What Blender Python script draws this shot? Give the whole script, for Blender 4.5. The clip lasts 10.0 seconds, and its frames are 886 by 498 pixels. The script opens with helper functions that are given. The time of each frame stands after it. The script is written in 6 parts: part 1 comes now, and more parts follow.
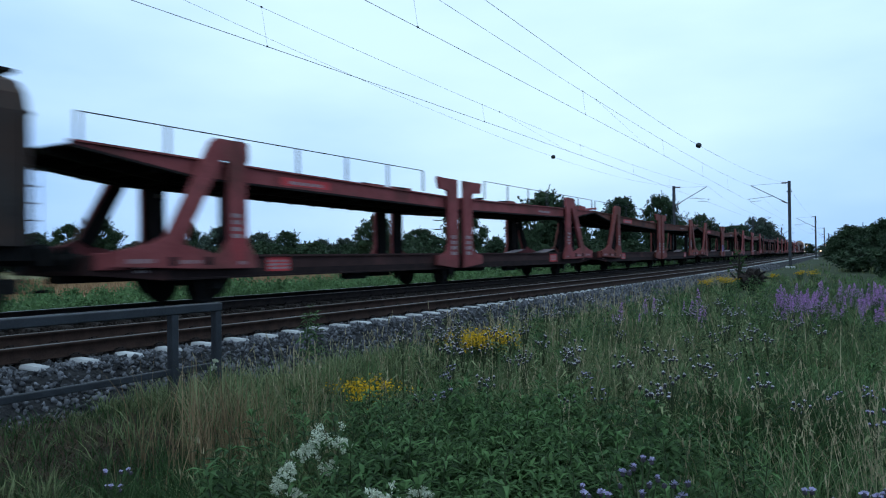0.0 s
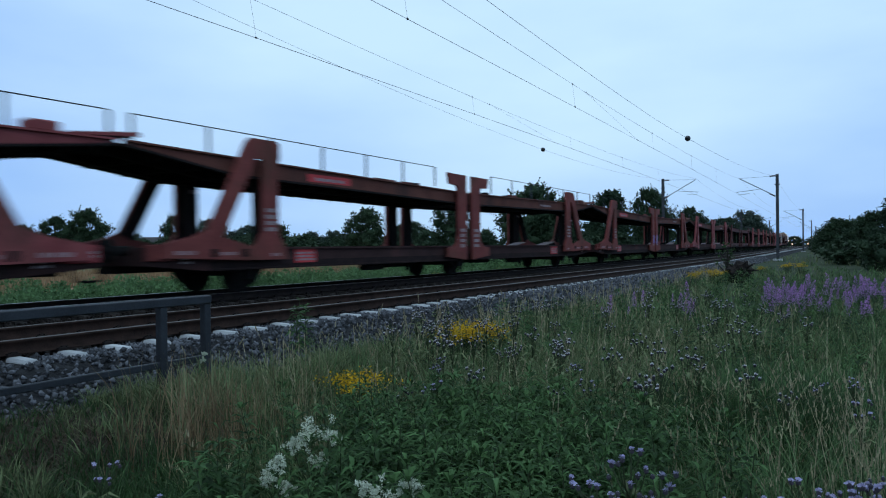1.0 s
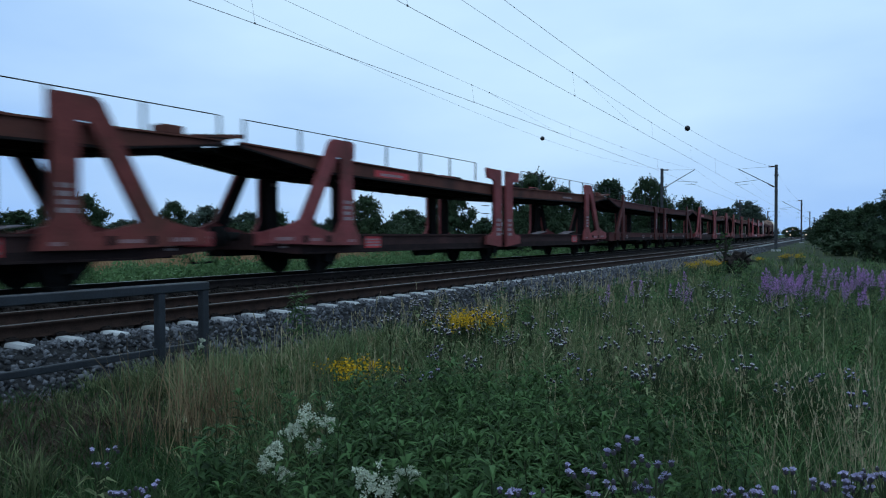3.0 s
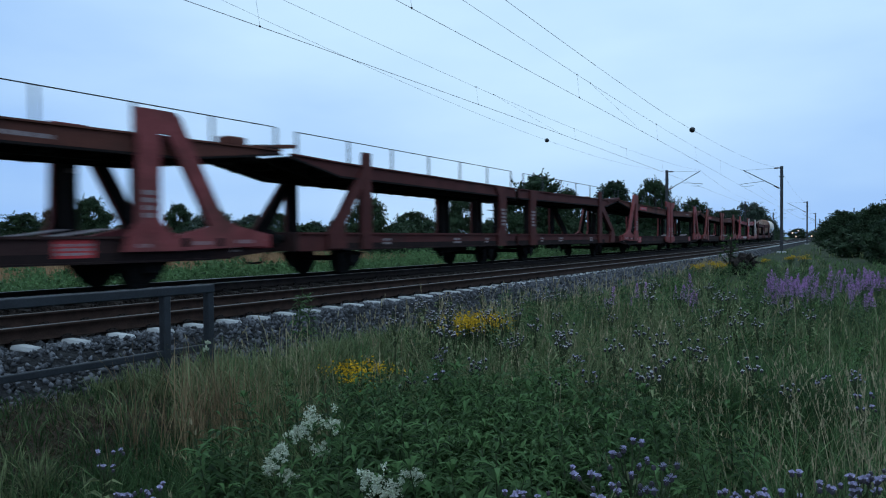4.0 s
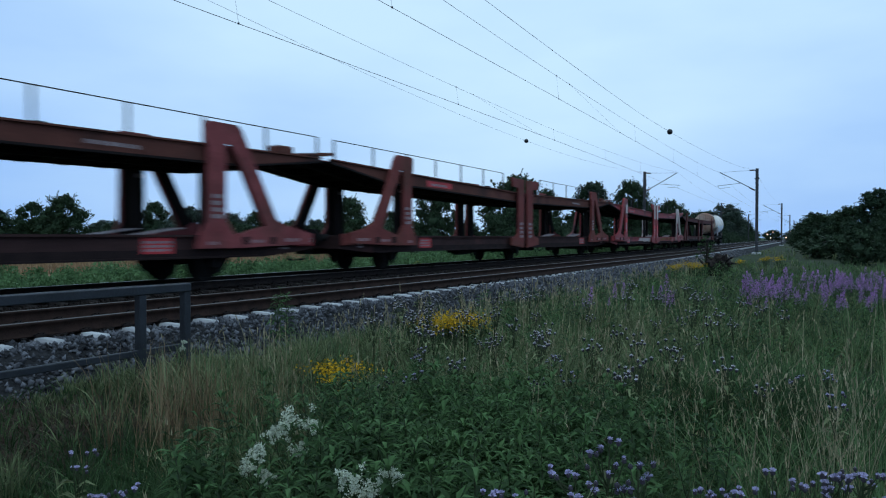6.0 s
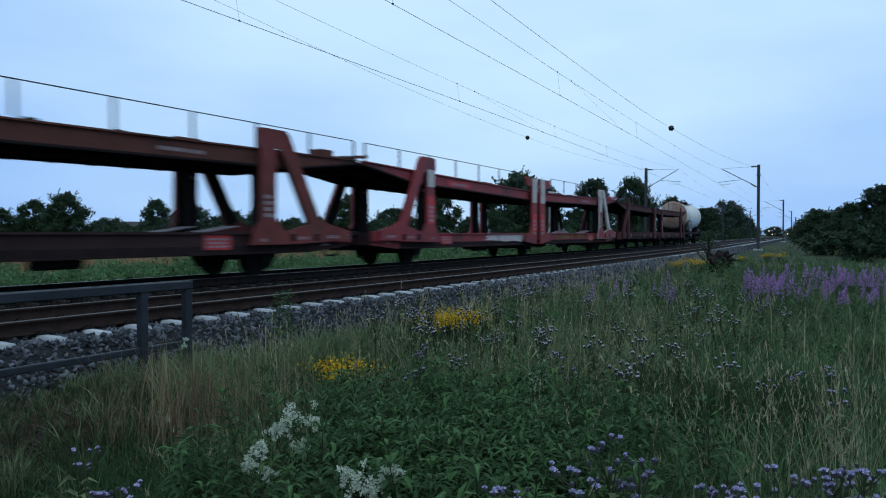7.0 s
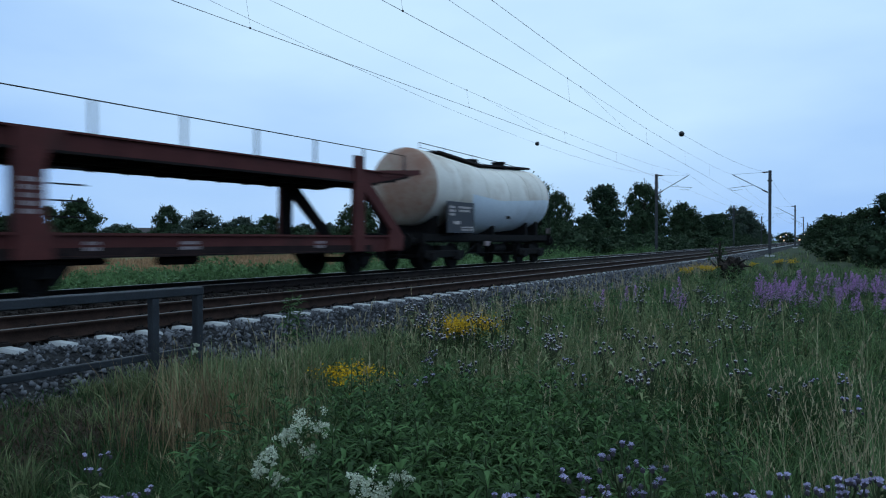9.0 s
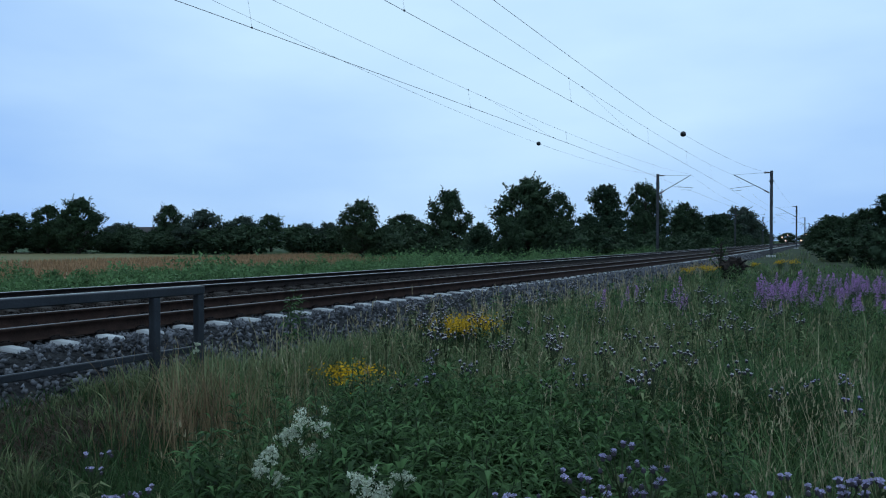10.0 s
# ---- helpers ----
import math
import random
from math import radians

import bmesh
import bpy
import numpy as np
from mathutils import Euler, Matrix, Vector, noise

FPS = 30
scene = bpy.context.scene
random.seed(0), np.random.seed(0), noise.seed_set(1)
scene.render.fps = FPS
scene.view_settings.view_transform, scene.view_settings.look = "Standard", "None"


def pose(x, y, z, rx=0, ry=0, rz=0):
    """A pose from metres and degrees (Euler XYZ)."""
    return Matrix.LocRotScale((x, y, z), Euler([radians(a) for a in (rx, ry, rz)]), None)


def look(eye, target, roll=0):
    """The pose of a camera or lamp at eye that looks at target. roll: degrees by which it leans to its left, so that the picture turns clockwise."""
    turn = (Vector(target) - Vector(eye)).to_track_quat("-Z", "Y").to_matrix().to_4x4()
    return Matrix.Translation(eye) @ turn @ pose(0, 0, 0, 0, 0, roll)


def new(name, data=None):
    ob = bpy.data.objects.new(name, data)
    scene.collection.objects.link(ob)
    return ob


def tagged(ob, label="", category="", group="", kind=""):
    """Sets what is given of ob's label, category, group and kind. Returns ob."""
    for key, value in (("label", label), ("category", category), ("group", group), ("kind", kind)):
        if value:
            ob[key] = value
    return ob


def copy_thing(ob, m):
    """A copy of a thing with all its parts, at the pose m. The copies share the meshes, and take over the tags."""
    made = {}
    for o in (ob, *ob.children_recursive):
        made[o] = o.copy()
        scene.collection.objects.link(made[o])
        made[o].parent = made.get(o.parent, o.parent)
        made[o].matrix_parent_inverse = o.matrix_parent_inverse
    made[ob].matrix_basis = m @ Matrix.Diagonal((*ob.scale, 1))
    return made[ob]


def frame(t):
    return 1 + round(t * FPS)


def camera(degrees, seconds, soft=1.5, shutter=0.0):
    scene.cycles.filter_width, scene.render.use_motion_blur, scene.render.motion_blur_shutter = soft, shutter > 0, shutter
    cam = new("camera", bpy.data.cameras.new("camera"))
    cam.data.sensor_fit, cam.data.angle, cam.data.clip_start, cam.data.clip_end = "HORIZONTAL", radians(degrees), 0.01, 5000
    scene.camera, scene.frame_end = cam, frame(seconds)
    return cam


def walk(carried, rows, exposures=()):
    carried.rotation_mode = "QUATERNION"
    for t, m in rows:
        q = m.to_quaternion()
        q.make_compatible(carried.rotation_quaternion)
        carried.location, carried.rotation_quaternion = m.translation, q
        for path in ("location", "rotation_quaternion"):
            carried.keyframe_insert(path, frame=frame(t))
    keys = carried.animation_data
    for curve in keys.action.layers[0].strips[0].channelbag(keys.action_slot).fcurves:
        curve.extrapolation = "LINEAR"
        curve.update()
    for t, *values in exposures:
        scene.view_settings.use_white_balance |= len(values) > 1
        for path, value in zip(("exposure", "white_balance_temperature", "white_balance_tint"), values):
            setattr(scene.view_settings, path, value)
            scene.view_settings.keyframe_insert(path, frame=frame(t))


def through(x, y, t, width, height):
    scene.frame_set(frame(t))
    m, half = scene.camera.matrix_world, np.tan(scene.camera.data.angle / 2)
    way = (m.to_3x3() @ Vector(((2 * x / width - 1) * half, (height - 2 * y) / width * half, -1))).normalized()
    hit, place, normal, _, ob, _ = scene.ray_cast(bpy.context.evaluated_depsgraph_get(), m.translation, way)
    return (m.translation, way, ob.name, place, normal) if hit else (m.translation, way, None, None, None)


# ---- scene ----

# ---------------------------------------------------------------- camera
CAMERA_Z = 1.02
cam = camera(62.8, 10.0, soft=1.1, shutter=0.32)


def held(yaw, tilt, roll):
    """The hand-held camera: degrees left of the track's line, upward tilt, roll."""
    return Matrix.Translation((0, 0, CAMERA_Z)) @ pose(0, 0, 0, 0, 0, yaw) @ pose(0, 0, 0, 90 + tilt) @ pose(0, 0, 0, 0, 0, roll)


walk(cam, [
    (0.0, held(32.094, 0.473, -0.622)),
    (0.5, held(31.914, -0.057, -0.054)),
    (1.0, held(31.302, -0.119, -0.609)),
    (1.5, held(30.755, -0.389, -0.486)),
    (2.0, held(30.566, -0.655, -0.414)),
    (2.5, held(30.57, -1.062, -0.535)),
    (3.0, held(31.179, -1.044, -0.193)),
    (3.2, held(31.536, -0.963, -0.291)),
    (4.3, held(31.542, -0.862, -0.291)),
    (4.5, held(31.478, -0.908, -0.805)),
    (5.0, held(31.368, -1.006, -0.452)),
    (5.5, held(30.341, -0.531, -0.91)),
    (6.0, held(29.905, -0.899, 0.008)),
    (6.2, held(29.828, -0.598, -0.114)),
    (7.3, held(30.06, -1.261, -0.086)),
    (7.5, held(30.298, -1.049, -0.264)),
    (8.0, held(30.429, -0.793, -0.066)),
    (8.5, held(30.661, -0.679, -0.008)),
    (9.0, held(30.775, -0.658, -0.11)),
    (9.5, held(30.835, -0.632, -0.354)),
    (10.0, held(30.866, -0.677, 0.0)),
], exposures=[(0.0, 0.27, 6600, 10), (0.5, 0.07, 6525, 10), (1.0, 0.02, 6500, 10), (2.0, 0.0, 6500, 10), (10.0, 0.0, 6500, 10)])

# ---------------------------------------------------------------- light: an overcast dusk sky
world = bpy.data.worlds.new("dusk_sky")
scene.world = world
world.use_nodes = True
wn, wl = world.node_tree.nodes, world.node_tree.links
wn.clear()
w_out = wn.new("ShaderNodeOutputWorld")
w_bg = wn.new("ShaderNodeBackground")
w_sky = wn.new("ShaderNodeTexSky")
w_sky.sky_type = "NISHITA"
w_sky.sun_disc = False
w_sky.sun_elevation = radians(4)
w_sky.sun_rotation = radians(200)
w_dim = wn.new("ShaderNodeVectorMath")
w_dim.operation = "SCALE"
w_dim.inputs["Scale"].default_value = 0.05
w_co = wn.new("ShaderNodeTexCoord")
w_map = wn.new("ShaderNodeMapping")
w_map.inputs["Scale"].default_value = (1.0, 1.0, 3.2)
w_map.inputs["Rotation"].default_value = (0.0, radians(14), radians(8))
w_map.inputs["Location"].default_value = (0.35, 0.1, 0.2)
w_noise = wn.new("ShaderNodeTexNoise")
w_noise.inputs["Scale"].default_value = 2.3
w_noise.inputs["Detail"].default_value = 5.0
w_noise.inputs["Roughness"].default_value = 0.45
w_glow = wn.new("ShaderNodeVectorMath")
w_glow.operation = "DOT_PRODUCT"
w_glow.inputs[1].default_value = (-0.42, 0.87, 0.27)
w_high = wn.new("ShaderNodeMapRange")
w_high.inputs["From Min"].default_value, w_high.inputs["From Max"].default_value = 0.80, 1.0
w_high.inputs["To Min"].default_value, w_high.inputs["To Max"].default_value = 0.05, 0.29
w_sum = wn.new("ShaderNodeMath")
w_sum.operation = "MULTIPLY_ADD"
w_sum.inputs[1].default_value = 0.62
w_ramp = wn.new("ShaderNodeValToRGB")
w_ramp.color_ramp.elements[0].position = 0.24
w_ramp.color_ramp.elements[0].color = (0.345, 0.60, 1.06, 1)
w_ramp.color_ramp.elements[1].position = 0.66
w_ramp.color_ramp.elements[1].color = (0.64, 0.91, 1.17, 1)
w_add = wn.new("ShaderNodeMix")
w_add.data_type = "RGBA"
w_add.inputs[0].default_value = 0.9
wl.new(w_co.outputs["Generated"], w_map.inputs["Vector"])
wl.new(w_map.outputs["Vector"], w_noise.inputs["Vector"])
wl.new(w_co.outputs["Generated"], w_glow.inputs[0])
wl.new(w_glow.outputs["Value"], w_high.inputs["Value"])
wl.new(w_noise.outputs["Fac"], w_sum.inputs[0])
wl.new(w_high.outputs[0], w_sum.inputs[2])
wl.new(w_sky.outputs["Color"], w_dim.inputs[0])
wl.new(w_dim.outputs["Vector"], w_add.inputs[6])
wl.new(w_ramp.outputs["Color"], w_add.inputs[7])
wl.new(w_add.outputs[2], w_bg.inputs["Color"])
w_split = wn.new("ShaderNodeSeparateXYZ")
w_zenith = wn.new("ShaderNodeMapRange")
w_zenith.inputs["From Min"].default_value, w_zenith.inputs["From Max"].default_value = 0.30, 0.85
w_zenith.inputs["To Min"].default_value, w_zenith.inputs["To Max"].default_value = 0.0, 0.30
w_low = wn.new("ShaderNodeMapRange")
w_low.inputs["From Min"].default_value, w_low.inputs["From Max"].default_value = 0.0, 0.22
w_low.inputs["To Min"].default_value, w_low.inputs["To Max"].default_value = -0.17, 0.02
w_lift = wn.new("ShaderNodeMath")
w_both = wn.new("ShaderNodeMath")
w_gain = wn.new("ShaderNodeMath")
w_gain.operation = "MULTIPLY_ADD"
w_gain.inputs[1].default_value, w_gain.inputs[2].default_value = 0.25, 1.0
wl.new(w_co.outputs["Generated"], w_split.inputs["Vector"])
wl.new(w_split.outputs["Z"], w_zenith.inputs["Value"])
wl.new(w_sum.outputs[0], w_both.inputs[0])
wl.new(w_split.outputs["Z"], w_low.inputs["Value"])
wl.new(w_zenith.outputs[0], w_lift.inputs[0])
wl.new(w_low.outputs[0], w_lift.inputs[1])
wl.new(w_lift.outputs[0], w_both.inputs[1])
wl.new(w_both.outputs[0], w_ramp.inputs["Fac"])
wl.new(w_zenith.outputs[0], w_gain.inputs[0])
wl.new(w_gain.outputs[0], w_bg.inputs["Strength"])
wl.new(w_bg.outputs["Background"], w_out.inputs["Surface"])

sun_data = bpy.data.lights.new("sun", "SUN")
sun_data.energy, sun_data.angle, sun_data.color = 0.12, radians(60), (1.0, 0.93, 0.86)
sun = new("sun", sun_data)
sun.matrix_world = look((0, 0, 60), (-30, 50, 0))

# ---------------------------------------------------------------- materials


def node_material(name, dark, light, scale=8.0, rough=0.8, metal=0.0, bump=0.3, fine=60.0, stain=None, stain_at=(0.55, 0.7), random_value=0.0, island=0.0, stretch=None, bump_dist=0.01):
    """Two scales of noise between two colours, an optional stain, bump, and variation from piece to piece."""
    m = bpy.data.materials.new(name)
    m.use_nodes = True
    n, l = m.node_tree.nodes, m.node_tree.links
    bsdf = n["Principled BSDF"]
    co = n.new("ShaderNodeTexCoord")
    mp = n.new("ShaderNodeMapping")
    if stretch:
        mp.inputs["Scale"].default_value = stretch
    l.new(co.outputs["Object"], mp.inputs["Vector"])
    big = n.new("ShaderNodeTexNoise")
    big.inputs["Scale"].default_value = scale
    big.inputs["Detail"].default_value = 6
    small = n.new("ShaderNodeTexNoise")
    small.inputs["Scale"].default_value = fine
    small.inputs["Detail"].default_value = 3
    l.new(mp.outputs["Vector"], big.inputs["Vector"])
    l.new(mp.outputs["Vector"], small.inputs["Vector"])
    mixn = n.new("ShaderNodeMath")
    mixn.operation = "MULTIPLY_ADD"
    mixn.inputs[1].default_value = 0.45
    l.new(small.outputs["Fac"], mixn.inputs[0])
    half = n.new("ShaderNodeMath")
    half.operation = "MULTIPLY"
    half.inputs[1].default_value = 0.6
    l.new(big.outputs["Fac"], half.inputs[0])
    l.new(half.outputs[0], mixn.inputs[2])
    ramp = n.new("ShaderNodeValToRGB")
    ramp.color_ramp.elements[0].position, ramp.color_ramp.elements[1].position = 0.36, 0.68
    ramp.color_ramp.elements[0].color, ramp.color_ramp.elements[1].color = (*dark, 1), (*light, 1)
    l.new(mixn.outputs[0], ramp.inputs["Fac"])
    colour = ramp.outputs["Color"]
    if stain:
        spots = n.new("ShaderNodeTexNoise")
        spots.inputs["Scale"].default_value = scale * 0.45
        spots.inputs["Detail"].default_value = 8
        spots.inputs["Roughness"].default_value = 0.65
        l.new(mp.outputs["Vector"], spots.inputs["Vector"])
        cut = n.new("ShaderNodeMapRange")
        cut.inputs["From Min"].default_value, cut.inputs["From Max"].default_value = stain_at
        l.new(spots.outputs["Fac"], cut.inputs["Value"])
        mx = n.new("ShaderNodeMix")
        mx.data_type = "RGBA"
        l.new(cut.outputs[0], mx.inputs[0])
        l.new(colour, mx.inputs[6])
        mx.inputs[7].default_value = (*stain, 1)
        colour = mx.outputs[2]
    if random_value or island:
        hsv = n.new("ShaderNodeHueSaturation")
        rng = n.new("ShaderNodeMapRange")
        amount = random_value or island
        rng.inputs["To Min"].default_value, rng.inputs["To Max"].default_value = 1 - amount, 1 + amount
        if random_value:
            src = n.new("ShaderNodeObjectInfo")
            l.new(src.outputs["Random"], rng.inputs["Value"])
        else:
            src = n.new("ShaderNodeNewGeometry")
            l.new(src.outputs["Random Per Island"], rng.inputs["Value"])
        l.new(rng.outputs[0], hsv.inputs["Value"])
        l.new(colour, hsv.inputs["Color"])
        colour = hsv.outputs["Color"]
    l.new(colour, bsdf.inputs["Base Color"])
    bsdf.inputs["Roughness"].default_value = rough
    bsdf.inputs["Metallic"].default_value = metal
    if rough > 0.68 and not metal:
        bsdf.inputs["Specular IOR Level"].default_value = 0.12
    if bump:
        b = n.new("ShaderNodeBump")
        b.inputs["Strength"].default_value = bump
        b.inputs["Distance"].default_value = bump_dist
        l.new(small.outputs["Fac"], b.inputs["Height"])
        l.new(b.outputs["Normal"], bsdf.inputs["Normal"])
    return m


def leaf_material(name, dark, light, amount=0.35, through=0.25):
    """Leaves and blades: colour varies from leaf to leaf, some light comes through."""
    m = node_material(name, dark, light, scale=0.8, fine=9, rough=0.62, bump=0, island=amount)
    n, l = m.node_tree.nodes, m.node_tree.links
    bsdf, out = n["Principled BSDF"], n["Material Output"]
    bsdf.inputs["Specular IOR Level"].default_value = 0.08
    tr = n.new("ShaderNodeBsdfTranslucent")
    l.new(bsdf.inputs["Base Color"].links[0].from_socket, tr.inputs["Color"])
    mx = n.new("ShaderNodeMixShader")
    mx.inputs["Fac"].default_value = through
    l.new(bsdf.outputs[0], mx.inputs[1])
    l.new(tr.outputs[0], mx.inputs[2])
    l.new(mx.outputs[0], out.inputs["Surface"])
    return m


M_SOIL = node_material("meadow_soil", (0.020, 0.030, 0.014), (0.045, 0.060, 0.026), scale=0.9, fine=14, bump=0.6, rough=0.95, stain=(0.06, 0.045, 0.03))
M_VERGE = node_material("verge_ground", (0.030, 0.052, 0.020), (0.055, 0.085, 0.034), scale=0.5, fine=9, bump=0.6, rough=0.95)
M_FIELD = node_material("ripe_grain", (0.21, 0.130, 0.070), (0.32, 0.21, 0.115), scale=0.12, fine=3.5, bump=0.8, rough=0.95, stretch=(1, 2.2, 1), bump_dist=0.2)
M_FARGRASS = node_material("far_meadow", (0.125, 0.112, 0.052), (0.18, 0.160, 0.075), scale=0.05, fine=2, bump=0.4, rough=0.95)
# near-black: the shade in the gaps between ballast stones, put into the colour
M_GAPSHADE = node_material("ballast_gap_shade", (0.006, 0.006, 0.007), (0.030, 0.030, 0.031), scale=9, fine=24, bump=1.0, rough=0.9, bump_dist=0.04)
M_STONE = node_material("ballast_stone", (0.034, 0.035, 0.039), (0.128, 0.129, 0.138), scale=4, fine=40, bump=0.3, rough=0.88, island=0.75)
M_BEDGRIME = node_material("rusty_ballast", (0.008, 0.006, 0.005), (0.028, 0.021, 0.018), scale=9, fine=24, bump=1.0, rough=0.95, bump_dist=0.04)
M_STONEGRIME = node_material("rusty_ballast_stone", (0.014, 0.011, 0.009), (0.042, 0.032, 0.027), scale=4, fine=40, bump=0.3, rough=0.9, island=0.5)
M_CONCRETE = node_material("sleeper_concrete", (0.36, 0.36, 0.36), (0.52, 0.52, 0.51), scale=5, fine=70, bump=0.25, rough=0.9, stain=(0.22, 0.19, 0.165), stain_at=(0.58, 0.75), random_value=0.15)
M_DARKSLEEPER = node_material("sleeper_concrete_dirty", (0.030, 0.025, 0.022), (0.070, 0.060, 0.053), scale=5, fine=70, bump=0.25, rough=0.9, random_value=0.15)
M_RUST = node_material("rail_rust", (0.017, 0.0105, 0.008), (0.044, 0.025, 0.019), scale=6, fine=60, bump=0.4, rough=0.9)
M_RUSTDARK = node_material("rail_rust_dark", (0.010, 0.008, 0.008), (0.028, 0.021, 0.018), scale=6, fine=60, bump=0.4, rough=0.9)
M_RAILBRIGHT = node_material("polished_rail_surface", (0.34, 0.33, 0.31), (0.46, 0.45, 0.43), scale=5, fine=60, bump=0.05, rough=0.36, metal=0.85, stretch=(1, 0.1, 1))
M_RAILHEAD = node_material("rail_running_surface", (0.085, 0.070, 0.060), (0.17, 0.150, 0.135), scale=5, fine=60, bump=0.08, rough=0.5, metal=0.75, stretch=(1, 0.1, 1))
M_STEEL = node_material("galvanised_dark_steel", (0.010, 0.012, 0.015), (0.026, 0.030, 0.036), scale=4, fine=50, bump=0.2, rough=0.55, metal=0.25)
M_MASTSTEEL = node_material("mast_steel", (0.030, 0.032, 0.036), (0.062, 0.066, 0.072), scale=3, fine=40, bump=0.2, rough=0.65, metal=0.3)
M_WIRE = node_material("wire_metal", (0.035, 0.035, 0.040), (0.06, 0.06, 0.065), scale=3, fine=30, bump=0, rough=0.6, metal=0.5)
M_RUBBER = node_material("black_plastic", (0.010, 0.010, 0.011), (0.020, 0.020, 0.021), scale=5, fine=40, bump=0.1, rough=0.55)
M_INSULATOR = node_material("brown_insulator", (0.05, 0.025, 0.018), (0.08, 0.04, 0.03), scale=5, fine=40, bump=0, rough=0.3)
M_BARK = node_material("bark", (0.020, 0.017, 0.013), (0.060, 0.050, 0.040), scale=3, fine=18, bump=0.9, rough=0.95, stretch=(1, 1, 0.25), bump_dist=0.03)
M_LEAF_OAK = leaf_material("oak_leaves", (0.021, 0.038, 0.020), (0.046, 0.074, 0.036), 0.2, 0.15)
M_LEAF_DARK = leaf_material("alder_leaves", (0.019, 0.036, 0.021), (0.042, 0.070, 0.038), 0.2, 0.15)
M_LEAF_WILLOW = leaf_material("willow_leaves", (0.038, 0.056, 0.042), (0.066, 0.090, 0.066), 0.2, 0.15)
M_LEAF_SHRUB = leaf_material("shrub_leaves", (0.026, 0.045, 0.026), (0.055, 0.085, 0.044), 0.3, 0.2)

# ---------------------------------------------------------------- geometry helpers


def finish(bm, name, material, smooth=False):
    me = bpy.data.meshes.new(name)
    bm.normal_update()
    bm.to_mesh(me)
    bm.free()
    for m in material if isinstance(material, (list, tuple)) else [material]:
        me.materials.append(m)
    if smooth:
        me.polygons.foreach_set("use_smooth", [True] * len(me.polygons))
    return me


def part(name, bm, material, parent, label="", at=None, smooth=False):
    """One mesh object under a thing or a part."""
    me = bm if isinstance(bm, bpy.types.Mesh) else finish(bm, name, material, smooth)
    ob = new(name, me)
    ob.parent = parent
    if at is not None:
        ob.matrix_basis = at
    if label:
        ob["label"] = label
    return ob


def box(bm, x0, x1, y0, y1, z0, z1, bevel=0.0):
    made = bmesh.ops.create_cube(bm, size=1)
    bmesh.ops.scale(bm, vec=(x1 - x0, y1 - y0, z1 - z0), verts=made["verts"])
    bmesh.ops.translate(bm, vec=((x0 + x1) / 2, (y0 + y1) / 2, (z0 + z1) / 2), verts=made["verts"])
    if bevel:
        edges = list({e for v in made["verts"] for e in v.link_edges})
        bmesh.ops.bevel(bm, geom=edges, offset=bevel, segments=1, affect="EDGES")
    return bm


def boxed(*spans, bevel=0.0):
    bm = bmesh.new()
    for s in spans:
        box(bm, *s, bevel=bevel)
    return bm


def prism(bm, outline, x0, x1):
    """A plate with an outline in y, z, extruded across x."""
    a = [bm.verts.new((x0, y, z)) for y, z in outline]
    b = [bm.verts.new((x1, y, z)) for y, z in outline]
    n = len(outline)
    bm.faces.new(a)
    bm.faces.new(b[::-1])
    for i in range(n):
        bm.faces.new((a[i], b[i], b[(i + 1) % n], a[(i + 1) % n]))
    bmesh.ops.recalc_face_normals(bm, faces=bm.faces)
    return bm


def tube(bm, points, radius, sides=6, ends=True):
    """A round bar through points; radius may be one number or one for each point."""
    points = [Vector(q) for q in points]
    radii = [float(r) for r in radius] if isinstance(radius, (list, tuple)) else [float(radius)] * len(points)
    rings = []
    for i, q in enumerate(points):
        d = (points[min(i + 1, len(points) - 1)] - points[max(i - 1, 0)]).normalized()
        a = d.cross(Vector((0, 0, 1)) if abs(d.z) < 0.9 else Vector((1, 0, 0))).normalized()
        b = d.cross(a)
        rings.append([bm.verts.new(q + radii[i] * (math.cos(2 * math.pi * k / sides) * a + math.sin(2 * math.pi * k / sides) * b)) for k in range(sides)])
    for r0, r1 in zip(rings, rings[1:]):
        for k in range(sides):
            bm.faces.new((r0[k], r0[(k + 1) % sides], r1[(k + 1) % sides], r1[k]))
    if ends:
        bm.faces.new(rings[0][::-1])
        bm.faces.new(rings[-1])
    return bm


def disc(bm, x0, x1, y, z, profile, sides=20):
    """A turned body round an axis along x: profile is (share of x0..x1, radius)."""
    rings = []
    for u, r in profile:
        x = x0 + (x1 - x0) * u
        rings.append([bm.verts.new((x, y + r * math.cos(2 * math.pi * k / sides), z + r * math.sin(2 * math.pi * k / sides))) for k in range(sides)])
    for r0, r1 in zip(rings, rings[1:]):
        for k in range(sides):
            bm.faces.new((r0[k], r0[(k + 1) % sides], r1[(k + 1) % sides], r1[k]))
    bm.faces.new(rings[0])
    bm.faces.new(rings[-1][::-1])
    bmesh.ops.recalc_face_normals(bm, faces=bm.faces)
    return bm


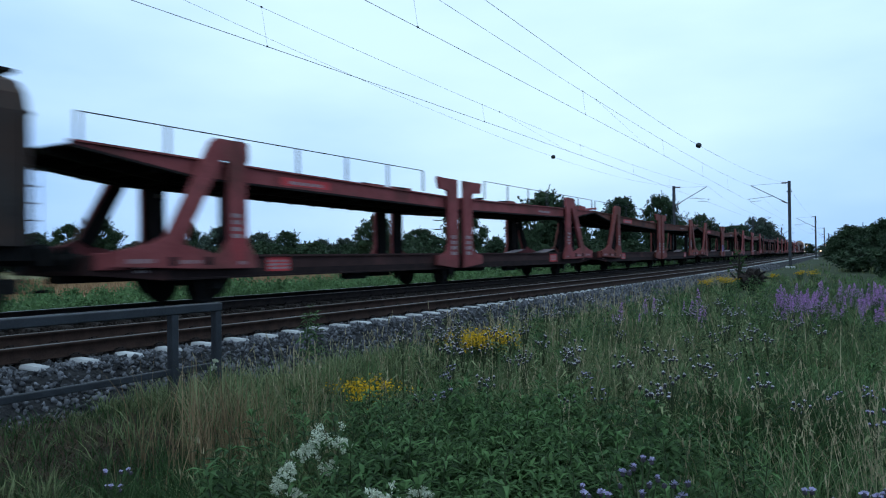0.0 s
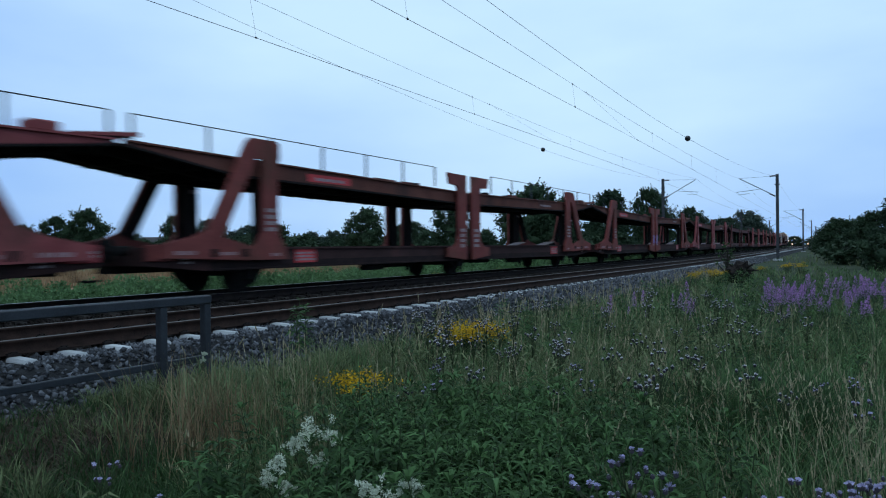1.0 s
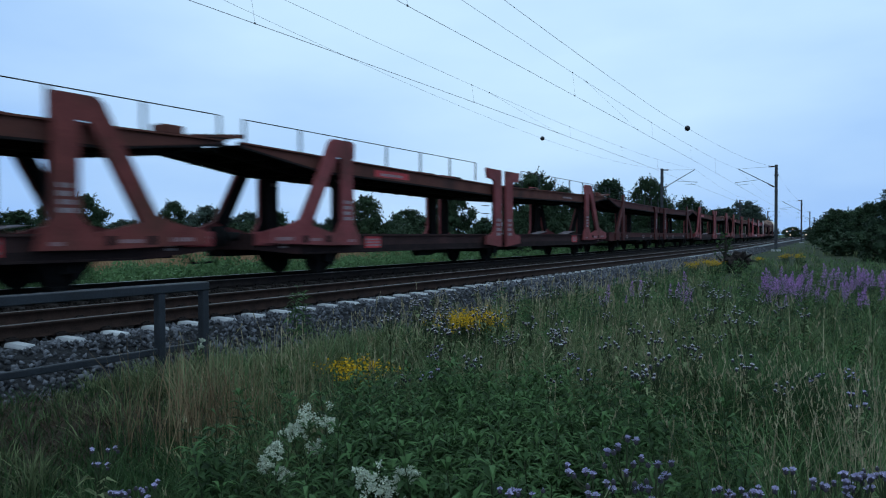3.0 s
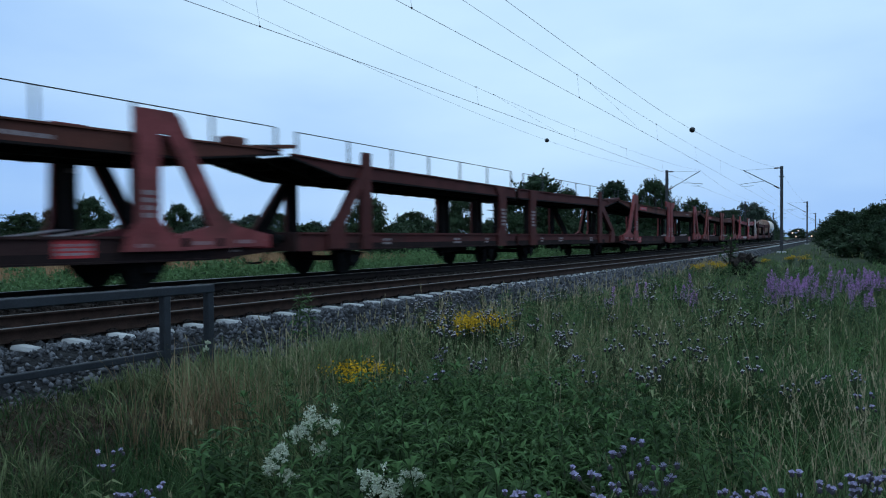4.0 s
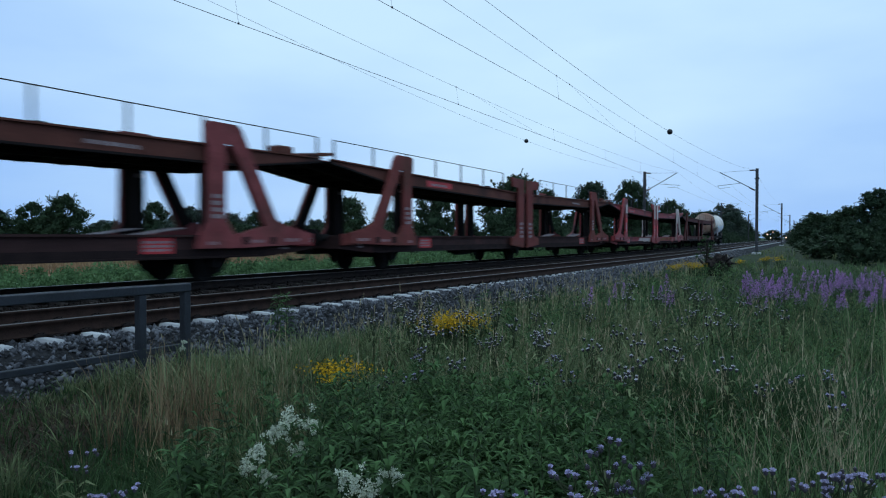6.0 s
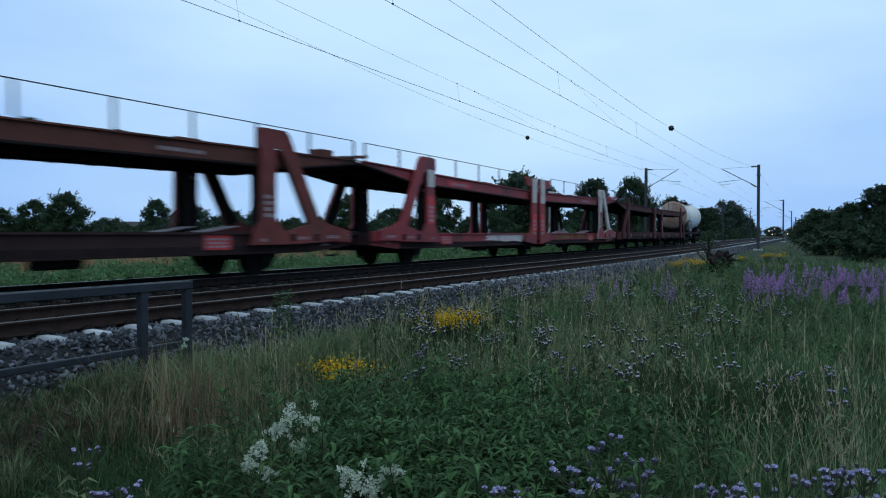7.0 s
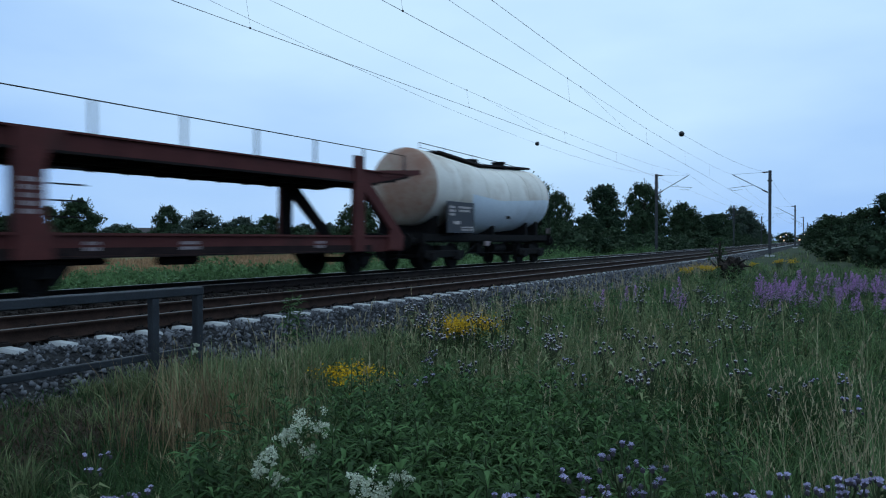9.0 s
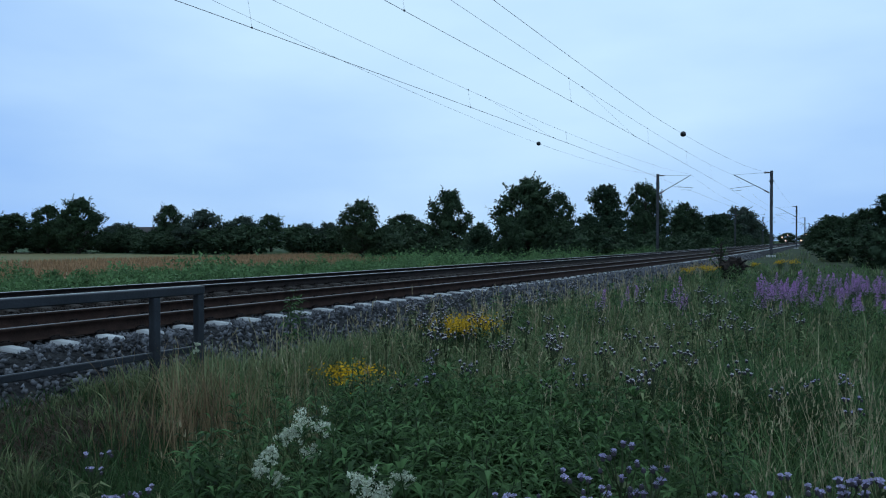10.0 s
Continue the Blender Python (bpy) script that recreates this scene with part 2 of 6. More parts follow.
def raw_mesh(name, verts, faces, materials, smooth=False, index=None):
    """A mesh from arrays: verts (n, 3), faces (m, 3 or 4)."""
    me = bpy.data.meshes.new(name)
    k = faces.shape[1]
    me.vertices.add(len(verts))
    me.vertices.foreach_set("co", np.ascontiguousarray(verts, dtype=np.float32).ravel())
    me.loops.add(faces.size)
    me.loops.foreach_set("vertex_index", np.ascontiguousarray(faces, dtype=np.int32).ravel())
    me.polygons.add(len(faces))
    me.polygons.foreach_set("loop_start", np.arange(0, faces.size, k, dtype=np.int32))
    for m in materials:
        me.materials.append(m)
    if index is not None:
        me.polygons.foreach_set("material_index", np.ascontiguousarray(index, dtype=np.int32))
    if smooth:
        me.polygons.foreach_set("use_smooth", np.ones(len(faces), dtype=bool))
    me.update(calc_edges=True)
    return me


# ---------------------------------------------------------------- the line of the railway
# y runs along the track, d is the distance to the left of the camera; z = 0 is the top of the rails
CURVE, CURVE_END = 0.000874, 66.5
NEAR, FAR = 9.42, 13.99


def bend(y):
    """How far the line has curved to the left at y."""
    y = np.asarray(y, dtype=float)
    flat = np.clip(y, -CURVE_END, CURVE_END)
    return CURVE * flat ** 2 / 2 + CURVE * flat * (y - flat)


def at_line(d, y, z=0.0):
    return Vector((-(d + float(bend(y))), y, z))


def heading(y):
    return math.degrees(CURVE * min(max(y, -CURVE_END), CURVE_END))


BED = [(-4000, -0.9), (-60, -0.75), (-8, -0.58), (0, -0.55), (4.5, -0.56), (6.4, -0.52), (6.95, -0.53), (7.5, -0.68), (8.3, -0.75), (16.0, -0.8), (17.4, -0.95), (21, -1.1), (34, -1.3), (110, -1.3), (4000, -1.3)]


def ground_z(d):
    return np.interp(d, [b[0] for b in BED], [b[1] for b in BED])


def ground_at(x, y):
    return float(ground_z(-x - float(bend(y))))


def make_ground():
    ys = np.concatenate([[-4000, -1500, -600, -250, -120], np.arange(-70, 150, 2.5), np.arange(150, 420, 15), [500, 700, 1000, 1800, 4000]])
    ds = np.concatenate([[-4000, -1200, -400, -150, -80, -50, -35, -25, -18], np.arange(-13, 22, 0.7), np.arange(22, 44, 2), np.arange(46, 130, 6), [150, 200, 300, 600, 1500, 4000]])
    yy, dd = np.meshgrid(ys, ds, indexing="ij")
    rough = np.array([noise.noise(Vector((a * 0.35, b * 0.35, 0))) for a, b in zip(dd.ravel(), yy.ravel())]).reshape(dd.shape)
    amp = np.where((dd > 6.6) & (dd < 17), 0.0, np.where(abs(dd) < 60, 0.10, 0.0))
    zz = ground_z(dd) + rough * amp
    verts = np.stack([-(dd + bend(yy)), yy, zz], -1).reshape(-1, 3)
    n, m = dd.shape
    i = (np.arange(n - 1)[:, None] * m + np.arange(m - 1)[None]).ravel()
    faces = np.stack([i, i + m, i + m + 1, i + 1], 1)
    dc = ((dd[:-1, :-1] + dd[1:, 1:]) / 2).ravel()
    yc = ((yy[:-1, :-1] + yy[1:, 1:]) / 2).ravel()
    edge = 41 + 0.04 * yc + 1.5 * np.sin(yc * 0.2)
    index = np.where(dc < 15, 0, np.where((dc < edge) | (yc > 78), 1, np.where(dc < 76, 2, 3)))
    ground = new("ground", raw_mesh("ground", verts, faces[:, ::-1], [M_SOIL, M_VERGE, M_FIELD, M_FARGRASS], True, index))
    tagged(ground, "green meadow ground with a ripe grain field beyond the railway", "ground", kind="structure")


make_ground()


def ribbon(points_of, ys, name, material, smooth=False):
    """A sheet along the line: points_of gives (d, z) pairs."""
    prof = points_of
    n, m = len(ys), len(prof)
    v = np.array([at_line(d, y, z) for y in ys for d, z in prof])
    i = (np.arange(n - 1)[:, None] * m + np.arange(m - 1)[None]).ravel()
    return raw_mesh(name, v, np.stack([i, i + 1, i + m + 1, i + m], 1), [material], smooth)


LINE_YS = np.concatenate([np.arange(-80, 120, 2.0), np.arange(120, 700, 12.0)])
BALLAST = [(6.55, -0.76), (7.0, -0.66), (7.85, -0.26), (8.05, -0.24), (8.62, -0.24), (10.8, -0.235), (11.7, -0.29), (12.6, -0.235), (15.4, -0.235), (15.7, -0.27), (16.9, -1.0)]
# sheet under the loose grey stones, painted dark as their shaded gaps
bed = new("ballast_shoulder", ribbon([(6.55, -0.76), (7.0, -0.66), (7.85, -0.26), (8.05, -0.24), (8.62, -0.24)], LINE_YS, "ballast_shoulder", M_GAPSHADE))
tagged(bed, "crushed stone ballast shoulder of the railway, near-black for shade between stones", "ballast bed", kind="structure")
bed = new("track_bed", ribbon([(8.62, -0.24), (10.8, -0.235), (11.7, -0.29), (12.6, -0.235), (15.4, -0.235), (15.7, -0.27), (16.9, -1.0)], LINE_YS, "track_bed", M_BEDGRIME))
tagged(bed, "dark rusty ballast bed under two tracks", "ballast bed", kind="structure")


FIRST_SLEEPER = 4.56 - 0.6 * 12


def ballast_stones():
    rng = np.random.default_rng(5)
    octa = np.array([(1, 0, 0), (-1, 0, 0), (0, 1, 0), (0, -1, 0), (0, 0, 1), (0, 0, -1)], float)
    tri = np.array([(0, 2, 4), (2, 1, 4), (1, 3, 4), (3, 0, 4), (2, 0, 5), (1, 2, 5), (3, 1, 5), (0, 3, 5)])
    spans = [(0.0, 16.0, 6.75, 8.9, 9500), (16.0, 40.0, 6.75, 8.42, 8000), (40.0, 80.0, 6.8, 8.2, 4200), (0.5, 14.0, 8.9, 13.2, 5500), (14.0, 42.0, 8.9, 13.2, 5500)]
    vs, fs, base, rusty = [], [], 0, []
    for y0, y1, d0, d1, count in spans:
        y, d = rng.uniform(y0, y1, count), rng.uniform(d0, d1, count)
        # the sleepers are swept clean
        gap = abs((y - FIRST_SLEEPER + 0.3) % 0.6 - 0.3)
        y = np.where((gap < 0.135) & (d > 8.17) & (d < 8.66), y + 0.3, y)
        z = np.interp(d, [b[0] for b in BALLAST], [b[1] for b in BALLAST])
        size = rng.uniform(0.018, 0.042, count) * (1 + 0.5 * (y0 >= 16) + 0.4 * (y0 >= 40))
        shape = octa[None] * size[:, None, None] * rng.uniform(0.6, 1.35, (count, 6, 1)) + rng.normal(0, 0.25, (count, 6, 3)) * size[:, None, None]
        ang = rng.uniform(0, 6.28, count)
        c, s = np.cos(ang)[:, None], np.sin(ang)[:, None]
        px = shape[..., 0] * c - shape[..., 1] * s
        py = shape[..., 0] * s + shape[..., 1] * c
        tilt = rng.uniform(-0.8, 0.8, count)[:, None]
        pz = shape[..., 2] * np.cos(tilt) + px * np.sin(tilt)
        px = px * np.cos(tilt) - shape[..., 2] * np.sin(tilt)
        vs.append(np.stack([-(d + bend(y))[:, None] + px, y[:, None] + py, (z + size * (0.35 if y0 < 16 else 0.2))[:, None] + pz], -1).reshape(-1, 3))
        fs.append((tri[None] + (np.arange(count) * 6)[:, None, None]).reshape(-1, 3) + base)
        base += count * 6
        rusty.append(np.repeat(np.where(d > 8.66, 1, 0), 8))
    ob = new("ballast_stones", raw_mesh("ballast_stones", np.concatenate(vs), np.concatenate(fs), [M_STONE, M_STONEGRIME], False, np.concatenate(rusty)))
    tagged(ob, "loose grey crushed ballast stones beside the track", "ballast", kind="stuff")


ballast_stones()

RAIL = [(-0.075, -0.172), (0.075, -0.172), (0.075, -0.160), (0.012, -0.142), (0.010, -0.050), (0.036, -0.036), (0.036, -0.006), (0.026, 0.0), (-0.026, 0.0), (-0.036, -0.006), (-0.036, -0.036), (-0.010, -0.050), (-0.012, -0.142), (-0.075, -0.160)]


def make_rail(d, parent, rust):
    n, m = len(LINE_YS), len(RAIL)
    v = np.array([at_line(d + a, y, z) for y in LINE_YS for a, z in RAIL])
    faces, index = [], []
    for j in range(m):
        k = (j + 1) % m
        i = np.arange(n - 1) * m
        faces.append(np.stack([i + j, i + k, i + m + k, i + m + j], 1))
        index += [1 if j in (7, 8) else 0] * (n - 1)
    part("rail", raw_mesh("rail", v, np.concatenate(faces), [rust, M_RAILBRIGHT if rust is M_RUSTDARK else M_RAILHEAD], False, index), None, parent, "rusty steel rail with a bright running surface")


def sleeper_mesh(material):
    bm = bmesh.new()
    # length across the track, dished in the middle, seats for the rails
    top = [(-1.30, -0.215), (-1.28, -0.198), (-0.98, -0.186), (-0.50, -0.186), (-0.30, -0.215), (0.30, -0.215), (0.50, -0.186), (0.84, -0.186), (1.22, -0.196), (1.25, -0.25), (1.30, -0.30)]
    rows = []
    for x, z in top:
        rows.append([bm.verts.new((x, y, zz)) for y, zz in ((-0.13, -0.40), (-0.080, z - 0.030), (-0.060, z), (0.060, z), (0.080, z - 0.030), (0.13, -0.40))])
    for i, (a, b) in enumerate(zip(rows, rows[1:])):
        for k in range(5):
            bm.faces.new((a[k], a[k + 1], b[k + 1], b[k])).material_index = 0 if i > 6 else 1
    bm.faces.new(rows[0]).material_index = 1
    bm.faces.new(rows[-1][::-1])
    bmesh.ops.recalc_face_normals(bm, faces=bm.faces)
    return finish(bm, "sleeper", [material, M_DARKSLEEPER])


def clip_mesh():
    bm = bmesh.new()
    for side in (-1, 1):
        box(bm, side * 0.085 - 0.03, side * 0.085 + 0.03, -0.07, 0.07, -0.186, -0.150)
        tube(bm, [(side * 0.07, -0.05, -0.15), (side * 0.12, -0.03, -0.13), (side * 0.12, 0.03, -0.13), (side * 0.07, 0.05, -0.15)], 0.008, 5)
    return finish(bm, "rail_fastening", M_RUSTDARK)


def make_track(name, d, rust, concrete, label):
    track = new(name)
    tagged(track, label, "railway track", kind="structure")
    make_rail(d - 0.755, track, rust)
    make_rail(d + 0.755, track, rust)
    me, clip = sleeper_mesh(concrete), clip_mesh()
    first = FIRST_SLEEPER
    for i in range(140):
        y = first + 0.6 * i
        here = Matrix.Translation(at_line(d, y)) @ pose(0, 0, 0, 0, 0, heading(y))
        part("sleeper", me, None, track, at=here)
        if y < 20:
            for s in (-0.755, 0.755):
                part("rail_fastening", clip, None, track, at=here @ pose(s, 0, 0))
    rest = bmesh.new()
    for i in range(140, 420):
        q = at_line(d, first + 0.6 * i)
        box(rest, q.x - 1.3, q.x + 1.3, q.y - 0.12, q.y + 0.12, -0.38, -0.19)
    tagged(part("far_sleepers", rest, concrete, track), kind="stuff")


make_track("track_near", NEAR, M_RUST, M_CONCRETE, "railway track on pale concrete sleepers in grey ballast")
make_track("track_far", FAR, M_RUSTDARK, M_DARKSLEEPER, "railway track on dirty dark concrete sleepers in ballast")

# ---------------------------------------------------------------- wagon paint
M_RED = node_material("faded_red_paint", (0.18, 0.040, 0.040), (0.30, 0.080, 0.078), scale=1.6, fine=26, rough=0.7, bump=0.15, stain=(0.10, 0.045, 0.035), stain_at=(0.5, 0.72))
M_BROWN = node_material("grimy_red_brown_paint", (0.085, 0.030, 0.022), (0.160, 0.058, 0.042), scale=1.4, fine=22, rough=0.75, bump=0.15, stain=(0.045, 0.026, 0.022), stain_at=(0.5, 0.7))
M_SILL = node_material("grimy_dark_sill_paint", (0.026, 0.014, 0.013), (0.060, 0.030, 0.027), scale=1.4, fine=22, rough=0.8, bump=0.2, stain=(0.11, 0.045, 0.04), stain_at=(0.58, 0.75))
M_OXIDE = node_material("oxide_red_paint", (0.066, 0.020, 0.018), (0.112, 0.034, 0.030), scale=1.4, fine=22, rough=0.7, bump=0.15, stain=(0.06, 0.03, 0.025), stain_at=(0.55, 0.75))
M_BRIGHTRED = node_material("fresh_red_paint", (0.48, 0.022, 0.026), (0.62, 0.045, 0.045), scale=1.6, fine=26, rough=0.6, bump=0.1, stain=(0.15, 0.04, 0.035), stain_at=(0.56, 0.75))
M_CRIMSON = node_material("worn_crimson_paint", (0.19, 0.018, 0.020), (0.34, 0.036, 0.036), scale=1.6, fine=26, rough=0.65, bump=0.12, stain=(0.07, 0.028, 0.026), stain_at=(0.5, 0.7))
M_REDBROWN = node_material("faded_brick_red_paint", (0.135, 0.034, 0.030), (0.235, 0.062, 0.052), scale=1.6, fine=26, rough=0.7, bump=0.15, stain=(0.10, 0.045, 0.03), stain_at=(0.5, 0.7))
M_PINKWEAR = node_material("worn_pinkish_paint", (0.26, 0.15, 0.15), (0.36, 0.23, 0.23), scale=4, fine=30, rough=0.75, bump=0.1)
M_CREAM = node_material("patched_pale_paint", (0.46, 0.39, 0.36), (0.62, 0.54, 0.50), scale=2, fine=26, rough=0.7, bump=0.1, stain=(0.28, 0.14, 0.12), stain_at=(0.55, 0.7))
M_SILLFOOT = node_material("sill_foot_dark", (0.012, 0.008, 0.008), (0.034, 0.020, 0.018), scale=3, fine=30, rough=0.85, bump=0.3)
M_OCHRE = node_material("ochre_smears", (0.16, 0.08, 0.03), (0.30, 0.17, 0.065), scale=3, fine=24, rough=0.75, bump=0.1, stain=(0.2, 0.03, 0.03), stain_at=(0.42, 0.6))
M_GRIME = node_material("running_gear_grime", (0.006, 0.006, 0.006), (0.016, 0.014, 0.013), scale=5, fine=40, rough=0.85, bump=0.3)
# dark deck steel; also carries the shade painted on undersides and inner faces
M_DECK = node_material("deck_steel_and_shade", (0.008, 0.006, 0.006), (0.020, 0.015, 0.014), scale=2, fine=30, rough=0.8, bump=0.3)
M_PLATE = node_material("pale_marking_paint", (0.25, 0.20, 0.20), (0.36, 0.30, 0.30), scale=5, fine=40, rough=0.7, bump=0, stain=(0.3, 0.2, 0.2))
M_TREAD = node_material("wheel_tread", (0.10, 0.09, 0.085), (0.18, 0.165, 0.155), scale=5, fine=40, rough=0.5, metal=0.7, bump=0.1)
M_GRAFFITI = node_material("violet_spray_paint", (0.12, 0.05, 0.26), (0.20, 0.09, 0.36), scale=3, fine=20, rough=0.6, bump=0)
M_TANK = node_material("cream_tank_paint", (0.62, 0.56, 0.48), (0.78, 0.73, 0.65), scale=0.9, fine=14, rough=0.55, bump=0.05, stain=(0.38, 0.26, 0.17), stain_at=(0.52, 0.78))
M_TANKEND = node_material("tank_end_rust_film", (0.34, 0.27, 0.20), (0.46, 0.38, 0.30), scale=0.9, fine=14, rough=0.65, bump=0.1, stain=(0.26, 0.13, 0.085), stain_at=(0.42, 0.6))
M_CLADDING = node_material("pale_grey_cladding", (0.58, 0.64, 0.69), (0.72, 0.77, 0.81), scale=0.8, fine=12, rough=0.5, bump=0.05, stain=(0.40, 0.41, 0.42), stain_at=(0.55, 0.8))
M_SIGNBLACK = node_material("black_sign_paint", (0.018, 0.018, 0.021), (0.032, 0.032, 0.036), scale=3, fine=30, rough=0.5, bump=0)
M_OLDTANK = node_material("sooty_tank_paint", (0.020, 0.019, 0.018), (0.045, 0.041, 0.038), scale=0.9, fine=14, rough=0.75, bump=0.1, stain=(0.06, 0.035, 0.026), stain_at=(0.45, 0.65))


def wheel_mesh():
    bm = bmesh.new()
    for s in (-1, 1):
        disc(bm, s * 0.68, s * 0.82, 0, 0.46, [(0, 0.49), (0.2, 0.485), (0.25, 0.462), (1.0, 0.455), (1.0, 0.39), (0.75, 0.38), (0.7, 0.16), (1.0, 0.13), (1.0, 0.05)], 24)
    disc(bm, -0.68, 0.68, 0, 0.46, [(0, 0.09), (0.1, 0.08), (0.9, 0.08), (1, 0.09)], 10)
    return finish(bm, "wheelset", M_GRIME)


def guard_mesh():
    """The axle guard with its axlebox and leaf spring."""
    bm = bmesh.new()
    prism(bm, [(-0.62, 0.62), (0.62, 0.62), (0.30, 0.22), (0.17, 0.18), (0.17, 0.34), (-0.17, 0.34), (-0.17, 0.18), (-0.30, 0.22)], 1.00, 1.03)
    box(bm, 1.0, 1.16, -0.14, 0.14, 0.33, 0.58, 0.02)
    for i in range(5):
        w = 0.6 - 0.11 * i
        box(bm, 1.04, 1.13, -w, w, 0.60 + 0.014 * i, 0.612 + 0.014 * i)
    return finish(bm, "axle_guard", M_GRIME)


WHEELSET, GUARD = wheel_mesh(), guard_mesh()
TURN = pose(0, 0, 0, 0, 0, 180)


def buffer_pair(thing, e, sign, z=1.02):
    for x in (-0.88, 0.88):
        bm = bmesh.new()
        for y0, y1, r in ((e - 0.62, e - 0.25, 0.10), (e - 0.25, e - 0.07, 0.075), (e - 0.07, e - 0.01, 0.24)):
            tube(bm, [(x, sign * y0, z), (x, sign * y1, z)], r, 12)
        part("buffer", bm, M_GRIME, thing)
    bm = bmesh.new()
    tube(bm, [(0, sign * (e - 0.6), z), (0, sign * (e - 0.2), z - 0.05), (0, sign * (e + 0.0), z - 0.25)], 0.045, 6)
    tube(bm, [(0.32, sign * (e - 0.6), z - 0.25), (0.34, sign * (e - 0.3), z - 0.6), (0.30, sign * (e - 0.02), z - 0.62)], 0.03, 6)
    part("coupling", bm, M_GRIME, thing)


def axle(thing, y):
    part("wheelset", WHEELSET, None, thing, at=pose(0, y, 0))
    part("axle_guard", GUARD, None, thing, at=pose(0, y, 0))
    part("axle_guard", GUARD, None, thing, at=pose(0, y, 0) @ TURN)


def bars(bm, x, y0, y1, z0, z1, rows, rng):
    """Unreadable stencilled lettering as plain bars on a face that looks along x."""
    step = (z1 - z0) / rows
    for i in range(rows):
        left = y0
        while left < y1 - 0.06:
            w = min(rng.uniform(0.08, 0.24), y1 - left)
            box(bm, x, x + 0.004, left, left + w, z0 + i * step, z0 + (i + 0.6) * step)
            left += w + 0.05
    return bm


def railing(thing, y_from, y_to, posts, deck, height, side, low_wire=False):
    rail = bmesh.new()
    x = side * 1.37
    tube(rail, [(x, y_from, deck + height), (x, y_to, deck + height)], 0.013, 5)
    if low_wire:
        tube(rail, [(x, y_from, deck + 0.10), (x, y_to, deck + 0.10)], 0.010, 5)
    rail_ob = part("handrail", rail, M_GRIME, thing)
    for i in range(posts):
        y = y_from + (y_to - y_from) * i / (posts - 1)
        part("rail_post", boxed((x - 0.012, x + 0.012, y - 0.035, y + 0.035, deck - 0.05, deck + height)), M_STEEL, rail_ob)


def upper_deck(name, thing, e0, e1, sign, top, deep, paint, taper_from, dip=0.0):
    """The upper car deck of one half, a little lower at the joint: tapering side beams, bearers, plating."""
    def z(e):
        return top - dip * max(0.0, 1 - (e - e0) / (taper_from - e0)) + 0.05 * max(0.0, (e - taper_from) / (e1 - taper_from))

    def under(e):
        """Depth of the beams."""
        return deep if e <= taper_from else deep + (0.12 - deep) * (e - taper_from) / (e1 - taper_from)

    def strip(bm, up, down, x0, x1, f0=None, f1=None):
        stops = [f0 or e0, taper_from, f1 or e1]
        prism(bm, [(sign * e, z(e) - up(e)) for e in stops] + [(sign * e, z(e) - down(e)) for e in stops[::-1]], x0, x1)

    bm = bmesh.new()
    strip(bm, lambda e: 0.06, lambda e: 0.10, -1.27, 1.27)
    deck = part(name, bm, M_DECK, thing, "dark steel decking")
    for s in (-1, 1):
        bm = bmesh.new()
        strip(bm, lambda e: 0.0, under, s * 1.33, s * 1.37)
        strip(bm, lambda e: 0.0, lambda e: 0.04, s * 1.37, s * 1.44)
        part("deck_beam", bm, paint, deck)
        # near-black inner plate and bottom flange: the underside's shade put into the colour
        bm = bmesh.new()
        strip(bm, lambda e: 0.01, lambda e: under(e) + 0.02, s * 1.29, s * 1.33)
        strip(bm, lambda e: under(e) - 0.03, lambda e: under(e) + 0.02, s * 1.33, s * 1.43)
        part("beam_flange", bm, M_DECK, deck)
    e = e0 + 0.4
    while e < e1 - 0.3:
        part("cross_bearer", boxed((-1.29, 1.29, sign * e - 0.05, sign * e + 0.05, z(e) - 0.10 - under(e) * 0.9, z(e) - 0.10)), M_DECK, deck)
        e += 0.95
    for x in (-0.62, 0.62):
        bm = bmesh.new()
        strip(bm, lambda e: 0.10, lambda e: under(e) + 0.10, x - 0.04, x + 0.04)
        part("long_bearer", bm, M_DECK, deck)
    return deck


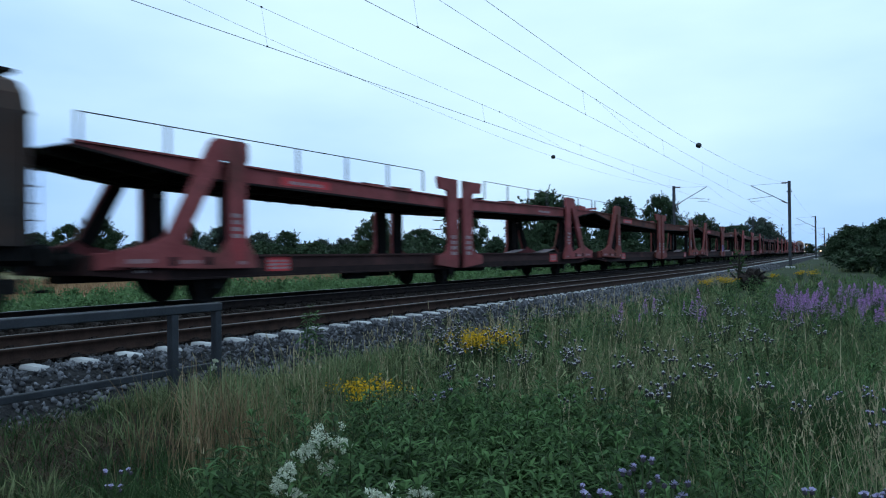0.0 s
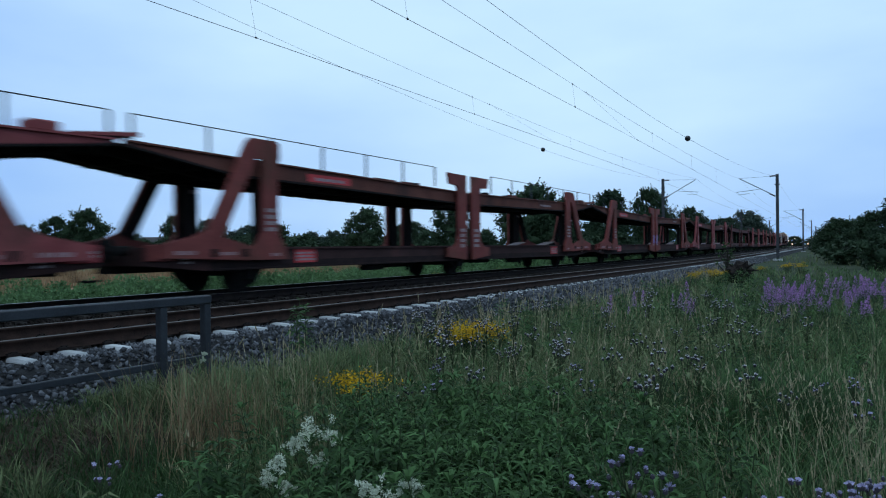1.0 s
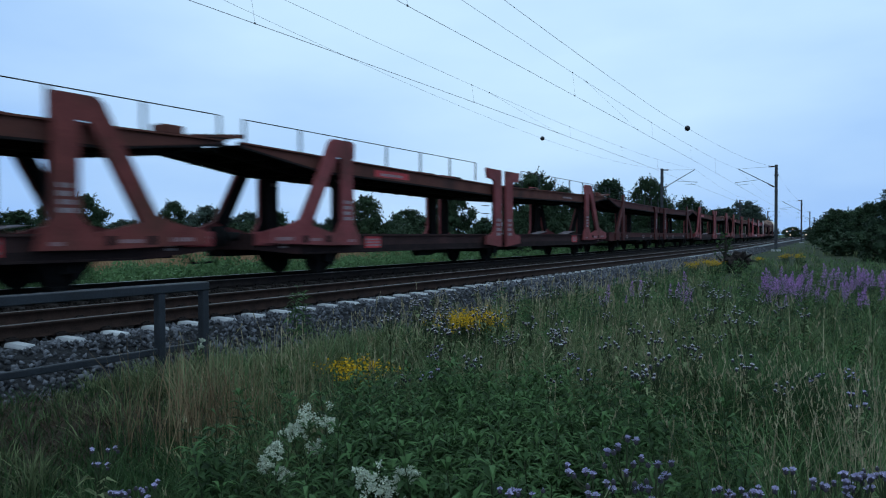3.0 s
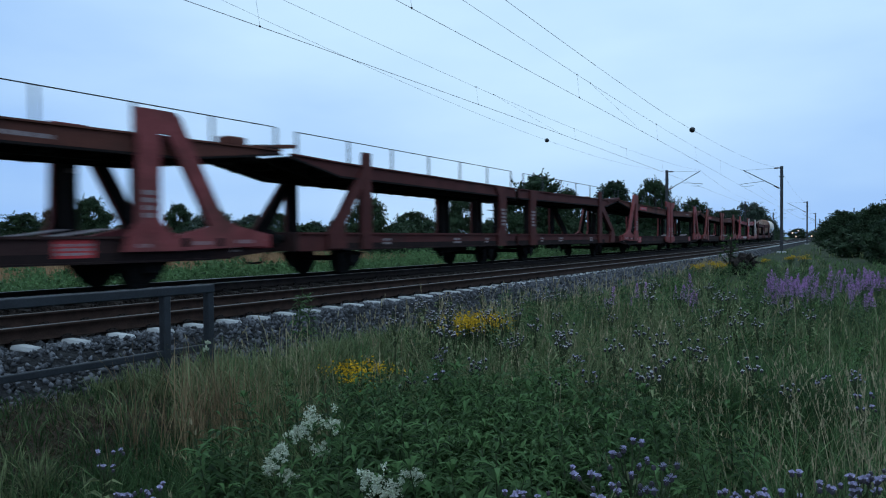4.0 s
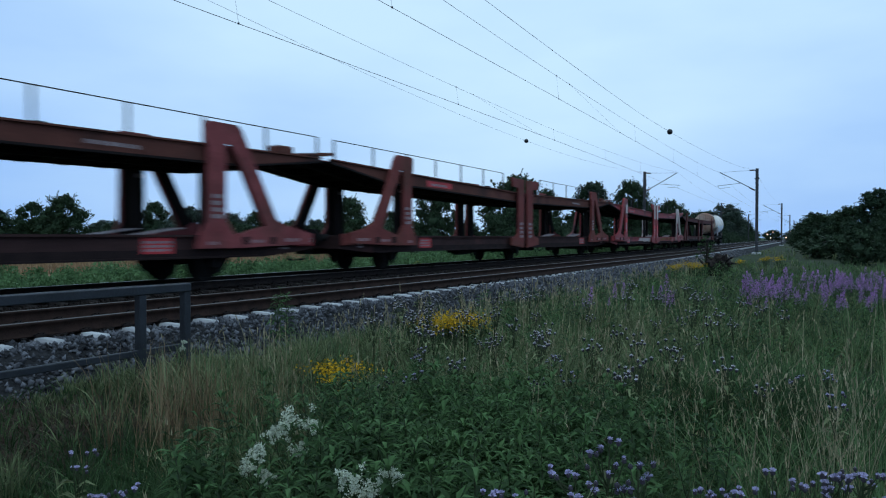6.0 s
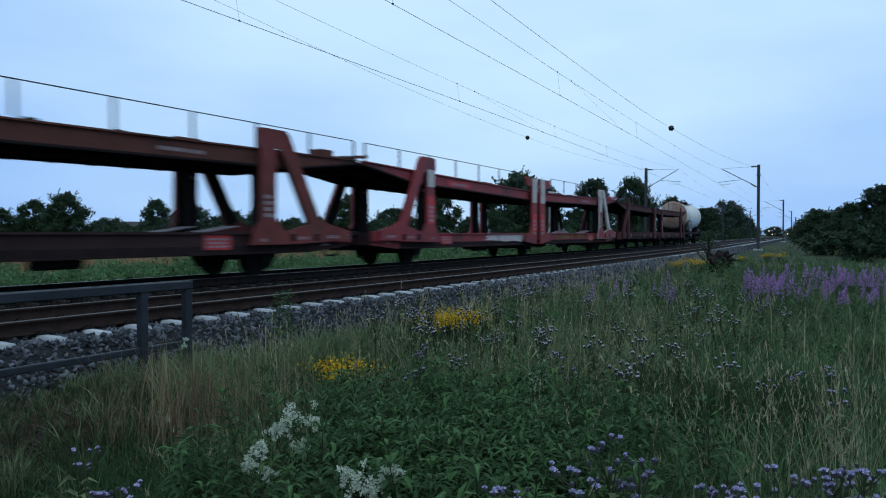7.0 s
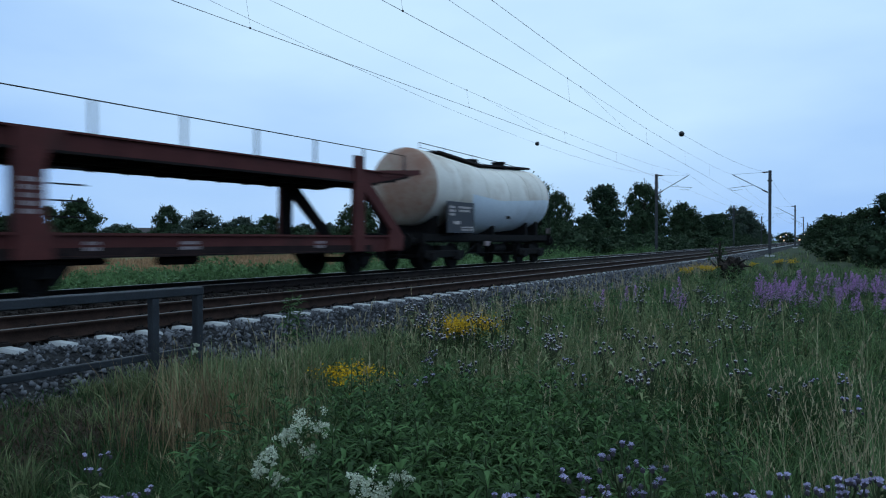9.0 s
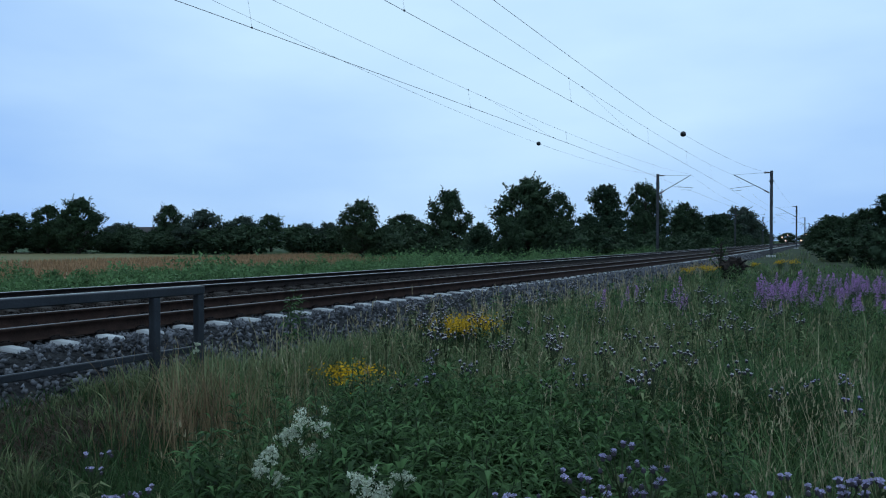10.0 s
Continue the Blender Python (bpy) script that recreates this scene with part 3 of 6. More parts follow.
def lower_frame(thing, e0, e1, sign, z0, z1, paint, end_drop=0.0):
    lo, hi = min(sign * e0, sign * e1), max(sign * e0, sign * e1)
    frame_ob = part("underframe", boxed((-1.25, 1.25, lo, hi, z1 - 0.16, z1 - 0.10)), M_DECK, thing)
    for s in (-1, 1):
        bm = bmesh.new()
        prism(bm, [(sign * e0, z0), (sign * (e1 - 1.6), z0), (sign * e1, z0 + end_drop), (sign * e1, z1), (sign * e0, z1)], s * 1.30, s * 1.35)
        prism(bm, [(sign * e0, z1 - 0.05), (sign * e1, z1 - 0.05), (sign * e1, z1), (sign * e0, z1)], s * 1.35, s * 1.42)
        sill = part("side_sill", bm, paint, frame_ob)
        # dark strip added over the sill's foot, standing for the underframe below it
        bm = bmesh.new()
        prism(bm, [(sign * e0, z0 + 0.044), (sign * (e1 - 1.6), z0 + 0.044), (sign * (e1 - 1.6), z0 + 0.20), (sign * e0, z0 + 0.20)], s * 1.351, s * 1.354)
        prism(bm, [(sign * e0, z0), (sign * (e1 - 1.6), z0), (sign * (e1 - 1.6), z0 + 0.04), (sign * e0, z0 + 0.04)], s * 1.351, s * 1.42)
        part("lower_flange", bm, M_SILLFOOT, sill, "lower sill flange with a dark strip along the sill's foot")
    bm = bmesh.new()
    e = e0 + 0.6
    while e < e1 - 0.5:
        box(bm, -1.29, 1.29, sign * e - 0.05, sign * e + 0.05, z0 + 0.08, z1 - 0.16)
        e += 1.5
    box(bm, -0.30, 0.30, lo, hi, z0 - 0.02, z0 + 0.2)
    box(bm, -0.5, 0.5, sign * (e0 + 3) - 0.5, sign * (e0 + 3) + 0.5, z0 - 0.16, z0 + 0.06, 0.03)
    tube(bm, [(0.9, sign * (e0 + 4.4), z0 - 0.06), (0.9, sign * (e0 + 5.4), z0 - 0.06)], 0.14, 10)
    part("brake_gear", bm, M_GRIME, frame_ob)
    part("headstock", boxed((-1.34, 1.34, min(sign * e1, sign * (e1 + 0.12)), max(sign * e1, sign * (e1 + 0.12)), z0 + end_drop, z1), bevel=0.01), M_SILL, frame_ob)
    return frame_ob


def hook_wagon(name, label, paint, beam_paint, sill_paint, seed, patched=False, tagged_spray=False, red_foot=False):
    """Two-part double-deck car carrier on three axles, A-shaped end frames, hooked twin posts at the joint."""
    rng = random.Random(seed)
    thing = tagged(new(name), label, "railway wagon", "wagons of the train")
    for sign in (-1, 1):
        deck = upper_deck("upper_deck", thing, 0.18, 13.85, sign, 3.13, 0.42, beam_paint, 11.0, 0.15)
        frame_ob = lower_frame(thing, 0.16, 13.35, sign, 0.56, 1.08, sill_paint, 0.14)
        for s in (-1, 1):
            bm = bmesh.new()
            x0, x1 = s * 1.46, s * 1.56
            prism(bm, [(sign * a, b) for a, b in ((9.48, 0.78), (9.58, 1.08), (9.78, 1.35), (9.82, 3.05), (9.74, 3.20), (9.74, 3.54), (9.82, 3.60), (10.30, 3.60), (10.30, 1.42), (10.52, 1.16), (10.9, 0.78))], x0, x1)
            prism(bm, [(sign * a, b) for a, b in ((10.30, 3.60), (10.66, 3.60), (10.80, 3.50), (10.98, 3.16), (11.95, 1.46), (12.35, 1.30), (13.2, 1.14), (13.2, 0.86), (10.7, 0.78), (10.7, 1.10), (11.55, 1.30), (10.50, 3.14), (10.30, 3.14))], x0, x1)
            pale = patched and sign > 0
            a = part("end_frame", bm, M_CREAM if pale else paint, thing, "pale A-shaped end frame" if pale else "faded red A-shaped end frame")
            if pale:
                bm = bmesh.new()
                prism(bm, [(9.50, 0.80), (9.60, 1.08), (9.79, 1.36), (10.29, 1.42), (10.70, 1.12), (11.55, 1.30), (12.35, 1.30), (13.18, 1.13), (13.18, 0.87), (10.8, 0.80)], s * 1.5612, s * 1.5618)
                part("paint_patch", bm, paint, a)
            # added dark plates give the frame's inner face its shade by colour
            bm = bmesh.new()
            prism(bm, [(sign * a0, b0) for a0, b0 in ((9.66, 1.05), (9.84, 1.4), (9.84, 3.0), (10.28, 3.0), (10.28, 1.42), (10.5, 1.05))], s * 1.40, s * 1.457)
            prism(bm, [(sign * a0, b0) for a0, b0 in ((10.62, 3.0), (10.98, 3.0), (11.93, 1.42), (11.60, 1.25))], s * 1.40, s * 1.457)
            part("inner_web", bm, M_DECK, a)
            if s > 0:
                mark = bmesh.new()
                bars(mark, 1.563, sign * 10.06 - 0.16, sign * 10.06 + 0.16, 1.45, 2.05, 4, rng)
                part("marking", mark, M_PLATE, a, "pale stencilled marking")
            bm = bmesh.new()
            prism(bm, [(sign * a, b) for a, b in ((0.22, 0.58), (0.22, 3.56), (1.30, 3.56), (1.46, 3.58), (1.50, 3.50), (1.40, 3.20), (1.00, 3.18), (0.88, 3.15), (0.82, 3.03), (0.80, 1.42), (0.90, 1.18), (1.12, 1.05), (1.54, 1.00), (1.56, 0.70))], x0, x1)
            q = part("joint_post", bm, paint, thing, "faded red hooked post")
            # added dark plate paints the shade on the post's inner face
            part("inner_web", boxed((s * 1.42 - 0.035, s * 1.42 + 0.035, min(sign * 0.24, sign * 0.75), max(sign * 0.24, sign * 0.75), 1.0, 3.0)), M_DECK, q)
            if s > 0:
                mark = bmesh.new()
                bars(mark, 1.563, sign * 0.51 - 0.18, sign * 0.51 + 0.18, 1.02, 1.75, 4, rng)
                part("marking", mark, M_PLATE, q)
                if tagged_spray:
                    mark = bmesh.new()
                    box(mark, 1.563, 1.566, sign * 0.46 - 0.26, sign * 0.46 + 0.26, 1.15, 1.5)
                    box(mark, 1.563, 1.566, sign * 0.46 - 0.12, sign * 0.46 + 0.26, 1.5, 1.72)
                    part("spray_mark", mark, M_GRAFFITI, q)
            # short posts inside the frames, coloured near-black as shaded silhouettes against the sky
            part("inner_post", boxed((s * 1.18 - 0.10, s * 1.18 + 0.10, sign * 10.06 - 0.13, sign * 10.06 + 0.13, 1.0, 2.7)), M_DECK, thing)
            part("reflector_plate", boxed((s * 1.18 - 0.11, s * 1.18 + 0.11, sign * 10.06 - 0.10, sign * 10.06 + 0.10, 2.46, 2.56)), M_PLATE, thing)
            if s > 0:
                railing(deck, sign * 2.1, sign * 13.7, 7, 3.12, 0.59, s)
            # marking panels on the sill
            if s > 0:
                for e, w in ((8.6, 0.75), (12.4, 0.35)):
                    panel = part("marking_panel", boxed((1.36, 1.366, sign * e - w / 2, sign * e + w / 2, 0.68, 1.02)), M_BRIGHTRED if e < 9 else sill_paint, frame_ob)
                    part("marking", bars(bmesh.new(), 1.368, sign * e - w / 2 + 0.05, sign * e + w / 2 - 0.05, 0.73, 0.98, 3, rng), M_PLATE, panel)
                panel = part("marking_panel", boxed((1.372, 1.377, sign * 7.6 - 0.9, sign * 7.6 + 0.9, 2.76, 2.96)), M_BRIGHTRED if sign < 0 else beam_paint, deck)
                part("marking", bars(bmesh.new(), 1.379, sign * 7.6 - 0.6, sign * 7.6 + 0.6, 2.80, 2.93, 1, rng), M_PLATE, panel)
                if patched:
                    if sign < 0:
                        bm = bmesh.new()
                        prism(bm, [(-0.75, 0.80), (-0.75, 1.00), (-2.6, 1.02), (-4.2, 1.02), (-5.0, 1.01), (-5.35, 0.94), (-5.1, 0.86), (-5.5, 0.80), (-4.4, 0.78), (-3.2, 0.72), (-2.4, 0.76), (-1.6, 0.70)], 1.356, 1.361)
                        part("paint_patch", bm, M_CREAM, frame_ob, "ragged pale paint patch")
                    if sign > 0:
                        bm = bmesh.new()
                        prism(bm, [(2.6, 0.80), (3.4, 0.98), (5.2, 1.0), (7.6, 1.02), (8.9, 0.98), (8.4, 0.84), (6.6, 0.80), (5.0, 0.84), (3.8, 0.78)], 1.356, 1.361)
                        part("paint_patch", bm, M_OCHRE, frame_ob, "ochre smears on the sill")
                    part("paint_patch", boxed((1.563, 1.568, sign * 10.06 - 0.235, sign * 10.06 + 0.235, 2.62, 3.20)), M_CREAM, a)
                    part("paint_patch", boxed((1.563, 1.568, min(sign * 0.24, sign * 0.80), max(sign * 0.24, sign * 0.80), 2.45, 3.54)), M_CREAM, q)
                    part("paint_patch", boxed((1.5625, 1.5655, min(sign * 0.24, sign * 0.78), max(sign * 0.24, sign * 0.78), 1.15, 1.95)), M_BRIGHTRED, q)
                    part("paint_patch", boxed((1.5625, 1.5655, sign * 10.06 - 0.235, sign * 10.06 + 0.235, 1.38, 2.30)), M_BRIGHTRED if sign < 0 else paint, a)
                    part("marking", bars(bmesh.new(), 1.567, sign * 10.06 - 0.16, sign * 10.06 + 0.16, 1.45, 2.05, 4, rng), M_PLATE, a)
        # tilted wheel ramp at the end of the lower deck
        for x in (-0.75, 0.75) if sign > 0 else ():
            bm = bmesh.new()
            prism(bm, [(8.0, 1.02), (9.6, 1.24), (9.6, 1.22), (8.0, 1.00)], x - 0.25, x + 0.25)
            part("wheel_ramp", bm, M_PLATE, frame_ob, "pale tilted wheel ramp")
        if sign < 0:
            bm = bmesh.new()
            for z in (1.55, 1.85, 2.15, 2.45):
                box(bm, 1.26, 1.30, -1.35, -0.8, z, z + 0.03)
            part("ladder", bm, M_GRIME, thing)
        # worn plates and stencils along the foot of the end frame
        for e, w, z0, z1 in ((11.35, 0.5, 0.90, 1.02), (12.55, 0.6, 0.92, 1.06), (9.9, 0.3, 0.86, 0.98)):
            part("marking", bars(bmesh.new(), 1.562, sign * e - w / 2, sign * e + w / 2, z0, z1, 1, rng), M_PINKWEAR, thing)
        part("end_box", boxed((1.36, 1.47, min(sign * 12.75, sign * 13.42), max(sign * 12.75, sign * 13.42), 0.80, 1.13), bevel=0.015), M_CRIMSON if sign > 0 else paint, thing, "small red end box")
        if sign > 0:
            part("marking", bars(bmesh.new(), 1.471, 12.85, 13.35, 0.9, 1.05, 2, rng), M_PLATE, thing)
        for e in (10.9, 11.8):
            part("bolt_plate", boxed((1.56, 1.572, sign * e - 0.09, sign * e + 0.09, 0.86, 1.04), bevel=0.004), M_GRIME, thing)
        if red_foot:
            part("paint_patch", boxed((1.562, 1.566, sign * 10.06 - 0.235, sign * 10.06 + 0.235, 0.95, 1.75)), M_CRIMSON, thing, "fresh red paint patch")
        for k, e in enumerate((2.6, 4.6, 6.4)):
            part("wheel_chock", boxed((0.7, 1.0, sign * e - 0.12, sign * e + 0.12, 3.04, 3.16), bevel=0.03), M_GRIME, deck)
        buffer_pair(thing, 14.0, sign)
        if sign > 0:
            bm = bmesh.new()
            prism(bm, [(12.9, 3.20), (14.35, 3.36), (14.35, 3.27), (12.9, 3.15)], 0.35, 1.40)
            prism(bm, [(12.9, 3.20), (14.35, 3.36), (14.35, 3.27), (12.9, 3.15)], -1.40, -0.35)
            part("end_flap", bm, beam_paint, deck, "tilted bridging flap at the deck end")
            for x in (-1.2, 1.2):
                part("flap_stop", boxed((x - 0.2, x + 0.2, 12.2, 12.75, 3.14, 3.34), bevel=0.03), beam_paint, deck)
    for y in (-10.35, 0.0, 10.35):
        axle(thing, y)
    return thing


def post_wagon(name, label, seed, rear):
    """Older two-part double-deck car carrier: plain posts by the joint, one leaning end brace, four axles."""
    rng = random.Random(seed)
    thing = tagged(new(name), label, "railway wagon", "wagons of the train")
    for sign in (-1, 1):
        deck = upper_deck("upper_deck", thing, 0.16, 13.5, sign, 3.08, 0.40, M_OXIDE, 11.6, 0.06)
        frame_ob = lower_frame(thing, 0.14, 13.2, sign, 0.70, 1.18, M_OXIDE)
        back, foot = (rear, 0.0) if sign > 0 else (0.95, 0.95)
        for s in (-1, 1):
            x0, x1 = s * 1.36, s * 1.46
            bm = bmesh.new()
            prism(bm, [(sign * a, b) for a, b in ((1.20, 0.70), (1.20, 3.0), (2.15, 3.0), (1.85, 2.66), (1.76, 2.4), (1.76, 1.4), (1.9, 1.18), (1.9, 0.70))], x0, x1)
            q = part("post", bm, M_OXIDE, thing)
            # added plate, near-black to put shade on the inner side of the post
            part("inner_web", boxed((s * 1.325 - 0.03, s * 1.325 + 0.03, min(sign * 1.21, sign * 1.75), max(sign * 1.21, sign * 1.75), 1.1, 2.9)), M_DECK, q)
            part("gusset", boxed((s * 1.2 - 0.1, s * 1.2 + 0.1, sign * 1.48 - 0.2, sign * 1.48 + 0.2, 1.1, 2.7)), M_DECK, thing)
            bm = bmesh.new()
            prism(bm, [(sign * a, b) for a, b in ((11.15 - back, 0.72), (11.20 - back, 3.44), (11.55 - back, 3.44), (11.60 - back, 2.95), (12.85 - foot, 1.45), (13.1 - foot, 1.18), (13.1 - foot, 0.75), (12.3 - foot, 0.75), (12.45 - foot, 1.35), (11.62 - back, 2.45), (11.62 - back, 0.72))], x0, x1)
            q = part("end_frame", bm, M_OXIDE, thing)
            # added near-black backing that shades the inner side of the brace
            bm = bmesh.new()
            prism(bm, [(sign * a0, b0) for a0, b0 in ((11.2 - back, 1.1), (11.22 - back, 3.0), (11.56 - back, 3.0), (12.8 - foot, 1.45), (12.95 - foot, 1.2), (12.5 - foot, 1.2), (11.64 - back, 2.40), (11.6 - back, 1.1))], s * 1.29, s * 1.355)
            part("inner_web", bm, M_DECK, q)
            if s > 0:
                railing(deck, sign * 0.6, sign * 13.3, 7, 3.06, 0.62, s)
            if s > 0:
                for e, w in ((5.0, 0.5), (9.3, 0.45), (2.7, 0.3)):
                    part("marking", bars(bmesh.new(), 1.356, sign * e - w / 2, sign * e + w / 2, 0.84, 1.06, 2, rng), M_PLATE, frame_ob)
                part("marking", bars(bmesh.new(), 1.463, sign * 1.48 - 0.16, sign * 1.48 + 0.16, 1.5, 2.2, 5, rng), M_PLATE, q)
        part("ladder", boxed(*[(1.30, 1.34, sign * 1.9, sign * 2.6, z, z + 0.03) for z in (1.45, 1.75, 2.05, 2.35, 2.62)]), M_GRIME, thing)
        buffer_pair(thing, 13.78, sign)
        if sign > 0:
            for x in (-1.2, 1.2):
                bm = bmesh.new()
                prism(bm, [(12.0, 3.12), (14.2, 3.30), (14.2, 3.16), (13.6, 3.05), (12.0, 2.92)], x - 0.2, x + 0.2)
                part("end_flap", bm, M_OXIDE, deck, "tilted bridging flap at the deck end")
    for y in (-10.7, -1.95, 1.95, 11.5):
        axle(thing, y)
    return thing


def bogie(thing, y):
    b = part("bogie", boxed((-1.05, -0.93, y - 1.45, y + 1.45, 0.42, 0.68), (0.93, 1.05, y - 1.45, y + 1.45, 0.42, 0.68), (-1.0, 1.0, y - 0.25, y + 0.25, 0.45, 0.85), bevel=0.02), M_GRIME, thing)
    for d in (-0.9, 0.9):
        part("wheelset", WHEELSET, None, b, at=pose(0, y + d, 0))
        for s in (-1, 1):
            bm = boxed((s * 1.0 - 0.12, s * 1.0 + 0.12, y + d - 0.17, y + d + 0.17, 0.30, 0.62), bevel=0.03)
            for w in (-0.26, 0.26):
                tube(bm, [(s * 1.02, y + d + w, 0.36), (s * 1.02, y + d + w, 0.62)], 0.09, 10)
            part("axlebox", bm, M_GRIME, b)


def tank_wagon(name, label, shell, ends, radius, sag, axis, half, cladding, seed):
    rng = random.Random(seed)
    thing = tagged(new(name), label, "tank wagon", "wagons of the train")

    def mid(y):
        return axis - sag * (1 - min(1, abs(y) / (half * 0.92)))

    sides = 40
    bm = bmesh.new()
    rings = []
    ys = [-half + 2 * half * i / 24 for i in range(25)]
    for y in ys:
        rings.append([bm.verts.new((radius * math.cos(2 * math.pi * k / sides), y, mid(y) + radius * math.sin(2 * math.pi * k / sides))) for k in range(sides)])
    for a, b in zip(rings, rings[1:]):
        for k in range(sides):
            bm.faces.new((a[k], a[(k + 1) % sides], b[(k + 1) % sides], b[k]))
    bmesh.ops.recalc_face_normals(bm, faces=bm.faces)
    tank = part("tank", bm, shell, thing, smooth=True)
    for sign in (-1, 1):
        bm = bmesh.new()
        prev = None
        for j in range(9):
            a = j / 8 * math.pi / 2
            r, y = radius * math.cos(a) ** 0.75 if j < 8 else 0.02, sign * (half + 0.46 * math.sin(a))
            ring = [bm.verts.new((r * math.cos(2 * math.pi * k / sides), y, mid(half) + r * math.sin(2 * math.pi * k / sides))) for k in range(sides)]
            if prev:
                for k in range(sides):
                    bm.faces.new((prev[k], prev[(k + 1) % sides], ring[(k + 1) % sides], ring[k]))
            prev = ring
        bm.faces.new(prev)
        bmesh.ops.recalc_face_normals(bm, faces=bm.faces)
        part("tank_end", bm, ends, tank, "domed tank end with a brown film of rust", smooth=True)
    # weld seams
    for y in (-3.3, -1.2, 0.9, 2.9, 4.4):
        bm = bmesh.new()
        tube(bm, [(1.003 * radius * math.cos(2 * math.pi * k / 40), y, mid(y) + 1.003 * radius * math.sin(2 * math.pi * k / 40)) for k in range(41)], 0.012, 4)
        part("weld_seam", bm, shell, tank)
    if cladding:
        for s in (1, -1):
            bm = bmesh.new()
            rows = []
            for i in range(17):
                y = -2.55 + (half + 2.55 - 0.05) * i / 16
                rows.append([bm.verts.new((s * (radius + 0.025) * math.cos(a), y, mid(y) + (radius + 0.025) * math.sin(a))) for a in [radians(-78 + 76 * j / 14) for j in range(15)]])
            for a, b in zip(rows, rows[1:]):
                for k in range(14):
                    bm.faces.new((a[k], a[k + 1], b[k + 1], b[k]))
            bmesh.ops.recalc_face_normals(bm, faces=bm.faces)
            part("cladding", bm, M_CLADDING, tank, "pale blue-grey lower cladding", smooth=True)
            panel = part("sign_panel", boxed((s * 1.44 - 0.015, s * 1.44 + 0.015, -4.65, -2.62, 1.30, 2.40)), M_SIGNBLACK, thing, "black panel with white lettering")
            if s > 0:
                bm = bmesh.new()
                bars(bm, 1.457, -4.5, -4.05, 1.9, 2.3, 3, rng)
                bars(bm, 1.457, -3.8, -2.9, 2.05, 2.3, 2, rng)
                bars(bm, 1.457, -4.2, -3.7, 1.6, 1.8, 1, rng)
                bars(bm, 1.457, -3.6, -2.68, 1.38, 1.56, 2, rng)
                part("lettering", bm, M_CREAM, panel)
                part("placard_frame", boxed((1.40, 1.41, 0.35, 0.75, 1.9, 2.02)), M_GRIME, tank)
    # underframe
    e = half + 0.55
    part("sill", boxed((0.92, 1.10, -e, e, 1.02, 1.26), (-1.10, -0.92, -e, e, 1.02, 1.26), (-1.2, 1.2, -e - 0.12, -e, 0.92, 1.28), (-1.2, 1.2, e, e + 0.12, 0.92, 1.28), (-0.3, 0.3, -e, e, 0.95, 1.25)), M_GRIME, thing)
    for y in (-4.6, -3.4, 3.4, 4.6, 0):
        bm = bmesh.new()
        z = mid(y)
        prism(bm, [(y - 0.10, 1.2), (y + 0.10, 1.2), (y + 0.10, z - radius * 0.75), (y - 0.10, z - radius * 0.75)], -1.0, 1.0)
        part("saddle", bm, M_GRIME, thing)
    for y in (-4.0, 4.0):
        bogie(thing, y)
    bm = bmesh.new()
    box(bm, 0.55, 0.95, -1.3, -0.9, 0.55, 0.95, 0.03)
    tube(bm, [(0.75, 0.3, 0.72), (0.75, 1.4, 0.72)], 0.17, 12)
    tube(bm, [(0.95, -2.2, 0.55), (0.95, -1.4, 0.95)], 0.03, 6)
    tube(bm, [(0.9, -2.4, 0.55), (0.9, 2.0, 0.52)], 0.025, 6)
    part("brake_gear", bm, M_GRIME, thing)
    part("valve_box", boxed((1.05, 1.2, -1.05, -0.75, 0.82, 1.0), bevel=0.02), M_PLATE, thing)
    # walkway on top, with its handrail
    bm = bmesh.new()
    pts = [(-3.4 + 8.6 * i / 20) for i in range(21)]
    for a, b in zip(pts, pts[1:]):
        prism(bm, [(a, mid(a) + radius + 0.06), (b, mid(b) + radius + 0.06), (b, mid(b) + radius + 0.13), (a, mid(a) + radius + 0.13)], -0.42, 0.42)
    walkway = part("walkway", bm, M_DECK, tank, "dark steel walkway on the tank")
    for s in (-1,):
        bm = bmesh.new()
        tube(bm, [(s * 0.45, -3.4, mid(-3.4) + radius + 0.10), (s * 0.45, -3.4, mid(-3.4) + radius + 0.48), (s * 0.45, 5.2, mid(5.2) + radius + 0.28), (s * 0.45, 5.2, mid(5.2) + radius + 0.05)], 0.015, 6)
        tube(bm, [(s * 0.45, -3.4, mid(-3.4) + radius + 0.30), (s * 0.45, 3.2, mid(3.2) + radius + 0.16)], 0.010, 5)
        for y in (-1.5, 1.0, 3.2):
            tube(bm, [(s * 0.45, y, mid(y) + radius + 0.05), (s * 0.45, y, axis + radius + 0.48 - 0.2 * (y + 3.4) / 8.6)], 0.010, 5)
        part("walkway_rail", bm, M_GRIME, walkway)
    for y in (-0.1, 2.6):
        bm = bmesh.new()
        tube(bm, [(0, y, mid(y) + radius - 0.05), (0, y, mid(y) + radius + 0.25)], 0.28, 14)
        tube(bm, [(0, y, mid(y) + radius + 0.25), (0, y, mid(y) + radius + 0.31)], 0.32, 14)
        part("manhole", bm, M_GRIME, tank)
    # end ladder, end handrail and tail lamp bracket
    bm = bmesh.new()
    for x in (0.75, 1.15):
        tube(bm, [(x, e + 0.02, 1.2), (x, e + 0.02, 2.25)], 0.018, 6)
    tube(bm, [(0.75, e + 0.02, 2.25), (1.15, e + 0.02, 2.25)], 0.018, 6)
    tube(bm, [(-1.15, e + 0.02, 1.2), (-1.15, e + 0.02, 2.2), (-0.75, e + 0.02, 2.2), (-0.75, e + 0.02, 1.2)], 0.018, 6)
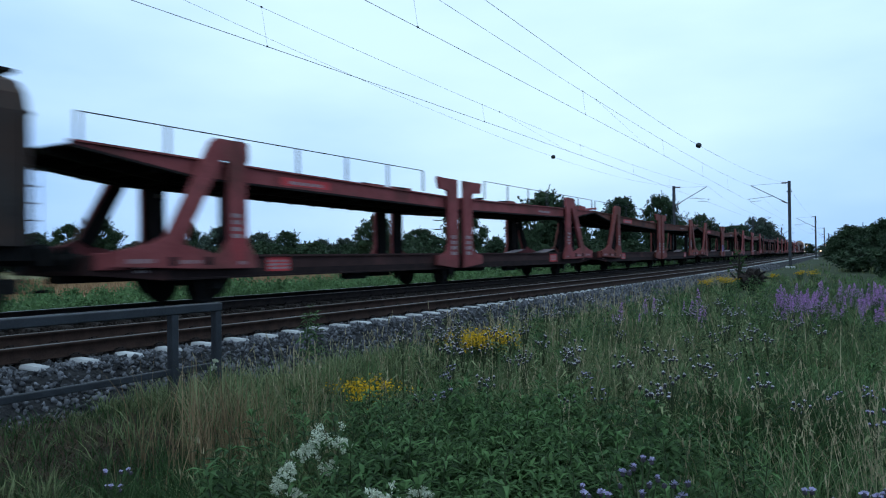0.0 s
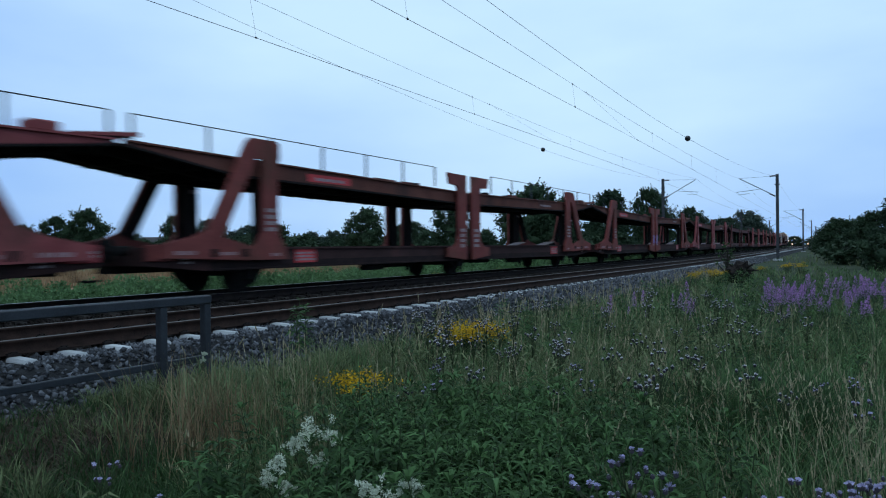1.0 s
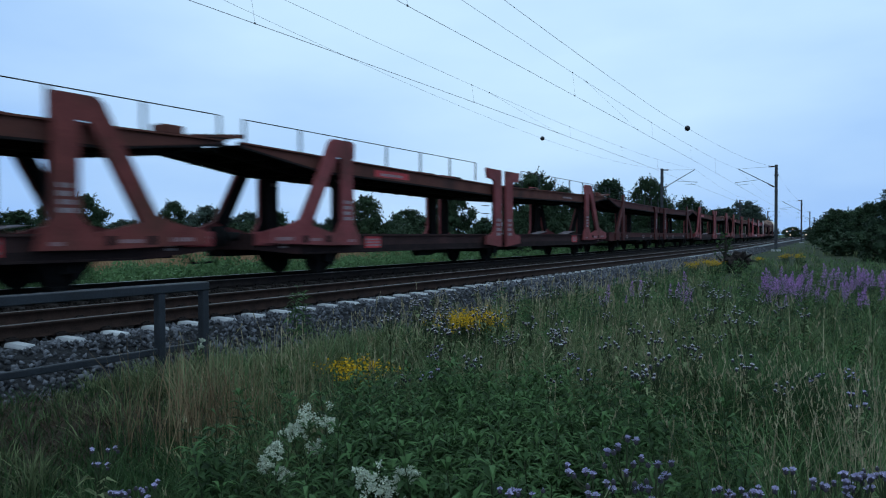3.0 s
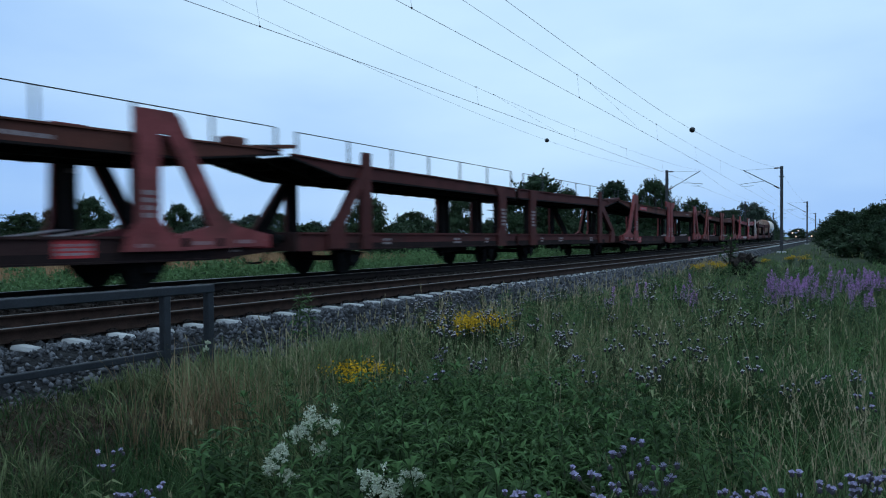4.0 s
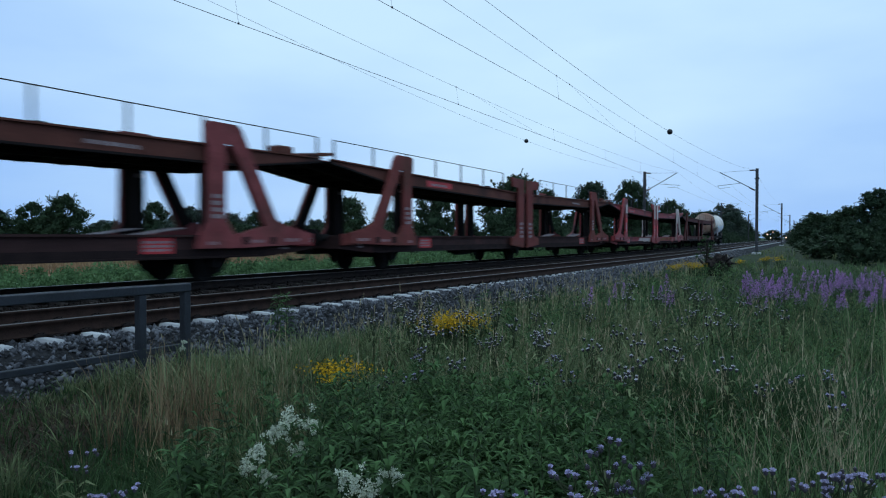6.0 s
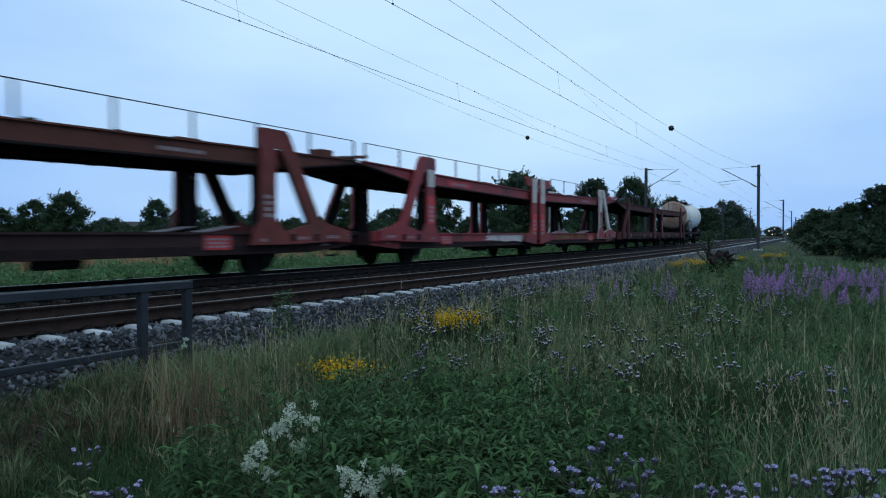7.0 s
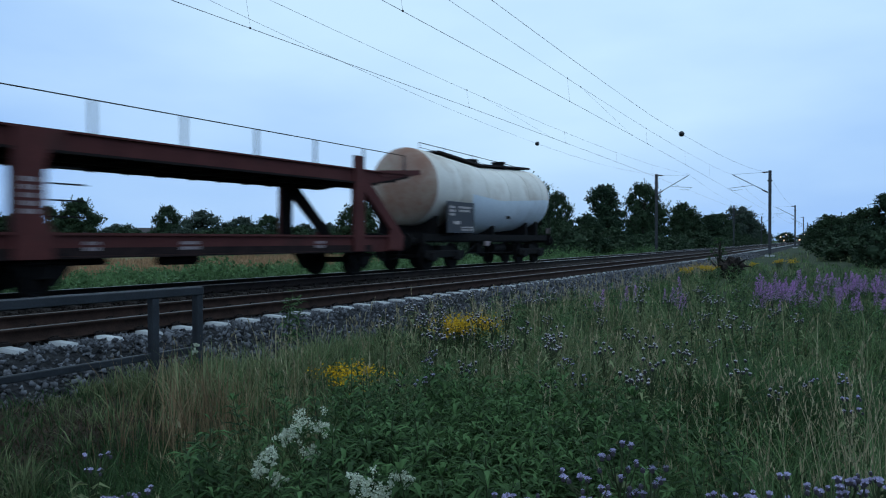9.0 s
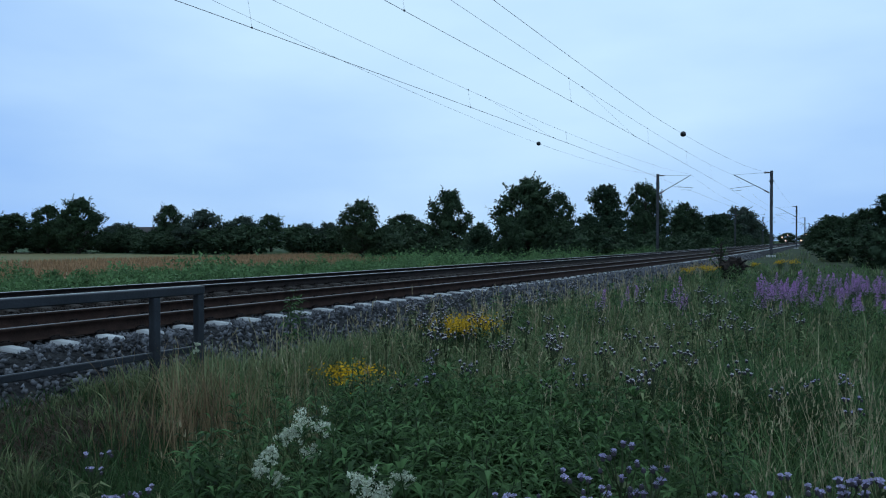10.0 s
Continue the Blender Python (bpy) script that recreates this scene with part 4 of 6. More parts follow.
    part("end_handrail", bm, M_GRIME, thing)
    part("tail_plate", boxed((0.98, 1.16, e + 0.13, e + 0.15, 1.35, 1.6)), M_PLATE, thing, "pale tail marker plate")
    for sign in (-1, 1):
        buffer_pair(thing, e + 0.72, sign)
    return thing


def hopper_wagon(name, label, seed):
    """A tall closed wagon with an arched roof and a roof walkway."""
    thing = tagged(new(name), label, "railway wagon", "wagons of the train")
    half = 5.6
    side = [(-1.40, 1.25), (-1.42, 3.55), (-1.33, 3.86), (-1.10, 4.10), (-0.7, 4.24), (0, 4.29), (0.7, 4.24), (1.10, 4.10), (1.33, 3.86), (1.42, 3.55), (1.40, 1.25)]
    bm = bmesh.new()
    a = [bm.verts.new((x, -half, z)) for x, z in side]
    b = [bm.verts.new((x, half, z)) for x, z in side]
    for i in range(len(side)):
        j = (i + 1) % len(side)
        bm.faces.new((a[i], a[j], b[j], b[i]))
    bm.faces.new(a[::-1])
    bm.faces.new(b)
    bmesh.ops.recalc_face_normals(bm, faces=bm.faces)
    body = part("body", bm, M_OLDTANK, thing)
    for y in [-half + 0.06 + (2 * half - 0.12) * i / 10 for i in range(11)]:
        for s in (-1, 1):
            part("rib", boxed((s * 1.44 - 0.035, s * 1.44 + 0.035, y - 0.05, y + 0.05, 1.25, 3.5)), M_OLDTANK, body)
    for sign in (-1, 1):
        for x in (-0.9, 0.0, 0.9):
            part("end_rib", boxed((x - 0.05, x + 0.05, sign * (half + 0.03) - 0.035, sign * (half + 0.03) + 0.035, 1.3, 3.6)), M_OLDTANK, body)
        part("waist_rail", boxed((-1.42, 1.42, sign * (half + 0.03) - 0.03, sign * (half + 0.03) + 0.03, 3.50, 3.56)), M_GRIME, body)
        buffer_pair(thing, half + 1.0, sign)
    part("roof_walkway", boxed((-0.55, 0.55, -half - 0.2, half + 0.25, 4.40, 4.46)), M_GRIME, body)
    part("sill", boxed((0.92, 1.10, -half - 0.4, half + 0.4, 1.0, 1.26), (-1.10, -0.92, -half - 0.4, half + 0.4, 1.0, 1.26), (-1.25, 1.25, half + 0.3, half + 0.42, 0.9, 1.28), (-1.25, 1.25, -half - 0.42, -half - 0.3, 0.9, 1.28)), M_GRIME, thing)
    bm = bmesh.new()
    for x in (1.05, 1.35):
        tube(bm, [(x, half + 0.2, 1.2), (x, half + 0.2, 2.6)], 0.018, 6)
    for z in (1.4, 1.7, 2.0, 2.3, 2.6):
        tube(bm, [(1.05, half + 0.2, z), (1.35, half + 0.2, z)], 0.014, 5)
    part("ladder", bm, M_STEEL, thing)
    for y in (-4.2, 4.2):
        bogie(thing, y)
    return thing


RUST_RED = "faded rust-red empty double-deck car carrier wagon"
OLD_RED = "dark oxide-red older double-deck car carrier wagon"
train = [
    (hopper_wagon("covered_hopper_wagon", "sooty dark grey closed wagon with arched roof", 1), 1.15),
    (hook_wagon("car_carrier_wagon", RUST_RED, M_RED, M_RED, M_SILL, 2, red_foot=True), 21.3),
    (hook_wagon("car_carrier_wagon", RUST_RED + ", browner", M_REDBROWN, M_BROWN, M_SILL, 3), 49.15),
    (hook_wagon("car_carrier_wagon", RUST_RED + " with violet spray marks", M_REDBROWN, M_BROWN, M_SILL, 4, tagged_spray=True), 77.05),
    (hook_wagon("car_carrier_wagon", RUST_RED, M_RED, M_BROWN, M_SILL, 5), 105.15),
    (post_wagon("car_carrier_wagon", OLD_RED, 6, 0.8), 132.85),
    (hook_wagon("car_carrier_wagon", RUST_RED, M_RED, M_BROWN, M_SILL, 7), 160.5),
    (hook_wagon("car_carrier_wagon", RUST_RED + ", browner", M_REDBROWN, M_BROWN, M_SILL, 8), 188.6),
    (hook_wagon("car_carrier_wagon", "red car carrier wagon with pale paint patches", M_CRIMSON, M_CRIMSON, M_CRIMSON, 9, patched=True), 216.5),
    (post_wagon("car_carrier_wagon", OLD_RED, 10, 0.5), 244.15),
    (tank_wagon("tank_wagon", "cream tank wagon with grey cladding and brown rust film", M_TANK, M_TANKEND, 1.37, 0.27, 2.92, 5.15, True, 11), 264.8),
]
SPEED = 26.5

# ---------------------------------------------------------------- overhead line
M_ARM = M_WIRE


def mast(name, d, y, side, top, label, reach):
    """A steel mast with its cantilever; side +1: the arm reaches to the left, -1: to the right."""
    base = at_line(d, y, 0)
    thing = tagged(new(name), label, "catenary mast", "catenary masts")
    thing.matrix_basis = Matrix.Translation((base.x, base.y, 0)) @ pose(0, 0, 0, 0, 0, heading(y))
    low = float(ground_z(d))
    part("pole", boxed((-0.13, 0.13, -0.12, -0.105, low, top), (-0.13, 0.13, 0.105, 0.12, low, top), (-0.01, 0.01, -0.105, 0.105, low, top)), M_MASTSTEEL, thing)
    part("foundation", boxed((-0.4, 0.4, -0.4, 0.4, low - 0.5, low + 0.15), bevel=0.03), M_CONCRETE, thing)
    s = -side
    mess, cont = reach
    bm = bmesh.new()
    tube(bm, [(s * 0.15, 0, top - 2.05), (s * mess, 0, top - 0.25)], 0.035, 8)
    part("strut", bm, M_ARM, thing)
    bm = bmesh.new()
    tube(bm, [(s * 0.13, 0, top - 0.15), (s * mess, 0, top - 0.25)], 0.012, 6)
    part("stay", bm, M_ARM, thing)
    bm = bmesh.new()
    tube(bm, [(s * 1.5, 0, top - 1.35), (s * (cont + 0.6), 0, top - 1.55)], 0.022, 6)
    tube(bm, [(s * (cont + 0.45), 0, top - 1.55), (s * (cont + 0.35), 0, top - 1.8), (s * (cont - 0.6), 0, top - 1.72)], 0.016, 6)
    part("registration_arm", bm, M_ARM, thing)
    for z, z2 in ((top - 2.05, top - 1.80), (top - 0.15, top - 0.17)):
        bm = bmesh.new()
        n = 9
        rad = [0.05 if i % 2 else 0.085 for i in range(n)]
        tube(bm, [(s * (0.2 + 0.45 * i / (n - 1)), 0, z + (z2 - z) * i / (n - 1)) for i in range(n)], rad, 8)
        part("insulator", bm, M_INSULATOR, thing)
    part("bracket", boxed((-0.22, 0.22, -0.05, 0.05, top - 1.02, top - 0.92), (s * 0.1 - 0.2, s * 0.1 + 0.2, -0.04, 0.04, top - 0.20, top - 0.12)), M_MASTSTEEL, thing)
    return thing


SPAN = 77.5
for i in range(5):
    mast("catenary_mast", 6.12, 74.2 + SPAN * i, 1, 7.55, "dark steel catenary mast with cantilever arm beside the track", (3.3, 3.0))
for i in range(3):
    mast("catenary_mast", 17.3, 77.4 + SPAN * i, -1, 8.0, "dark steel catenary mast with cantilever arm beside the field", (3.3, 3.0))
mast("catenary_mast", 6.12, 74.2 - SPAN, 1, 7.8, "dark steel catenary mast with cantilever arm beside the track", (3.3, 3.0))
mast("catenary_mast", 17.3, 77.4 - SPAN, -1, 8.2, "dark steel catenary mast with cantilever arm beside the field", (3.3, 3.0))


def curve_through(pts, y):
    """A smooth height or distance through (y, value) points."""
    return float(np.interp(y, [q[0] for q in pts], [q[1] for q in pts]))


def wire_between(name, label, d_pts, z_of, y0, y1, radius):
    bm = bmesh.new()
    n = max(8, int((y1 - y0) / 2.0))
    tube(bm, [at_line(curve_through(d_pts, y), y, z_of(y)) for y in [y0 + (y1 - y0) * i / n for i in range(n + 1)]], radius, 5)
    ob = new(name, finish(bm, name, M_WIRE))
    return tagged(ob, label, "overhead wire", "overhead wires")


def sagged(a, za, b, zb, mid_z):
    """A parabola through both supports and a mid height."""
    def z(y):
        u = (y - a) / (b - a)
        return za * (1 - u) + zb * u - 4 * ((za + zb) / 2 - mid_z) * u * (1 - u)
    return z


contact_near = sagged(-3.3, 6.85, 74.2, 5.72, 5.98)
messenger_near = sagged(-3.3, 8.4, 74.2, 7.30, 6.72)
contact_far = sagged(-0.1, 6.75, 77.4, 6.2, 6.36)
messenger_far = sagged(-0.1, 8.35, 77.4, 7.85, 6.92)
feeder_near = sagged(-3.3, 7.6, 74.2, 7.45, 6.0)
feeder_far = sagged(-0.1, 9.9, 77.4, 8.0, 7.10)
FLAT_NEAR, FLAT_FAR = [(-80, 9.42), (400, 9.42)], [(-80, 13.99), (400, 13.99)]
wire_between("contact_wire", "dark copper contact wire over the track", FLAT_NEAR, contact_near, -3.3, 74.2, 0.0065)
wire_between("catenary_wire", "thin carrier wire over the track", FLAT_NEAR, messenger_near, -3.3, 74.2, 0.0055)
wire_between("contact_wire", "dark copper contact wire over the track", FLAT_FAR, contact_far, -0.1, 77.4, 0.0085)
wire_between("catenary_wire", "thin carrier wire over the track", FLAT_FAR, messenger_far, -0.1, 77.4, 0.005)
NEAR_FEED = [(-3.3, 7.4), (30, 7.4), (74.2, 6.35)]
wire_between("feeder_wire", "thin feeder wire along the mast tops", NEAR_FEED, feeder_near, -3.3, 74.2, 0.0055)
FAR_FEED = [(-80, 17.3), (400, 17.3)]
wire_between("feeder_wire", "thin feeder wire along the mast tops", FAR_FEED, feeder_far, -0.1, 77.4, 0.005)
for i in (1, 2):
    a, b = 74.2 + SPAN * (i - 1), 74.2 + SPAN * i
    wire_between("contact_wire", "dark copper contact wire over the track", FLAT_NEAR, sagged(a, 5.72, b, 5.72, 5.66), a, b, 0.008)
    wire_between("catenary_wire", "thin carrier wire over the track", FLAT_NEAR, sagged(a, 7.3, b, 7.3, 6.5), a, b, 0.006)
    wire_between("feeder_wire", "thin feeder wire along the mast tops", [(a, 6.35), (b, 6.35)], sagged(a, 7.45, b, 7.45, 6.8), a, b, 0.006)
a, b = 77.4, 77.4 + SPAN
wire_between("contact_wire", "dark copper contact wire over the track", FLAT_FAR, sagged(a, 6.2, b, 6.2, 6.1), a, b, 0.008)
wire_between("catenary_wire", "thin carrier wire over the track", FLAT_FAR, sagged(a, 7.85, b, 7.85, 6.9), a, b, 0.006)


def dropper(d, y0, z0, y1, z1):
    bm = bmesh.new()
    tube(bm, [at_line(d, y0, z0), at_line(d, y1, z1)], 0.003, 5)
    for y, z in ((y0, z0), (y1, z1)):
        box(bm, at_line(d, y).x - 0.012, at_line(d, y).x + 0.012, y - 0.025, y + 0.025, z - 0.015, z + 0.03)
    tagged(new("dropper_wire", finish(bm, "dropper_wire", M_WIRE)), "thin dropper wire clamped between two overhead wires", "overhead wire", "droppers")


for y in (13.9, 25.2, 37.0, 47.5, 58.0):
    dropper(9.42, y, messenger_near(y), y + 0.25, contact_near(y + 0.25))
for y in (13.6, 25.9, 37.5, 48.0, 59.0):
    dropper(13.99, y, messenger_far(y), y + 0.2, contact_far(y + 0.2))
dropper(9.42, 26.7, messenger_near(26.7), 34.2, contact_near(34.2))
dropper(13.99, 27.5, messenger_far(27.5), 35.6, contact_far(35.6))


def marker_ball(d, y, z):
    bm = bmesh.new()
    bmesh.ops.create_uvsphere(bm, u_segments=18, v_segments=12, radius=0.13)
    tube(bm, [(0, -0.19, 0), (0, 0.19, 0)], 0.05, 8)
    bmesh.ops.scale(bm, vec=(1, 1.15, 1), verts=bm.verts)
    ob = new("marker_ball", finish(bm, "marker_ball", M_RUBBER, True))
    ob.matrix_basis = Matrix.Translation(at_line(d, y, z))
    tagged(ob, "black marker ball on a feeder wire", "wire marker", "marker balls")


marker_ball(curve_through(NEAR_FEED, 35.0), 35.0, feeder_near(35.0))
marker_ball(17.3, 41.8, feeder_far(41.8))

# ---------------------------------------------------------------- steel railing by the ballast


def make_fence():
    fence = tagged(new("metal_railing"), "dark galvanised steel railing standing in the grass", "railing")
    top, low, d = 0.535, -0.13, 6.2

    def bar(y0, y1, z, h, depth):
        bm = bmesh.new()
        for a, b in ((y0, y1),):
            p0, p1 = at_line(d, a, z), at_line(d, b, z)
            prism(bm, [(a, z - h / 2), (b, z - h / 2), (b, z + h / 2), (a, z + h / 2)], p0.x - depth / 2, p0.x + depth / 2)
        edges = list(bm.edges)
        bmesh.ops.bevel(bm, geom=edges, offset=0.008, segments=1, affect="EDGES")
        return bm

    part("top_rail", bar(-3.0, 5.352, top - 0.043, 0.086, 0.086), M_STEEL, fence)
    part("lower_rail", bar(-3.0, 5.25, low, 0.065, 0.05), M_STEEL, fence)
    for y in (5.308, 4.755, 2.4, 0.0, -2.4):
        q = at_line(d, y)
        part("post", boxed((q.x - 0.042, q.x + 0.042, y - 0.042, y + 0.042, -0.9, top - 0.0862), bevel=0.008), M_STEEL, fence)


make_fence()
# ---------------------------------------------------------------- trees


def leaf_cloud(rng, centres, radii, count, size, flat=0.75, inner=0.62):
    """Leaf sprays as small pointed triangles scattered in the shells of several lobes."""
    which = rng.integers(0, len(centres), count)
    d = rng.normal(0, 1, (count, 3))
    d /= np.linalg.norm(d, axis=1, keepdims=True)
    r = radii[which][:, None] * (inner + (1.42 - inner) * rng.random((count, 1)) ** 1.5)
    c = centres[which] + d * r * np.array([1, 1, flat])
    a = rng.normal(0, 1, (count, 3)) + d * 0.9
    a /= np.linalg.norm(a, axis=1, keepdims=True)
    b = np.cross(a, rng.normal(0, 1, (count, 3)))
    b /= np.linalg.norm(b, axis=1, keepdims=True) + 1e-9
    s = rng.uniform(0.5, 1.4, (count, 1)) * size
    a, b = a * s, b * s * 0.62
    v = np.stack([c - a * 0.7 - b, c + a * 1.1, c - a * 0.5 + b], 1).reshape(-1, 3)
    return v, np.arange(count * 3).reshape(-1, 3)


def leaf_cores(rng, centres, radii, flat=0.75, share=0.58):
    """The dense inside of each lobe, a knobbly lump under the leaf sprays."""
    bm = bmesh.new()
    bmesh.ops.create_icosphere(bm, subdivisions=2, radius=1)
    bm.verts.ensure_lookup_table()
    ball = np.array([tuple(q.co) for q in bm.verts])
    tri = np.array([[q.index for q in f.verts] for f in bm.faces])
    bm.free()
    n = len(centres)
    v = centres[:, None] + ball[None] * radii[:, None, None] * share * rng.uniform(0.7, 1.2, (n, len(ball), 1)) * np.array([1, 1, flat])
    return v.reshape(-1, 3), (tri[None] + (np.arange(n) * len(ball))[:, None, None]).reshape(-1, 3)


def tree_model(name, seed, height, width, material, leaves, size, label, category="tree", bare=0.07, kind="oak"):
    """A tapered trunk with limbs and an uneven crown of leaf clumps with gaps."""
    rng = np.random.default_rng(seed)
    thing = tagged(new(name), label, category)
    low = height * bare
    lobes = 44 if kind == "oak" else 18
    cs, rs = [], []
    for i in range(lobes):
        u = (i + rng.random()) / lobes
        z = low + (height - low) * (0.08 + 0.86 * u)
        prof = math.sin(math.pi * min(1, 0.16 + 0.80 * u)) ** 0.75
        ang = i * 2.4 + rng.uniform(-0.5, 0.5)
        rad = width / 2 * prof * rng.uniform(0.30, 0.92)
        cs.append((math.cos(ang) * rad, math.sin(ang) * rad, z))
        rs.append(width * rng.uniform(0.06, 0.155) * (0.6 + 0.5 * prof))
    cs.append((0, 0, low + (height - low) * 0.45))
    rs.append(width * 0.32)
    cs, rs = np.array(cs, dtype=float), np.array(rs, dtype=float)
    v, f = leaf_cloud(rng, cs, rs, leaves, size)
    if height > 2:
        n = 150 if kind == "oak" else 40
        lobe = rng.integers(0, lobes, n)
        out = rng.normal(0, 1, (n, 3)) + np.array([0, 0, 0.5])
        out /= np.linalg.norm(out, axis=1, keepdims=True)
        reach = rs[lobe] * rng.uniform(1.1, 2.0, n)
        tips = np.concatenate([cs[lobe] + out * (reach * k)[:, None] for k in (0.70, 0.85, 1.0)])
        tv, tf = leaf_cloud(rng, tips, np.repeat(rs[lobe] * 0.16, 3), n * 14, size * 0.72, 1.0, 0.1)
        v, f = np.concatenate([v, tv]), np.concatenate([f, tf + len(v)])
        cv, cf = leaf_cores(rng, cs, rs)
        v, f = np.concatenate([v, cv]), np.concatenate([f, cf + len(v)])
    bm = bmesh.new()
    tall = height * 0.82
    bend_x, bend_y = float(rng.uniform(-0.3, 0.3)), float(rng.uniform(-0.3, 0.3))
    r0 = 0.024 * height + 0.05
    pts = [(bend_x * (k / 6) ** 2, bend_y * (k / 6) ** 2, -0.3 + (tall + 0.3) * k / 6) for k in range(7)]
    tube(bm, pts, [r0 * (1.25 if k == 0 else 1 - 0.13 * k) for k in range(7)], 8)
    for c in [[float(q) for q in c] for c in cs[:lobes]]:
        z0 = max(low * 0.7, c[2] - 0.45 * math.hypot(c[0], c[1]) - 0.3)
        k = min(z0 / tall, 1)
        s = Vector((bend_x * k * k, bend_y * k * k, z0))
        e = Vector(c)
        m = (s + e) / 2 + Vector((0, 0, -0.08 * (e - s).length))
        rr = r0 * 0.42 * (1 - 0.5 * k)
        tube(bm, [s, m, e], [rr, rr * 0.7, rr * 0.25], 5)
    part("trunk", bm, M_BARK, thing)
    part("crown", raw_mesh("crown", v, f, [material]), None, thing)
    return thing


def stand(model, x, y, height, width, model_height, model_width, turn, sink=0.0):
    m = Matrix.Translation((x, y, ground_at(x, y) - sink)) @ pose(0, 0, 0, 0, 0, turn) @ Matrix.Diagonal((width / model_width, width / model_width, height / model_height, 1))
    return copy_thing(model, m)


OAK = tree_model("tree", 3, 9, 8, M_LEAF_OAK, 8200, 0.165, "dark green broad oak tree in full leaf beyond the railway")
OAK_TWO = tree_model("tree", 8, 9, 8, M_LEAF_OAK, 8200, 0.165, "dark green broad-leaved tree with an uneven crown beyond the railway")
ALDER = tree_model("tree", 14, 9, 6, M_LEAF_DARK, 8200, 0.16, "tall dark alder tree in full leaf beyond the railway")
WILLOW = tree_model("tree", 21, 8, 9, M_LEAF_WILLOW, 8200, 0.155, "grey-green rounded willow tree at the edge of the field", bare=0.06)
SHRUB = tree_model("shrub", 31, 3, 4, M_LEAF_SHRUB, 1500, 0.165, "dense green shrub in the hedge along the field", "shrub", bare=0.02, kind="shrub")
MODELS = {"oak": (OAK, 9, 8), "oak2": (OAK_TWO, 9, 8), "alder": (ALDER, 9, 6), "willow": (WILLOW, 8, 9), "shrub": (SHRUB, 3, 4)}


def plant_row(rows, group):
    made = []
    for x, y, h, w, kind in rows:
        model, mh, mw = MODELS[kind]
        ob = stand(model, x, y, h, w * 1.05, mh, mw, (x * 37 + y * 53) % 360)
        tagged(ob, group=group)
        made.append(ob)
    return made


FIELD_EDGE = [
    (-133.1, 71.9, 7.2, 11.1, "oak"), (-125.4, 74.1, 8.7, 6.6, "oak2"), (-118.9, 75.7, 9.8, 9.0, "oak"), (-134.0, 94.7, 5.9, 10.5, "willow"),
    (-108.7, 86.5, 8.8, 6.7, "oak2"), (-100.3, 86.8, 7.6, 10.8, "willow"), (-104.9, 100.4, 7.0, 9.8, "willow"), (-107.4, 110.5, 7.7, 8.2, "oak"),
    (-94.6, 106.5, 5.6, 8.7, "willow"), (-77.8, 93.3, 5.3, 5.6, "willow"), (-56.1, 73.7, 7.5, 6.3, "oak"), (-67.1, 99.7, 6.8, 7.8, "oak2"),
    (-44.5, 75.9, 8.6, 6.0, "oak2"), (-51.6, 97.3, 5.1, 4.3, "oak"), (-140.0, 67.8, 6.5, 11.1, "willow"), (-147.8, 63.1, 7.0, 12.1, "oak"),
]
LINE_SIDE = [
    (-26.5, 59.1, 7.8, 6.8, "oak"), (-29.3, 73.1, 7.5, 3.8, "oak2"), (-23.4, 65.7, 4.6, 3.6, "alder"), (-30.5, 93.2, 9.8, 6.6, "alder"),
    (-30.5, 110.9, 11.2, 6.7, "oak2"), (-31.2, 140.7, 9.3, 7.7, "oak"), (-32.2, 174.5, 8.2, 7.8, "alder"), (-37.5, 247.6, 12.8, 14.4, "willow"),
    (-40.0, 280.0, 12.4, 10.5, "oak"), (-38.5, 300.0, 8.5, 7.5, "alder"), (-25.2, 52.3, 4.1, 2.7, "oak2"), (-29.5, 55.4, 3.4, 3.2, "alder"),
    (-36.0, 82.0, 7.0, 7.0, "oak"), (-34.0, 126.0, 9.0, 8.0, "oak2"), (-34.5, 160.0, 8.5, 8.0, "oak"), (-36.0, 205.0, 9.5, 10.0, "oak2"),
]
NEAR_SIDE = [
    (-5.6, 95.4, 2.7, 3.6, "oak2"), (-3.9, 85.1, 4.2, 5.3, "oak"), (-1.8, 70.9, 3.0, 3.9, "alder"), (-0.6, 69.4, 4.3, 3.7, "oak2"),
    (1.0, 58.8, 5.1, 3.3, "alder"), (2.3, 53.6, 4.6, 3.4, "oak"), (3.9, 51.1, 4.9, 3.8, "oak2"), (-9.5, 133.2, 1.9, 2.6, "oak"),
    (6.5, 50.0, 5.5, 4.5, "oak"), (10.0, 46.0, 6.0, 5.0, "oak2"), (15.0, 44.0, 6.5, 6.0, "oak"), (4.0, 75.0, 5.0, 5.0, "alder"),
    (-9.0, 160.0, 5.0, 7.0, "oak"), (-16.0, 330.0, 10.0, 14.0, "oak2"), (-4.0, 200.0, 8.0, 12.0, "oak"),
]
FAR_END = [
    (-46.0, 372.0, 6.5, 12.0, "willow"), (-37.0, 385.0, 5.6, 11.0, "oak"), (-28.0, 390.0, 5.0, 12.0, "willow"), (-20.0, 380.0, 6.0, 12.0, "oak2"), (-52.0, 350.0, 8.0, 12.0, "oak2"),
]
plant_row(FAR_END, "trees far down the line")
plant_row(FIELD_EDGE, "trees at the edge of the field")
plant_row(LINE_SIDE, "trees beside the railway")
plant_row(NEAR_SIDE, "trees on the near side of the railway")


